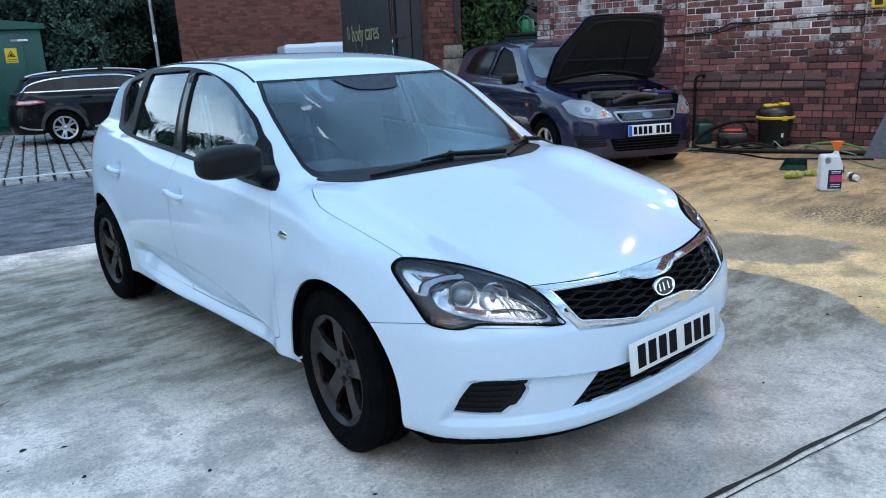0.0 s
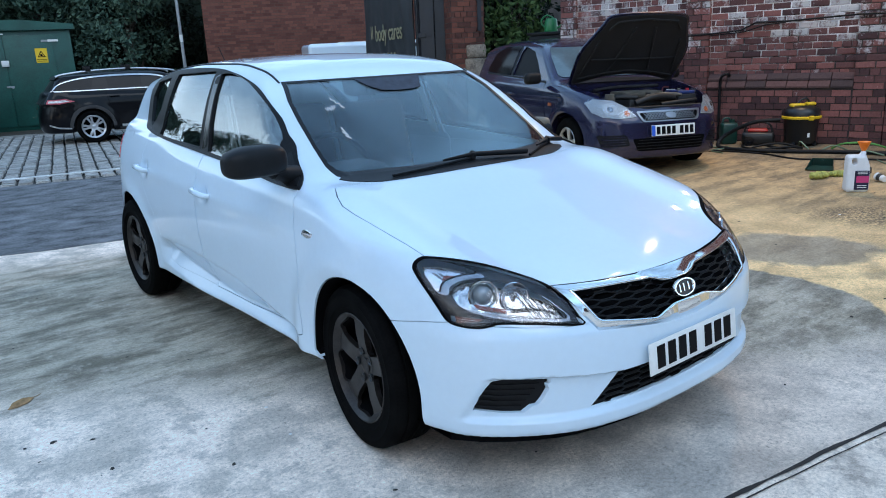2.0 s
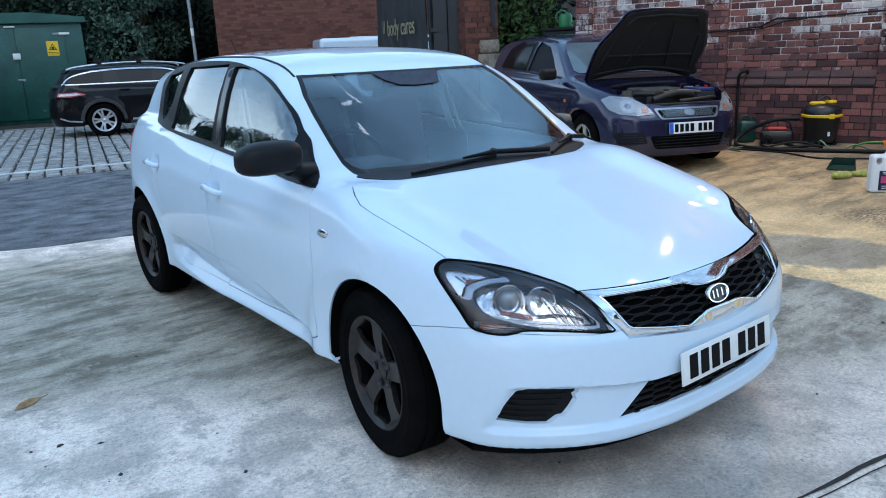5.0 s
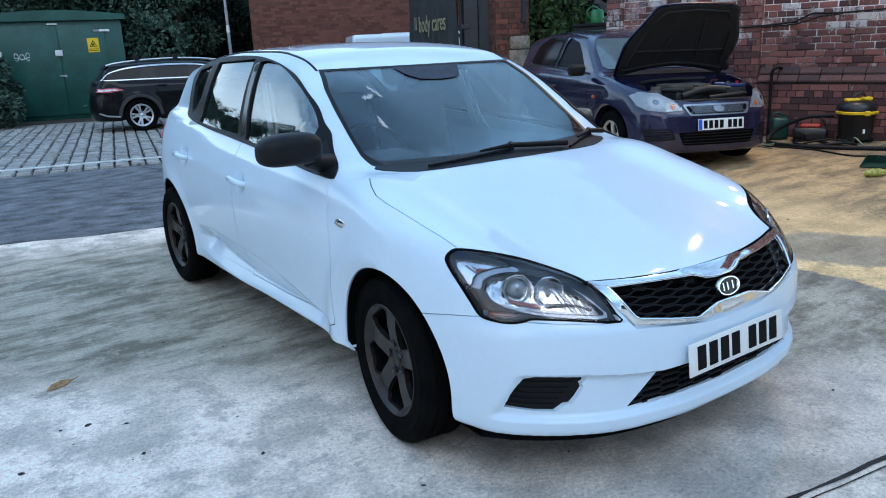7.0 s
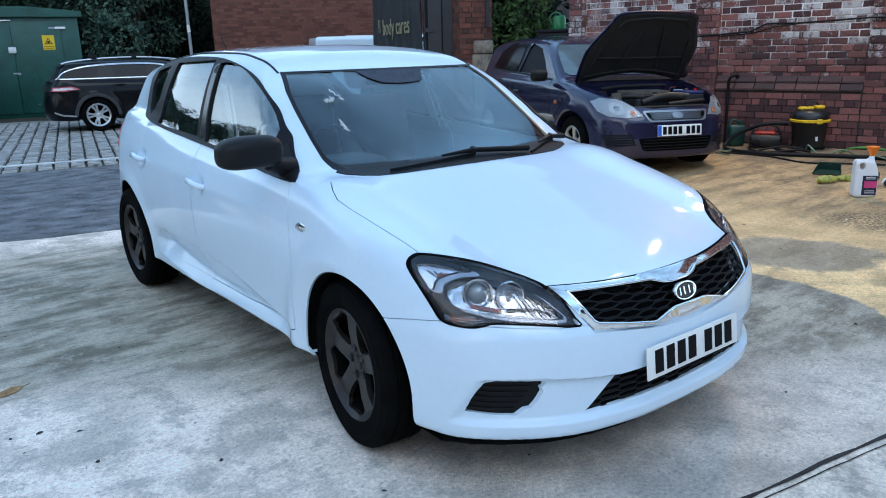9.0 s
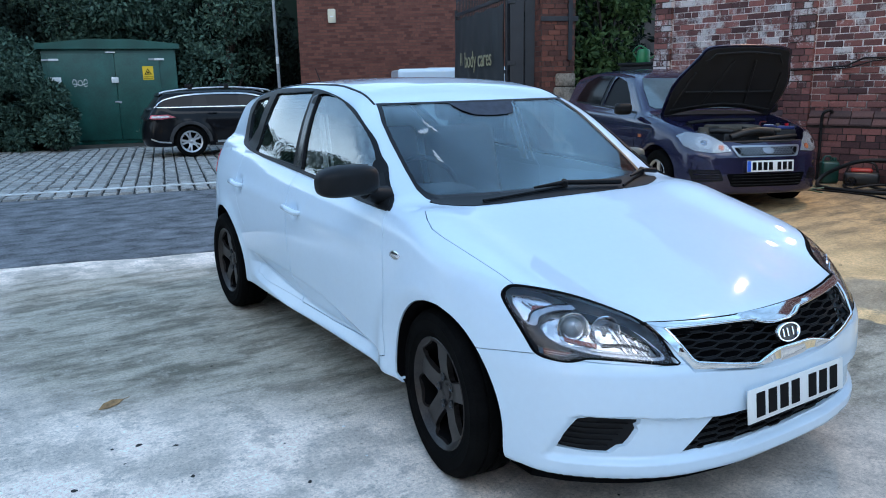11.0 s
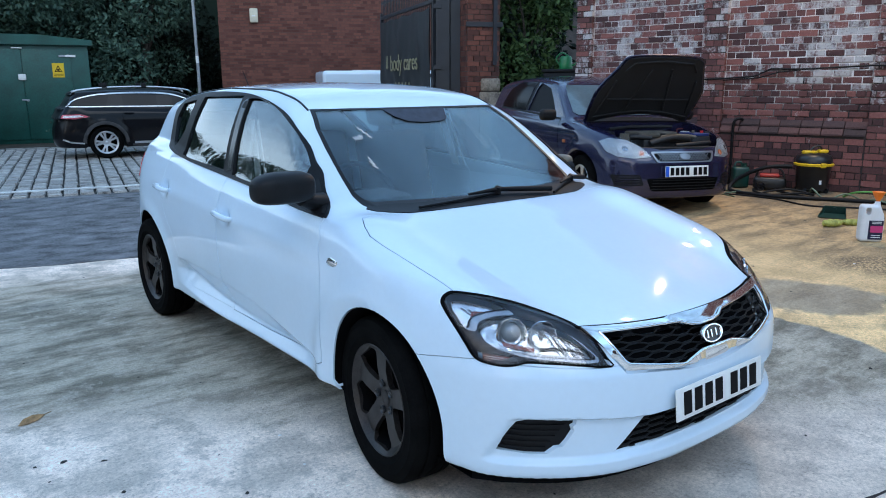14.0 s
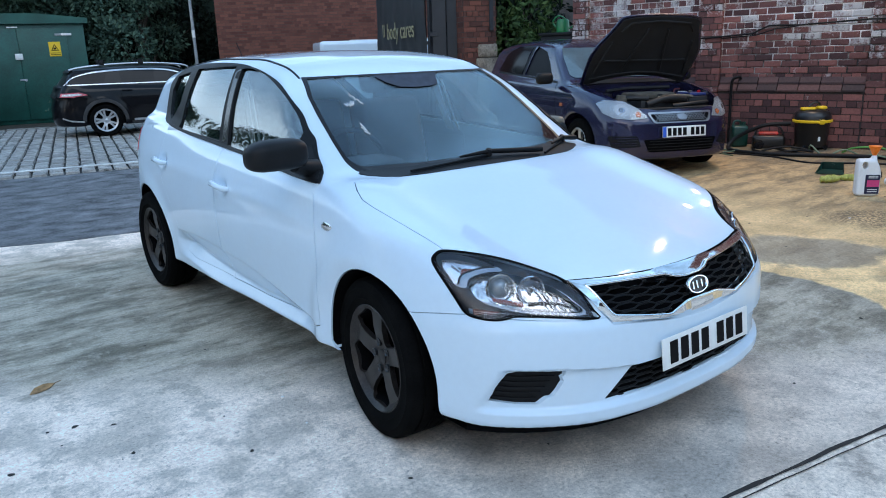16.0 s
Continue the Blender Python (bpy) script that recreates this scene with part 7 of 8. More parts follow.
def supermini(x, y, z):
    ax = np.abs(x)
    w = 0.838 + P_W(z) - 0.05 * step(-0.2, -0.8, y) - 0.10 * step(2.0, 3.2, y)
    for yc in (0.0, 2.487):
        d = np.hypot(y - yc, z - 0.30) - 0.375
        w = w + 0.018 * np.exp(-(d / 0.05) ** 2) * step(0.1, 0.3, z)
    low = smax(ax - w, z - P_T(y) + 0.03 * (ax / 0.8) ** 4, 0.08)
    low = smax(low, (P_F(ax) + P_FZ(z) - y) * 0.8, 0.05)
    low = smax(low, (y - P_R(ax) + 0.05 * step(0.6, 1.0, z)) * 0.8, 0.07)
    low = smax(low, 0.19 - z, 0.03)
    ws = 0.33 + (z - 0.96) * 1.55 + 0.08 * (ax / 0.66) ** 2
    top = smax((ax - P_G(z) + 0.06 * step(1.9, 3.1, y)) * 0.88, z - P_ROOF(y) + 0.03 * (ax / 0.55) ** 2, 0.09)
    top = smax(top, (ws - y) * 0.54, 0.05)
    top = smax(top, (y - 3.10 + (z - 1.0) * 0.32 + 0.1 * (ax / 0.6) ** 2) * 0.9, 0.08)
    top = smax(top, 0.8 - z, 0.02)
    return smin(low, top, 0.045)


FX, FY = 4.72, 3.04
mini = thing("hatchback", "dark purple small hatchback with its bonnet open", "car", pose(FX, FY, gz(FX, FY), 0, 0.8, -20))
MILKY_L = mat("milky_reflector", (0.42, 0.45, 0.47), 0.4, metal=0.3, var=0.15, scale=30, fine=120)
MILKY = mat("milky_lamp", (0.29, 0.32, 0.34), 0.35, metal=0.4, var=0.12, scale=18, fine=80)
DCHROME = mat("dull_chrome", (0.34, 0.34, 0.35), 0.3, metal=0.9, var=0.1)
SCREEN_G = mat("windscreen_glass", (0.07, 0.115, 0.14), 0.04, var=0.1, spec=1.0)
DARK_G = mat("dark_side_glass", (0.004, 0.0045, 0.006), 0.12, var=0.1, spec=0.08)
BAY = [(-0.62, -0.40), (-0.50, -0.60), (-0.25, -0.665), (0.25, -0.665), (0.50, -0.60), (0.62, -0.40), (0.66, 0.05), (0.62, 0.22), (-0.62, 0.22), (-0.66, 0.05)]
mf = supermini
me = skin("body", mf, (-0.95, -0.9, 0.05), (0.95, 3.3, 1.6), 0.04)
bl = [blade(BAY, "z", 0.48, 1.3)]
for s in (-1, 1):
    lo, hi = sorted((s * 0.55, s * 1.2))
    bl += [blade(arc_poly(0.0, 0.30, 0.345), "x", lo, hi), blade(arc_poly(2.487, 0.30, 0.345), "x", lo, hi)]
# open front window: the opening goes in behind the door
WIN_F = [(0.78, 1.0), (0.98, 1.17), (1.18, 1.30), (1.50, 1.365), (1.56, 1.30), (1.60, 1.02)]
WIN_R = [(1.68, 1.02), (1.66, 1.30), (1.62, 1.37), (2.1, 1.37), (2.42, 1.28), (2.55, 1.08), (2.5, 1.05)]
bl.append(blade(WIN_F, "x", -1.2, -0.55))
dress("body", cut(me, bl), mf, PURPLE, mini)
for s in (-1, 1):
    st = s * 1.2
    # near side: a recessed black sheet stands for the dark cabin in the open window
    sheet("front_door_window", mf, WIN_F, "x", st, DEEPBLK if s < 0 else DARK_G, mini, 0.006 if s > 0 else -0.02, 0.004, 0.06)
    sheet("rear_door_window", mf, WIN_R, "x", st, DARK_G, mini, 0.007, 0.006, 0.05, "dark side glass")
    strip("belt_trim", mf, [(0.62, 0.955), (1.6, 1.005), (2.55, 1.04)], "x", st, 0.02, PLASTIC, mini, 0.005, 0.01)
    strip("pillar_trim", mf, [(1.64, 1.02), (1.60, 1.36)], "x", st, 0.06, PLASTIC, mini, 0.002, 0.004)
    strip("door_seam", mf, [(0.50, 0.30), (0.50, 0.60), (0.60, 0.95)], "x", st, 0.008, GAPM, mini, 0.001, 0.003)
    strip("door_seam", mf, [(1.58, 0.30), (1.63, 0.60), (1.64, 1.0)], "x", st, 0.008, GAPM, mini, 0.001, 0.003)
    for yc in (0.0, 2.487):
        car_wheel(mini, pose(s * 0.73, yc, 0.295, 0, 90 * s, 0), 0.295, 0.19, 0.185, SILVER, rim_label="silver five-spoke alloy rim")
    b = bm_new()
    add_tube(b, [(s * 0.845, 1.38, 0.80), (s * 0.865, 1.46, 0.80), (s * 0.845, 1.54, 0.80)], 0.013, 8)
    part("door_handle", b, PURPLE, mini, smooth=50)
    blob("wing_mirror", rbox((s * 0.93, 0.62, 1.0), (0.10, 0.055, 0.065), 0.045), (s * 0.93 - 0.14, 0.53, 0.9), (s * 0.93 + 0.14, 0.71, 1.1), 0.025, PLASTIC, mini, "black wing mirror")
    mm = (lambda q: q) if s < 0 else flip_x
    HL = [(-0.76, 0.755), (-0.70, 0.79), (-0.56, 0.775), (-0.45, 0.70), (-0.385, 0.615), (-0.55, 0.60), (-0.68, 0.615), (-0.74, 0.66)]
    hl = sheet("headlamp", mf, mm(HL), "y", -1.1, MILKY, mini, 0.008, 0.014, 0.03, "clear headlamp with chrome reflector")
    disc = lambda cx, cz, r: mm([(cx + r * math.cos(k * math.pi / 9), cz + r * math.sin(k * math.pi / 9)) for k in range(18)])
    sheet("bulb_ring", mf, disc(-0.605, 0.690, 0.060), "y", -1.1, MILKY_L, hl, 0.014, 0.006, 0.05, "round chrome reflector")
    sheet("bulb", mf, disc(-0.605, 0.690, 0.024), "y", -1.1, HOUSING, hl, 0.018, 0.004, 0.05)
    sheet("indicator", mf, disc(-0.475, 0.648, 0.026), "y", -1.1, AMBER, hl, 0.016, 0.006, 0.05, "amber indicator")
    sheet("lens_cover", mf, mm(HL), "y", -1.1, LAMP_GLASS, hl, 0.026, 0.002, 0.05).visible_shadow = False
    rec = sheet("side_recess", mf, mm(round_poly([(-0.73, 0.43), (-0.50, 0.44), (-0.46, 0.33), (-0.70, 0.31)], 0.02)), "y", -1.1, DEEPBLK, mini, 0.003, 0.006, 0.03, "dark ribbed bumper recess")
    for k in range(4):
        strip("rib", mf, mm([(-0.70, 0.335 + 0.025 * k), (-0.50, 0.345 + 0.025 * k)]), "y", -1.1, 0.006, PURPLE, rec, 0.007, 0.004)
    b = bm_new()
    add_box(b, (s * 0.845 - 0.008, 0.34, 0.70), (s * 0.845 + 0.008, 0.39, 0.735), 0.004)
    part("side_repeater", b, AMBER, mini)
SCR = [(-0.62, 1.0), (-0.66, 1.03), (-0.60, 1.22), (-0.53, 1.335), (0.53, 1.335), (0.60, 1.22), (0.66, 1.03), (0.62, 1.0)]
sheet("windscreen", mf, SCR, "y", 0.25, SCREEN_G, mini, 0.007, 0.004, 0.08, "windscreen reflecting the pale sky", way=1.0)
gp = sheet("grille", mf, round_poly([(-0.36, 0.655), (0.36, 0.655), (0.31, 0.575), (-0.31, 0.575)], 0.03), "y", -1.1, GAPM, mini, 0.002, 0.006, 0.08, "chrome mesh grille")
for k in range(21):
    for sl in (-1, 1):
        x = -0.34 + 0.034 * k
        x2 = x + sl * 0.068
        if abs(x2) < 0.34 and abs(x) < 0.33:
            strip("bar", mf, [(x, 0.582), (x2, 0.648)], "y", -1.1, 0.0042, DCHROME, gp, 0.008, 0.006)
ring("grille_surround", mf, round_poly([(-0.385, 0.668), (0.385, 0.668), (0.33, 0.562), (-0.33, 0.562)], 0.03), [round_poly([(-0.36, 0.655), (0.36, 0.655), (0.31, 0.575), (-0.31, 0.575)], 0.03)], "y", -1.1, DCHROME, mini, 0.010, 0.012, "chrome grille surround", h=0.06)
sheet("badge", mf, [(0.062 * math.cos(a * 0.4), 0.615 + 0.03 * math.sin(a * 0.4)) for a in range(16)], "y", -1.1, DCHROME, mini, 0.018, 0.008, 0.05, "oval chrome badge")
lgm = sheet("lower_grille", mf, round_poly([(-0.44, 0.40), (0.44, 0.40), (0.38, 0.27), (-0.38, 0.27)], 0.03), "y", -1.1, GAPM, mini, 0.002, 0.006, 0.08, "black lower grille")
for k in range(4):
    strip("slat", mf, [(-0.40 + 0.01 * k, 0.29 + 0.03 * k), (0.40 - 0.01 * k, 0.29 + 0.03 * k)], "y", -1.1, 0.008, PLASTIC, lgm, 0.010, 0.008)
strip("bumper_crease", mf, [(-0.72, 0.52), (-0.3, 0.545), (0.3, 0.545), (0.72, 0.52)], "y", -1.1, 0.02, PURPLE, mini, 0.006, 0.01)
BLUE = mat("plate_blue", (0.02, 0.10, 0.55), 0.4, var=0.05)
number_plate("number_plate", mini, pose(0.0, -0.785, 0.475, -6, 0, 0), (4, 3), band=BLUE)
sheet("scuttle", mf, [(-0.64, 0.20), (0.64, 0.20), (0.62, 0.36), (-0.62, 0.36)], "z", 1.6, PLASTIC, mini, 0.002, 0.008, 0.1, way=-1.0)
# open bonnet: outline in its own plane, hinge along the base
UNDER = mat("bonnet_underside", (0.007, 0.007, 0.009), 0.85, var=0.25, scale=7, fine=60, bump=0.5)
bon_m = pose(0, 0.24, 0.915, -52, 0, 0)
outl = smooth_line([(-0.67, 0.0), (-0.685, -0.20), (-0.685, -0.40), (-0.655, -0.52), (-0.575, -0.68), (-0.525, -0.79), (-0.49, -0.87), (-0.41, -0.905), (-0.22, -0.925), (0.0, -0.93)], 4)
outl = [(p.x, p.y) for p in outl] + [(-p.x, p.y) for p in reversed(outl[:-1])] + [(0.50, -0.055), (0.25, -0.115), (0.0, -0.135), (-0.25, -0.115), (-0.50, -0.055)]
b = bm_new()
add_prism(b, outl, bon_m @ Matrix.Translation((0, 0, 0.012)), 0.014)
bmesh.ops.recalc_face_normals(b, faces=b.faces)
bonnet = part("bonnet", b, PURPLE, mini, "raised bonnet showing its dark underside", 40)
b = bm_new()
add_prism(b, [(x * 0.955, y * 0.965 - 0.01) for x, y in outl], bon_m, 0.012)
bmesh.ops.recalc_face_normals(b, faces=b.faces)
part("lining", b, UNDER, bonnet)
for pts in ([(-0.60, -0.10), (-0.25, -0.17), (0.0, -0.19), (0.25, -0.17), (0.60, -0.10)], [(-0.44, -0.73), (-0.36, -0.83), (0, -0.86), (0.36, -0.83), (0.44, -0.73)], [(-0.58, -0.16), (-0.50, -0.60)], [(0.58, -0.16), (0.50, -0.60)], [(-0.25, -0.20), (-0.12, -0.76)], [(0.25, -0.20), (0.12, -0.76)], [(-0.52, -0.35), (0.52, -0.35)]):
    b = bm_new()
    add_tube(b, [bon_m @ Vector((x, y, -0.006)) for x, y in pts], 0.013, 6)
    part("rib", b, UNDER, bonnet, smooth=50)
# engine bay
ENG = mat("engine_black", (0.007, 0.007, 0.008), 0.6, var=0.3, scale=9, fine=60)
ENGM = mat("engine_metal", (0.12, 0.115, 0.10), 0.5, metal=0.5, var=0.3, scale=12, fine=60)
DUST = mat("dusty_cover", (0.085, 0.075, 0.06), 0.8, var=0.3, scale=8, fine=50)
eng = thing("engine", "dusty car engine in the open bay", "engine", mini.matrix_world.copy())
b = bm_new()
add_box(b, (-0.30, -0.42, 0.48), (0.30, 0.10, 0.78), 0.03)
part("block", b, ENG, eng, smooth=40)
b = bm_new()
add_box(b, (-0.26, -0.25, 0.78), (0.24, 0.06, 0.845), 0.025)
part("cover", b, DUST, eng, "dusty brown engine cover", 40)
b = bm_new()
add_box(b, (0.33, -0.38, 0.50), (0.56, -0.10, 0.80), 0.012)
bat = part("battery", b, ENG, eng, smooth=40)
b = bm_new()
add_box(b, (0.34, -0.37, 0.80), (0.55, -0.11, 0.835), 0.01)
part("battery_lid", b, mat("battery_blue", (0.012, 0.03, 0.14), 0.5, var=0.2), bat)
for x in (0.39, 0.50):
    b = bm_new()
    add_cyl(b, (x, -0.30, 0.83), (x, -0.30, 0.86), 0.018, seg=12)
    part("terminal", b, ENGM if x < 0.45 else REDLENS, bat)
for k, (pts, r, mt) in enumerate((([(-0.28, -0.50, 0.74), (-0.05, -0.52, 0.80), (0.2, -0.48, 0.78)], 0.035, ENG), ([(-0.5, -0.2, 0.76), (-0.38, -0.34, 0.80), (-0.2, -0.40, 0.79)], 0.03, ENG), ([(0.25, -0.2, 0.80), (0.36, -0.05, 0.86), (0.5, 0.05, 0.86)], 0.008, mat("red_lead", (0.10, 0.012, 0.012), 0.6, var=0.2)), ([(-0.1, -0.42, 0.80), (0.1, -0.46, 0.82), (0.32, -0.44, 0.80)], 0.018, ENGM), ([(-0.45, 0.05, 0.86), (-0.1, 0.12, 0.88), (0.4, 0.12, 0.88)], 0.02, ENG), ([(0.0, -0.55, 0.72), (0.3, -0.55, 0.74), (0.5, -0.45, 0.74)], 0.022, ENG))):
    b = bm_new()
    add_tube(b, smooth_line(pts, 5), r, 8)
    part("hose", b, mt, eng, smooth=60)
for x, y, r, mt in ((-0.48, -0.32, 0.05, YELLOWP), (-0.46, 0.02, 0.055, ENG), (-0.02, -0.34, 0.028, ENG), (0.50, 0.0, 0.05, WHITEP)):
    b = bm_new()
    add_cyl(b, (x, y, 0.62), (x, y, 0.80), r * 1.2, seg=16)
    add_cyl(b, (x, y, 0.80), (x, y, 0.835), r, seg=16)
    part("reservoir", b, mt if mt is not YELLOWP else DUST, eng, smooth=40)
b = bm_new()
add_box(b, (-0.48, -0.60, 0.66), (0.48, -0.55, 0.71), 0.01)
part("slam_panel", b, ENG, eng)

# ---- the black estate by the setts ----
E_W = sp([0.08, 0.2, 0.35, 0.6, 0.8, 0.95, 1.1], [-0.08, -0.03, 0.0, 0.0, -0.005, -0.03, -0.10])
E_T = sp([-0.95, -0.7, 0.0, 0.45, 1.5, 2.6, 3.8], [0.70, 0.80, 0.93, 0.99, 1.03, 1.07, 1.10])
E_F = sp([0, 0.4, 0.7, 0.85, 0.95], [-0.97, -0.92, -0.72, -0.4, 0.1])
E_R = sp([0, 0.4, 0.7, 0.85, 0.95], [3.86, 3.82, 3.66, 3.42, 2.9])
E_G = sp([0.95, 1.05, 1.25, 1.42, 1.52], [0.85, 0.82, 0.74, 0.66, 0.58])
E_ROOF = sp([0.6, 1.1, 1.5, 2.2, 3.0, 3.7], [1.26, 1.41, 1.47, 1.49, 1.465, 1.41])


def estate(x, y, z):
    ax = np.abs(x)
    w = 0.915 + E_W(z) - 0.06 * step(3.0, 3.9, y)
    for yc in (0.0, 2.817):
        d = np.hypot(y - yc, z - 0.34) - 0.44
        w = w + 0.022 * np.exp(-(d / 0.07) ** 2) * step(0.1, 0.3, z)
    low = smax(ax - w, z - E_T(y), 0.09)
    low = smax(low, (E_F(ax) - y + 0.35 * step(0.6, 1.0, z)) * 0.8, 0.08)
    low = smax(low, (y - E_R(ax) + 0.10 * step(0.55, 1.0, z) + 0.05 * step(0.4, 0.2, z)) * 0.8, 0.06)
    low = smax(low, 0.24 - z, 0.04)
    top = smax((ax - E_G(z)) * 0.88, z - E_ROOF(y) + 0.03 * (ax / 0.6) ** 2, 0.1)
    top = smax(top, (0.45 + (z - 1.0) * 1.75 - y) * 0.5, 0.06)
    top = smax(top, (y - 3.72 + (z - 1.05) * 0.75 + 0.12 * (ax / 0.7) ** 2) * 0.8, 0.08)
    top = smax(top, 0.85 - z, 0.02)
    return smin(low, top, 0.04)


ef = estate
est = thing("estate_car", "glossy black estate car with silver roof rails", "car", pose(4.36, 14.03, 0.035, 0, 0, 79) @ Matrix.Scale(0.92, 4))
me = skin("body", ef, (-1.1, -1.1, 0.1), (1.1, 4.0, 1.6), 0.05)
bl = []
for s in (-1, 1):
    lo, hi = sorted((s * 0.6, s * 1.3))
    bl += [blade(arc_poly(0.0, 0.34, 0.395), "x", lo, hi), blade(arc_poly(2.817, 0.34, 0.395), "x", lo, hi)]
dress("body", cut(me, bl), ef, BLACKP, est)
TINT = mat("tinted_glass", (0.006, 0.007, 0.009), 0.06, var=0.1, spec=0.14)
CLAD = mat("grey_cladding", (0.028, 0.028, 0.03), 0.6, var=0.15)
for s in (-1, 1):
    st = s * 1.3
    EW = smooth_line([(0.75, 1.085), (1.1, 1.27), (1.5, 1.385), (2.2, 1.41), (2.9, 1.375), (3.35, 1.27), (3.50, 1.14), (3.45, 1.10), (2.4, 1.095), (1.4, 1.09)], 3, True)
    EWo = [(p.x, p.y) for p in EW]
    c = Vector((2.2, 1.24))
    EWi = [tuple(c + Vector(((p.x - c.x) * 0.975, (p.y - c.y) * 0.84))) for p in EW]
    ring("window_trim", ef, EWo, [EWi], "x", st, SILVER, est, 0.008, 0.012, "silver window trim", h=0.1)
    for ya, yb in ((0.85, 1.50), (1.56, 2.52), (2.60, 3.46)):
        q = [p for p in EWi if ya < p[0] < yb]
        q = sorted([p for p in q if p[1] > 1.2]) + sorted([p for p in q if p[1] <= 1.2], reverse=True)
        if len(q) > 3:
            sheet("side_window", ef, q, "x", st, TINT, est, 0.004, 0.004, 0.12)
    strip("sill_trim", ef, [(0.6, 0.335), (2.25, 0.335)], "x", st, 0.045, SILVER, est, 0.006, 0.012)
    strip("lower_cladding", ef, [(0.5, 0.285), (2.3, 0.285)], "x", st, 0.05, CLAD, est, 0.006, 0.01)
    strip("bumper_trim", ef, [(3.25, 0.335), (3.5, 0.36), (3.66, 0.42)], "x", st, 0.03, SILVER, est, 0.006, 0.012)
    strip("door_seam", ef, [(2.48, 1.06), (2.42, 0.75), (2.25, 0.55)], "x", st, 0.010, GAPM, est, 0.001, 0.003)
    strip("door_seam", ef, [(1.53, 1.06), (1.50, 0.7), (1.46, 0.35)], "x", st, 0.010, GAPM, est, 0.001, 0.003)
    strip("door_line", ef, [(0.6, 0.62), (2.2, 0.63)], "x", st, 0.012, BLACKP, est, 0.006, 0.01)
    tl = sheet("tail_lamp", ef, [(3.10, 0.895), (3.27, 0.955), (3.62, 0.945), (3.66, 0.87), (3.4, 0.855)], "x", st, mat("tail_lens", (0.55, 0.10, 0.13), 0.12, var=0.2), est, 0.006, 0.012, 0.08, "red and clear tail lamp")
    sheet("clear_band", ef, [(3.20, 0.90), (3.30, 0.935), (3.60, 0.925), (3.62, 0.885), (3.42, 0.88)], "x", st, mat("clear_lens", (0.85, 0.70, 0.72), 0.15, var=0.2, scale=14), tl, 0.010, 0.006, 0.08, "clear lens band")
    for y0 in (1.28, 2.22):
        b = bm_new()
        add_tube(b, [(s * 0.905, y0, 0.965), (s * 0.93, y0 + 0.1, 0.967), (s * 0.905, y0 + 0.2, 0.967)], 0.014, 8)
        part("door_handle", b, BLACKP, est, smooth=50)
    for yc in (0.0, 2.817):
        car_wheel(est, pose(s * 0.80, yc, 0.345, 0, 90 * s, 0) @ pose(0, 0, 0, 0, 0, 20), 0.345, 0.245, 0.225, SILVER, 5, True, "silver twin five-spoke alloy rim")
        arch = [(yc + 0.43 * math.cos(a), 0.34 + 0.43 * math.sin(a)) for a in [math.pi * k / 16 for k in range(17)]]
        strip("arch_cladding", ef, arch, "x", st, 0.07, CLAD, est, 0.004, 0.012, "dark grey wheel arch cladding")
    b = bm_new()
    add_tube(b, smooth_line([(s * 0.60, 0.95, 1.40), (s * 0.62, 1.1, 1.465), (s * 0.62, 1.8, 1.525), (s * 0.62, 2.6, 1.515), (s * 0.61, 3.2, 1.46), (s * 0.60, 3.4, 1.41)], 4), 0.018, 8)
    part("roof_rail", b, SILVER, est, "silver roof rail", 60)
    for y0 in (1.95, 2.75):
        b = bm_new()
        add_box(b, (s * 0.62 - 0.04, y0 - 0.05, 1.50), (s * 0.62 + 0.04, y0 + 0.05, 1.60), 0.012)
        foot = part("rack_foot", b, PLASTIC, est, "black roof bar foot", 40)
        b = bm_new()
        add_box(b, (s * 0.62 - 0.03, y0 - 0.10, 1.60), (s * 0.62 + 0.03, y0 + 0.06, 1.612), 0.004)
        part("clamp", b, PLASTIC, foot)
sheet("rear_spoiler", ef, [(-0.6, 1.34), (0.6, 1.34), (0.58, 1.40), (-0.58, 1.40)], "y", 4.4, BLACKP, est, 0.03, 0.03, 0.1)

# ---- clutter by the wall ----
YELB = mat("yellow_plastic", (0.72, 0.46, 0.015), 0.4, var=0.06)
BLKB = mat("black_tub_plastic", (0.012, 0.012, 0.013), 0.38, var=0.1)


def at_ground(x, y, rz=0):
    return pose(x, y, gz(x, y), 0, 0, rz)


vac = thing("wet_vacuum", "black and yellow wet and dry vacuum cleaner", "vacuum cleaner", at_ground(6.84, 2.15, -35))
b = bm_new()
add_lathe(b, [(0.001, 0.03), (0.165, 0.03), (0.175, 0.06), (0.20, 0.33), (0.205, 0.335)], Matrix(), 32)
part("tub", b, BLKB, vac, smooth=40)
b = bm_new()
add_lathe(b, [(0.205, 0.325), (0.222, 0.33), (0.224, 0.352), (0.205, 0.36)], Matrix(), 32)
part("rim_band", b, YELB, vac, "yellow rim band", 40)
b = bm_new()
add_lathe(b, [(0.205, 0.355), (0.205, 0.40), (0.185, 0.445), (0.13, 0.475), (0.001, 0.48)], Matrix(), 32)
part("motor_head", b, BLKB, vac, smooth=45)
b = bm_new()
add_box(b, (-0.15, -0.045, 0.465), (0.02, 0.045, 0.505), 0.018)
add_box(b, (0.04, -0.05, 0.475), (0.15, 0.05, 0.515), 0.018)
part("top_cover", b, YELB, vac, "yellow top cover", 45)
b = bm_new()
add_tube(b, smooth_line([(-0.06, 0, 0.49), (-0.02, 0, 0.545), (0.05, 0, 0.555), (0.09, 0, 0.50)], 4), 0.013, 8)
part("handle", b, BLKB, vac, smooth=60)
b = bm_new()
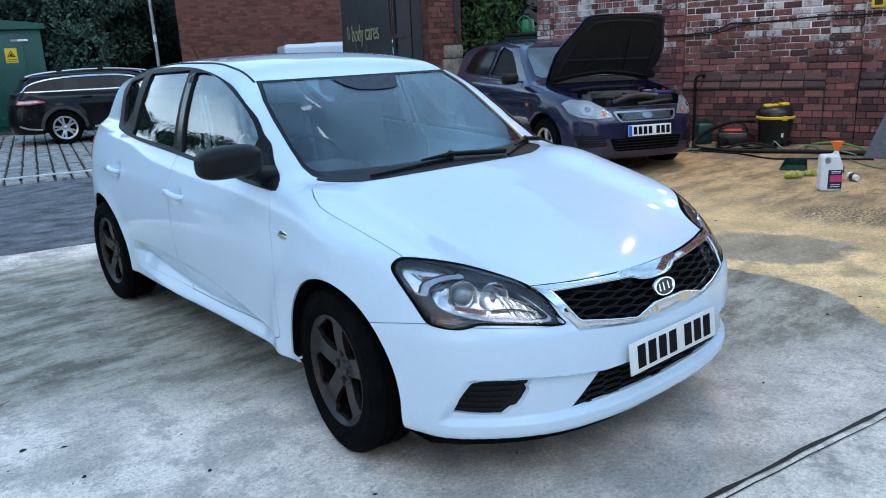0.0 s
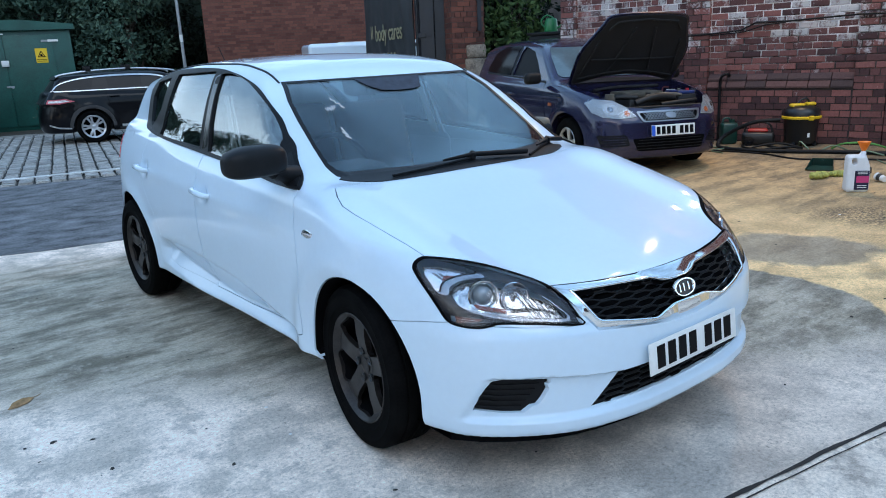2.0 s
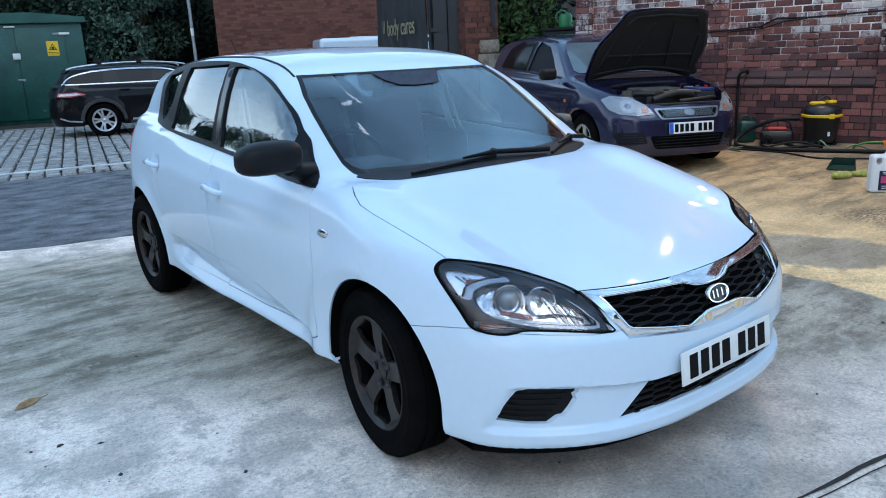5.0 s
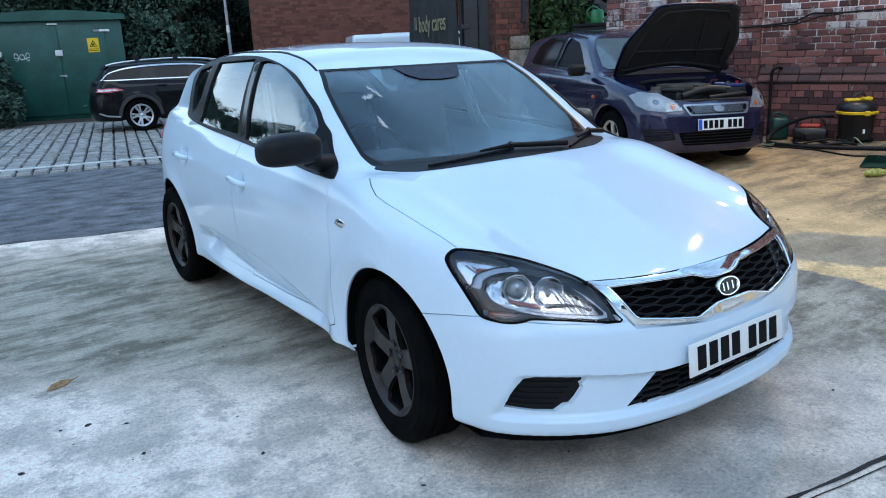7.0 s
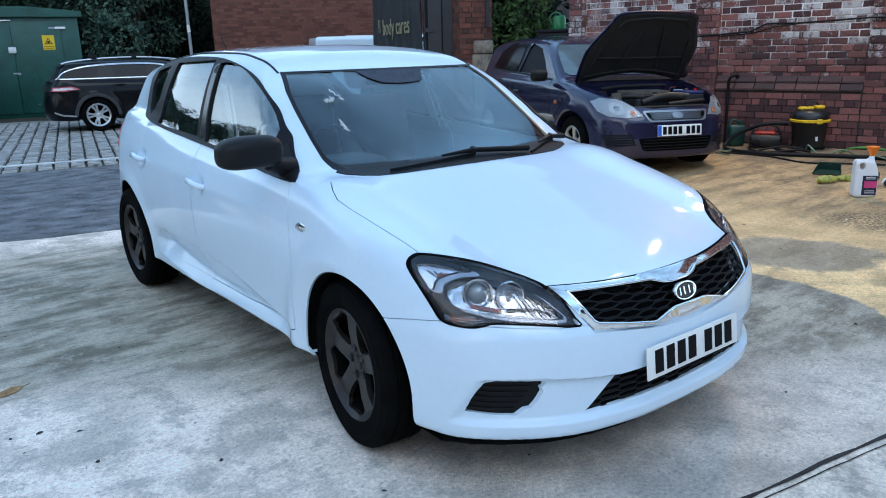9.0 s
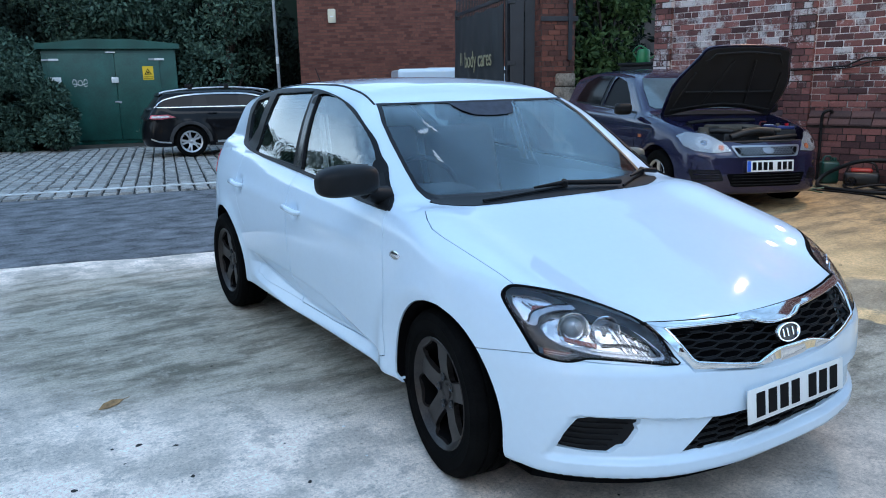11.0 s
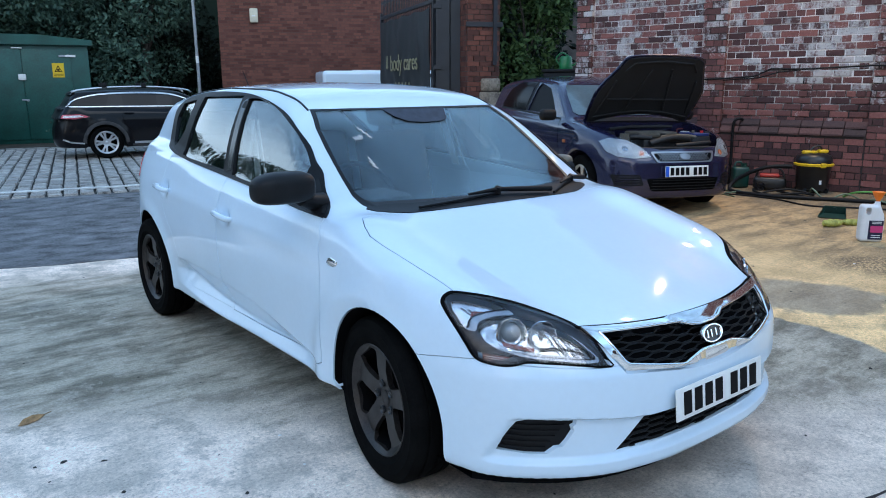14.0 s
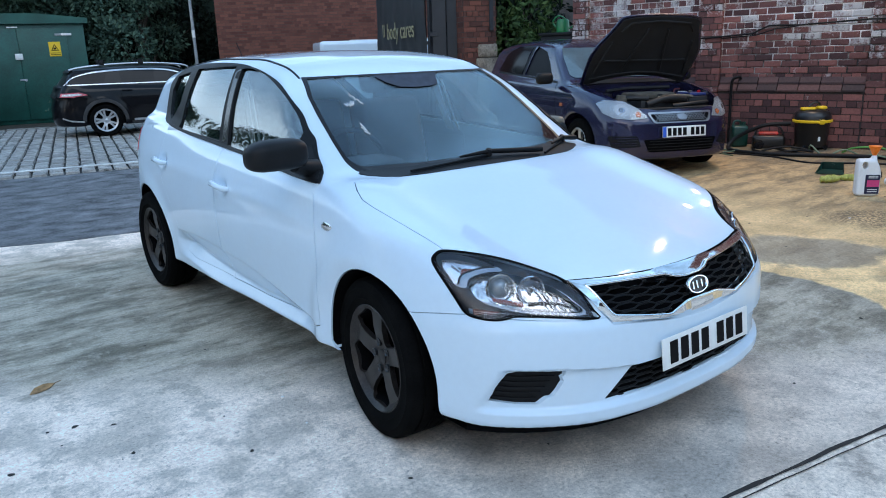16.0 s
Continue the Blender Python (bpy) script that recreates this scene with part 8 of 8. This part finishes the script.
add_box(b, (-0.03, -0.232, 0.315), (0.03, -0.205, 0.37), 0.008)
part("latch", b, YELB, vac)
b = bm_new()
add_box(b, (-0.014, -0.195, 0.10), (0.014, -0.175, 0.25), 0.002, pose(0, 0, 0, -4, 0, 0))
part("label_bar", b, WHITEP, vac)
for a in range(4):
    b = bm_new()
    c, s_ = math.cos(a * math.pi / 2 + 0.7), math.sin(a * math.pi / 2 + 0.7)
    add_cyl(b, (0.17 * c - 0.015 * s_, 0.17 * s_ + 0.015 * c, 0.03), (0.17 * c + 0.015 * s_, 0.17 * s_ - 0.015 * c, 0.03), 0.03, seg=14)
    part("castor", b, PLASTIC, vac, smooth=40)


def ground_tube(name, pts, r, material, label, cat, seg=8, lift=None):
    b = bm_new()
    P = smooth_line([(x, y, gz(x, y) + r + h) for x, y, h in pts], 6)
    add_tube(b, P, r, seg)
    return solid(name, b, material, label, cat, smooth=60)


ground_tube("vacuum_hose", [(6.62, 2.30, 0.30), (6.45, 2.55, 0.28), (6.35, 2.85, 0.12), (6.22, 2.85, 0.0), (6.10, 2.45, 0.0), (6.25, 1.95, 0.0), (6.4, 1.6, 0.0), (6.52, 1.2, 0.0), (6.55, 0.75, 0.0), (6.75, 0.35, 0.0)], 0.024, PLASTIC, "black ribbed vacuum hose on the ground", "hose", 10)
ground_tube("hose", [(6.72, 2.6, 0.0), (6.45, 2.2, 0.0), (6.35, 1.75, 0.0), (6.5, 1.45, 0.0), (6.7, 1.0, 0.0), (6.8, 0.6, 0.0)], 0.016, PLASTIC, "black rubber hose along the wall", "hose")
ground_tube("hose", [(5.75, 2.95, 0.0), (6.0, 2.75, 0.0), (6.05, 2.2, 0.0), (5.9, 1.7, 0.0), (6.1, 1.3, 0.0), (6.3, 0.8, 0.0)], 0.010, PLASTIC, "thin black cable across the yard", "cable")
ground_tube("hose", [(6.62, 2.75, 0.0), (6.38, 2.62, 0.0), (6.28, 2.35, 0.0), (6.42, 2.08, 0.03), (6.60, 2.0, 0.0), (6.50, 2.25, 0.05), (6.30, 2.48, 0.0), (6.18, 2.15, 0.0), (6.35, 1.8, 0.0)], 0.013, PLASTIC, "black hose coiled in front of the vacuum cleaner", "hose")
LIME = mat("lime_cable", (0.10, 0.30, 0.06), 0.5, var=0.1)
GREYC = mat("grey_green_cable", (0.14, 0.20, 0.13), 0.6, var=0.1)
ground_tube("extension_lead", [(6.62, 2.05, 0.0), (6.45, 1.95, 0.10), (6.38, 1.75, 0.0), (6.5, 1.6, 0.07), (6.62, 1.45, 0.0), (6.45, 1.25, 0.05), (6.5, 1.05, 0.0)], 0.009, GREYC, "pale green extension lead in loose loops", "cable", 6)
ground_tube("extension_lead", [(6.7, 1.7, 0.0), (6.55, 1.5, 0.09), (6.6, 1.25, 0.10), (6.72, 1.05, 0.02), (6.6, 0.95, 0.0)], 0.012, LIME, "bright lime green lead in a loop", "cable", 6)
ground_tube("cable", [(6.15, 3.05, 0.0), (6.05, 2.85, 0.0), (6.2, 2.7, 0.02), (6.3, 2.9, 0.0), (6.05, 2.95, 0.0), (5.9, 2.6, 0.0)], 0.008, GREYC, "thin grey cable coiled on the ground", "cable", 6)
ground_tube("cable", [(6.2, 1.0, 0.0), (6.0, 0.8, 0.0), (5.85, 0.55, 0.0), (5.95, 0.2, 0.0)], 0.007, GREYC, "thin grey lead across the yard", "cable", 6)

jc = thing("jerrycan", "dark green plastic jerrycan by the wall", "jerrycan", at_ground(6.60, 2.96, -40))
DGREEN = mat("dark_green_plastic", (0.005, 0.040, 0.030), 0.4, var=0.12)
b = bm_new()
add_box(b, (-0.10, -0.075, 0.0), (0.10, 0.075, 0.27), 0.03)
part("body", b, DGREEN, jc, smooth=50)
b = bm_new()
add_cyl(b, (0.05, 0, 0.26), (0.05, 0, 0.31), 0.028, seg=14)
part("cap", b, DGREEN, jc, smooth=40)
b = bm_new()
add_tube(b, smooth_line([(-0.08, 0, 0.26), (-0.06, 0, 0.32), (0.0, 0, 0.32), (0.02, 0, 0.27)], 4), 0.014, 8)
part("handle", b, DGREEN, jc, smooth=60)

pw = thing("pressure_washer", "black and red pressure washer lying by the wall", "pressure washer", at_ground(6.70, 2.60, -60))
b = bm_new()
add_box(b, (-0.20, -0.11, 0.0), (0.18, 0.11, 0.16), 0.04)
part("body", b, BLKB, pw, smooth=50)
b = bm_new()
add_box(b, (-0.13, -0.07, 0.15), (0.10, 0.06, 0.20), 0.022)
part("cover", b, mat("red_plastic", (0.42, 0.03, 0.02), 0.4, var=0.08), pw, "red cover", 50)
b = bm_new()
add_tube(b, smooth_line([(-0.18, 0, 0.12), (-0.12, 0, 0.26), (0.1, 0, 0.26), (0.16, 0, 0.12)], 5), 0.014, 8)
part("handle", b, BLKB, pw, smooth=60)
for y in (-0.12, 0.12):
    b = bm_new()
    add_cyl(b, (-0.12, y - 0.02, 0.05), (-0.12, y + 0.02, 0.05), 0.06, seg=18)
    part("wheel", b, GLOSSBLK, pw, smooth=40)

bt = thing("screenwash_bottle", "white plastic bottle with an orange funnel on top", "bottle", at_ground(4.66, 0.56, -48) @ Matrix.Diagonal((0.95, 0.95, 1.16, 1)))
WPL = mat("milky_plastic", (0.72, 0.73, 0.75), 0.35, var=0.03)


def bottle_field(x, y, z):
    w = 0.098 - 0.045 * step(0.20, 0.30, z)
    f = rbox((0, 0, 0.14), (0.10, 0.062, 0.14), 0.028)(x, y, z)
    f = smax(f, (x + z * 0.55 - 0.205), 0.02)
    hole = np.hypot((x + 0.045) / 0.9, (z - 0.235) / 1.0) - 0.026
    f = smax(f, -np.maximum(hole, np.abs(y) - 0.2), 0.008)
    return smin(f, np.maximum(np.hypot(x - 0.042, y) - 0.022, np.abs(z - 0.27) - 0.035), 0.03)


blob("body", bottle_field, (-0.13, -0.09, -0.02), (0.13, 0.09, 0.33), 0.010, WPL, bt, "")
b = bm_new()
add_box(b, (-0.035, -0.066, 0.02), (0.088, -0.061, 0.165), 0.002)
lab = part("label", b, mat("label_navy", (0.012, 0.016, 0.05), 0.4, var=0.1), bt, "dark blue label with a pink panel")
b = bm_new()
add_box(b, (-0.02, -0.0685, 0.075), (0.085, -0.0665, 0.125), 0)
part("pink_panel", b, mat("label_pink", (0.55, 0.05, 0.18), 0.4, var=0.1), lab)
for z in (0.14, 0.152, 0.035, 0.05):
    b = bm_new()
    add_box(b, (-0.01, -0.0685, z), (0.07, -0.0665, z + 0.005), 0)
    part("text_bar", b, WHITEP, lab)
b = bm_new()
add_lathe(b, [(0.012, 0.295), (0.014, 0.31), (0.055, 0.375), (0.057, 0.375), (0.016, 0.305), (0.012, 0.295)], pose(0.042, 0, 0), 24)
part("funnel", b, mat("orange_plastic", (0.75, 0.17, 0.01), 0.4, var=0.05), bt, "orange funnel", 60)

dp = thing("dustpan", "dark green plastic dustpan on the ground", "dustpan", at_ground(5.55, 1.28, 20))
b = bm_new()
lipx = [-0.17, -0.10, 0.0, 0.08, 0.13]
for dz in (0.0, 0.006):
    rows_p = []
    for x_ in lipx:
        f_ = (x_ + 0.17) / 0.30
        hw, hs = 0.13 - 0.03 * f_, 0.004 + 0.075 * f_
        rows_p.append([b.verts.new((x_, yy, zz + dz)) for yy, zz in ((-hw, hs), (-hw * 0.97, 0.002), (0.0, 0.001), (hw * 0.97, 0.002), (hw, hs))])
    for u, v in zip(rows_p, rows_p[1:]):
        for j in range(4):
            b.faces.new((u[j], v[j], v[j + 1], u[j + 1]))
    b.faces.new(rows_p[-1])
bmesh.ops.recalc_face_normals(b, faces=b.faces)
part("pan", b, DGREEN, dp)
b = bm_new()
add_tube(b, [(0.12, 0, 0.055), (0.20, 0, 0.06), (0.29, 0, 0.05)], 0.016, 8)
part("handle", b, DGREEN, dp, smooth=60)

gv = thing("rubber_gloves", "crumpled yellow-green rubber gloves on the ground", "gloves", at_ground(5.12, 1.0, -32))
GLV = mat("yellow_rubber", (0.36, 0.36, 0.08), 0.6, var=0.2, scale=20, fine=120, bump=0.4)
for k, (x, rz, sc) in enumerate(((-0.10, 10, 1.0), (0.12, -16, 0.9))):
    def glove_field(gx, gy, gzz):
        f = np.sqrt((gx / 0.11) ** 2 + (gy / 0.05) ** 2 + ((gzz - 0.032) / 0.036) ** 2) - 1
        return f * 0.04 + 0.006 * np.sin(gx * 90 + k) * np.sin(gy * 110 + 2 * k) + 0.004 * np.sin(gx * 170)
    o = blob("glove", glove_field, (-0.14, -0.08, -0.02), (0.14, 0.08, 0.09), 0.012, GLV, gv)
    o.matrix_basis = pose(x, 0.02 * k, 0, 0, 0, rz) @ Matrix.Scale(sc, 4)

cup = thing("paper_cup", "crushed white paper cup lying on its side", "cup", at_ground(5.12, 0.50, 60))
b = bm_new()
add_lathe(b, [(0.001, 0.0), (0.026, 0.0), (0.036, 0.10), (0.038, 0.102), (0.034, 0.10), (0.024, 0.005)], pose(0, 0, 0.036, 0, 84, 0), 20)
part("shell", b, WHITEP, cup, smooth=40)
b = bm_new()
add_lathe(b, [(0.030, 0.035), (0.034, 0.075)], pose(0, 0, 0.036, 0, 84, 0) @ Matrix.Scale(1.03, 4), 20)
part("print_band", b, CLAD, cup, smooth=40)

jp = thing("cable_reel", "small black coiled lead by the bottle", "cable", at_ground(5.45, 0.83, 0))
b = bm_new()
for k in range(3):
    add_tube(b, [(0.09 * math.cos(a / 10 * 2 * math.pi) * (1 - 0.08 * k), 0.06 * math.sin(a / 10 * 2 * math.pi), 0.02 + 0.018 * k) for a in range(11)], 0.014, 6)
part("coil", b, PLASTIC, jp, smooth=60)

bd = thing("foam_board", "grey textured board leaning on the wall", "board", at_ground(6.44, 0.95, -79))
b = bm_new()
add_prism(b, [(0, 0), (1.3, 0), (1.3, 0.76), (0.24, 0.76)], pose(0, -0.05, 0, -14, 0, 0) @ Matrix(((1, 0, 0, 0), (0, 0, -1, 0.012), (0, 1, 0, 0), (0, 0, 0, 1))), 0.024)
bmesh.ops.recalc_face_normals(b, faces=b.faces)
part("panel", b, mat("grey_foam", (0.10, 0.105, 0.12), 0.8, var=0.15, scale=30, fine=160, bump=0.6), bd, smooth=40)
wk = thing("work_lamp", "yellow and black work lamp hung on the wall", "work lamp", wall_m @ pose(1.08, -0.12, 1.70) @ Matrix.Scale(0.8, 4))
b = bm_new()
add_box(b, (-0.09, -0.05, -0.11), (0.09, 0.04, 0.10), 0.02)
part("case", b, YELB, wk, smooth=40)
b = bm_new()
add_box(b, (-0.05, -0.062, -0.07), (0.05, -0.048, 0.04), 0.006)
part("lens", b, BLKB, wk)
b = bm_new()
add_tube(b, smooth_line([(-0.07, 0, 0.09), (-0.05, 0, 0.16), (0.05, 0, 0.16), (0.07, 0, 0.09)], 4), 0.01, 6)
add_tube(b, [(0.0, 0.0, 0.16), (0.0, 0.10, 0.18)], 0.006, 6)
part("hanger", b, BLKB, wk, smooth=60)

# ---- small litter on the concrete ----
LEAFB = mat("dead_leaf", (0.30, 0.17, 0.07), 0.8, var=0.25, scale=30, fine=160)
lf = thing("fallen_leaf", "dry curled brown leaf on the concrete", "leaf", at_ground(-1.81, 1.37, 25) @ Matrix.Scale(0.8, 4))
b = bm_new()
L = [(-0.08, 0, 0.004), (-0.03, 0.03, 0.016), (0.03, 0.028, 0.02), (0.09, 0.006, 0.006), (0.02, -0.03, 0.006), (-0.04, -0.026, 0.004)]
cv = b.verts.new((0.0, 0.0, 0.012))
lv = [b.verts.new(p) for p in L]
for i in range(6):
    b.faces.new((cv, lv[i], lv[(i + 1) % 6]))
geo = bmesh.ops.extrude_face_region(b, geom=b.faces[:])
bmesh.ops.translate(b, vec=(0, 0, -0.002), verts=[g for g in geo["geom"] if isinstance(g, bmesh.types.BMVert)])
bmesh.ops.recalc_face_normals(b, faces=b.faces)
part("blade", b, LEAFB, lf)
b = bm_new()
add_tube(b, [(0.08, 0.005, 0.006), (0.13, 0.012, 0.004)], 0.0018, 5)
part("stalk", b, LEAFB, lf)
ground_ring = thing("rubber_ring", "small black rubber ring on the concrete", "ring", at_ground(-2.304, 1.618) @ Matrix.Scale(0.8, 4))
b = bm_new()
add_tube(b, [(0.028 * math.cos(a / 14 * 2 * math.pi), 0.028 * math.sin(a / 14 * 2 * math.pi), 0.005) for a in range(15)], 0.005, 6, cap=False)
part("band", b, RUBBER, ground_ring, smooth=60)
CHIP = mat("dark_chip", (0.03, 0.027, 0.022), 0.9, var=0.3)
rc = random.Random(31)
for x, y, s in [(-1.779, 0.873, 0.013), (-1.651, 0.785, 0.010), (-2.049, 0.631, 0.013), (-1.654, 0.492, 0.010), (-1.0, 0.55, 0.008), (-1.3, 0.2, 0.010), (-0.95, -0.35, 0.008)] + [(rc.uniform(-3.2, 0.8), rc.uniform(-1.0, 4.2), rc.uniform(0.003, 0.008)) for _ in range(60)] + [(rc.uniform(1.4, 5.5), rc.uniform(-1.0, 2.2), rc.uniform(0.004, 0.012)) for _ in range(40)]:
    b = bm_new()
    ret = bmesh.ops.create_icosphere(b, subdivisions=1, radius=s)
    for v in b.verts:
        v.co = Vector((v.co.x * rc.uniform(0.8, 1.6), v.co.y * rc.uniform(0.6, 1.2), max(v.co.z * rc.uniform(0.15, 0.4), -0.001) + 0.001))
    solid("grit_chip", b, CHIP if rc.random() < 0.8 else WHITEP, "small dark chip of grit on the concrete", "grit", at_ground(x, y, rc.uniform(0, 180)), group="grit chips")
# edging stone with weeds at the lane's edge
es = thing("edging_stone", "rounded pale edging stone among weeds", "stone", at_ground(-2.85, 5.55, 10))


def stone_field(x, y, z):
    return rbox((0, 0, 0.12), (0.20, 0.16, 0.16), 0.07)(x, y, z) + 0.012 * np.sin(x * 13 + 1) * np.sin(y * 17) + 0.006 * np.sin(z * 40 + x * 20)


blob("block", stone_field, (-0.3, -0.25, -0.1), (0.3, 0.25, 0.36), 0.03, STONE, es)
wd = thing("weeds", "yellow-green weeds and grass round the stone", "weeds", kind="stuff")
leaves("blades", [((-2.72, 5.42, 0.04), 0.16), ((-2.62, 5.6, 0.05), 0.13), ((-2.85, 5.3, 0.04), 0.13), ((-3.1, 5.35, 0.06), 0.2)], 900, 0.10, leaf_mat("weed_leaf", (0.06, 0.09, 0.02), (0.28, 0.27, 0.07)), wd, 5, -0.5)

# ---- setts: courses that run across the strip ----
rs = random.Random(3)
SM = []
for k in range(6):
    b = bm_new()
    add_box(b, (-0.5, -0.5, 0), (0.5, 0.5, 1.0))
    for v in b.verts:
        if v.co.z > 0.5:
            v.co.x *= rs.uniform(0.84, 0.95)
            v.co.y *= rs.uniform(0.84, 0.95)
            v.co.z += rs.uniform(-0.12, 0.12)
    bmesh.ops.bevel(b, geom=[e for e in b.edges if all(v.co.z > 0.5 for v in e.verts)], offset=0.06, segments=1, affect="EDGES")
    me = bpy.data.meshes.new("sett")
    b.to_mesh(me)
    b.free()
    me.materials.append(SETT)
    SM.append(me)
sett_road = bpy.data.objects["sett_bed"]
near, rest = [], []
cw, cl_ = 0.205, 0.15
m_set = pose(0, 8.78, 0, 0, 0, -11.9)
for i in range(int(13 / cw)):
    x = -5.2 + i * cw
    y = rs.uniform(-0.06, 0.0) if i % 2 else 0.0
    while y < 8.55:
        ln = cl_ * rs.uniform(0.75, 1.3)
        (near if (-2.4 < x < 0.0 and y < 2.2) else rest).append((x + rs.uniform(-0.008, 0.008), y + ln / 2, cw - 0.028, ln - 0.008, 0.035 + rs.uniform(-0.006, 0.006)))
        y += ln
for k, (x, y, w, ln, h) in enumerate(near[:300]):
    o = new("sett", SM[k % 6])
    o.matrix_world = m_set @ pose(x, y, 0.0, 0, 0, rs.uniform(-2, 2)) @ Matrix.Diagonal((w, ln, h, 1))
    o.parent = sett_road
V, F = [], []
for x, y, w, ln, h in near[300:] + rest:
    n0 = len(V)
    a, c = w / 2, ln / 2
    t = 0.88
    for sx, sy, sz, sc in ((-1, -1, 0, 1), (1, -1, 0, 1), (1, 1, 0, 1), (-1, 1, 0, 1), (-1, -1, h, t), (1, -1, h, t), (1, 1, h, t), (-1, 1, h, t)):
        p = m_set @ Vector((x + sx * a * sc, y + sy * c * sc, sz))
        V.append(tuple(p))
    F += [(n0 + 4, n0 + 5, n0 + 6, n0 + 7)] + [(n0 + i, n0 + (i + 1) % 4, n0 + 4 + (i + 1) % 4, n0 + 4 + i) for i in range(4)]
me = bpy.data.meshes.new("sett_courses")
me.from_pydata(V, [], F)
SETT_I = mat("granite_sett_joined", (0.30, 0.29, 0.27), 0.75, var=0.38, scale=5, fine=60, bump=0.5)
me.materials.append(SETT_I)
o = new("sett_courses", me)
o.parent = sett_road
tagged(o, kind="stuff")
# painted line over the setts
b = bm_new()
L, R_ = [], []
for k in range(141):
    x = -5.2 + 0.09 * k
    w = 0.068 + 0.012 * noise.noise((x * 4, 1, 0))
    y = 0.50 + 0.02 * noise.noise((x * 2.2, 0, 3))
    L.append(b.verts.new(m_set @ Vector((x, y - w, 0.0425 + 0.002 * noise.noise((x * 9, 2, 2))))))
    R_.append(b.verts.new(m_set @ Vector((x, y + w, 0.0425 + 0.002 * noise.noise((x * 8, 5, 2))))))
for k in range(140):
    b.faces.new((L[k], L[k + 1], R_[k + 1], R_[k]))
geo = bmesh.ops.extrude_face_region(b, geom=b.faces[:])
bmesh.ops.translate(b, vec=(0, 0, -0.012), verts=[g for g in geo["geom"] if isinstance(g, bmesh.types.BMVert)])
bmesh.ops.recalc_face_normals(b, faces=b.faces)
tagged(link_mesh("white_line", b, LINEW), "worn white painted line across the setts", "road marking", kind="structure")
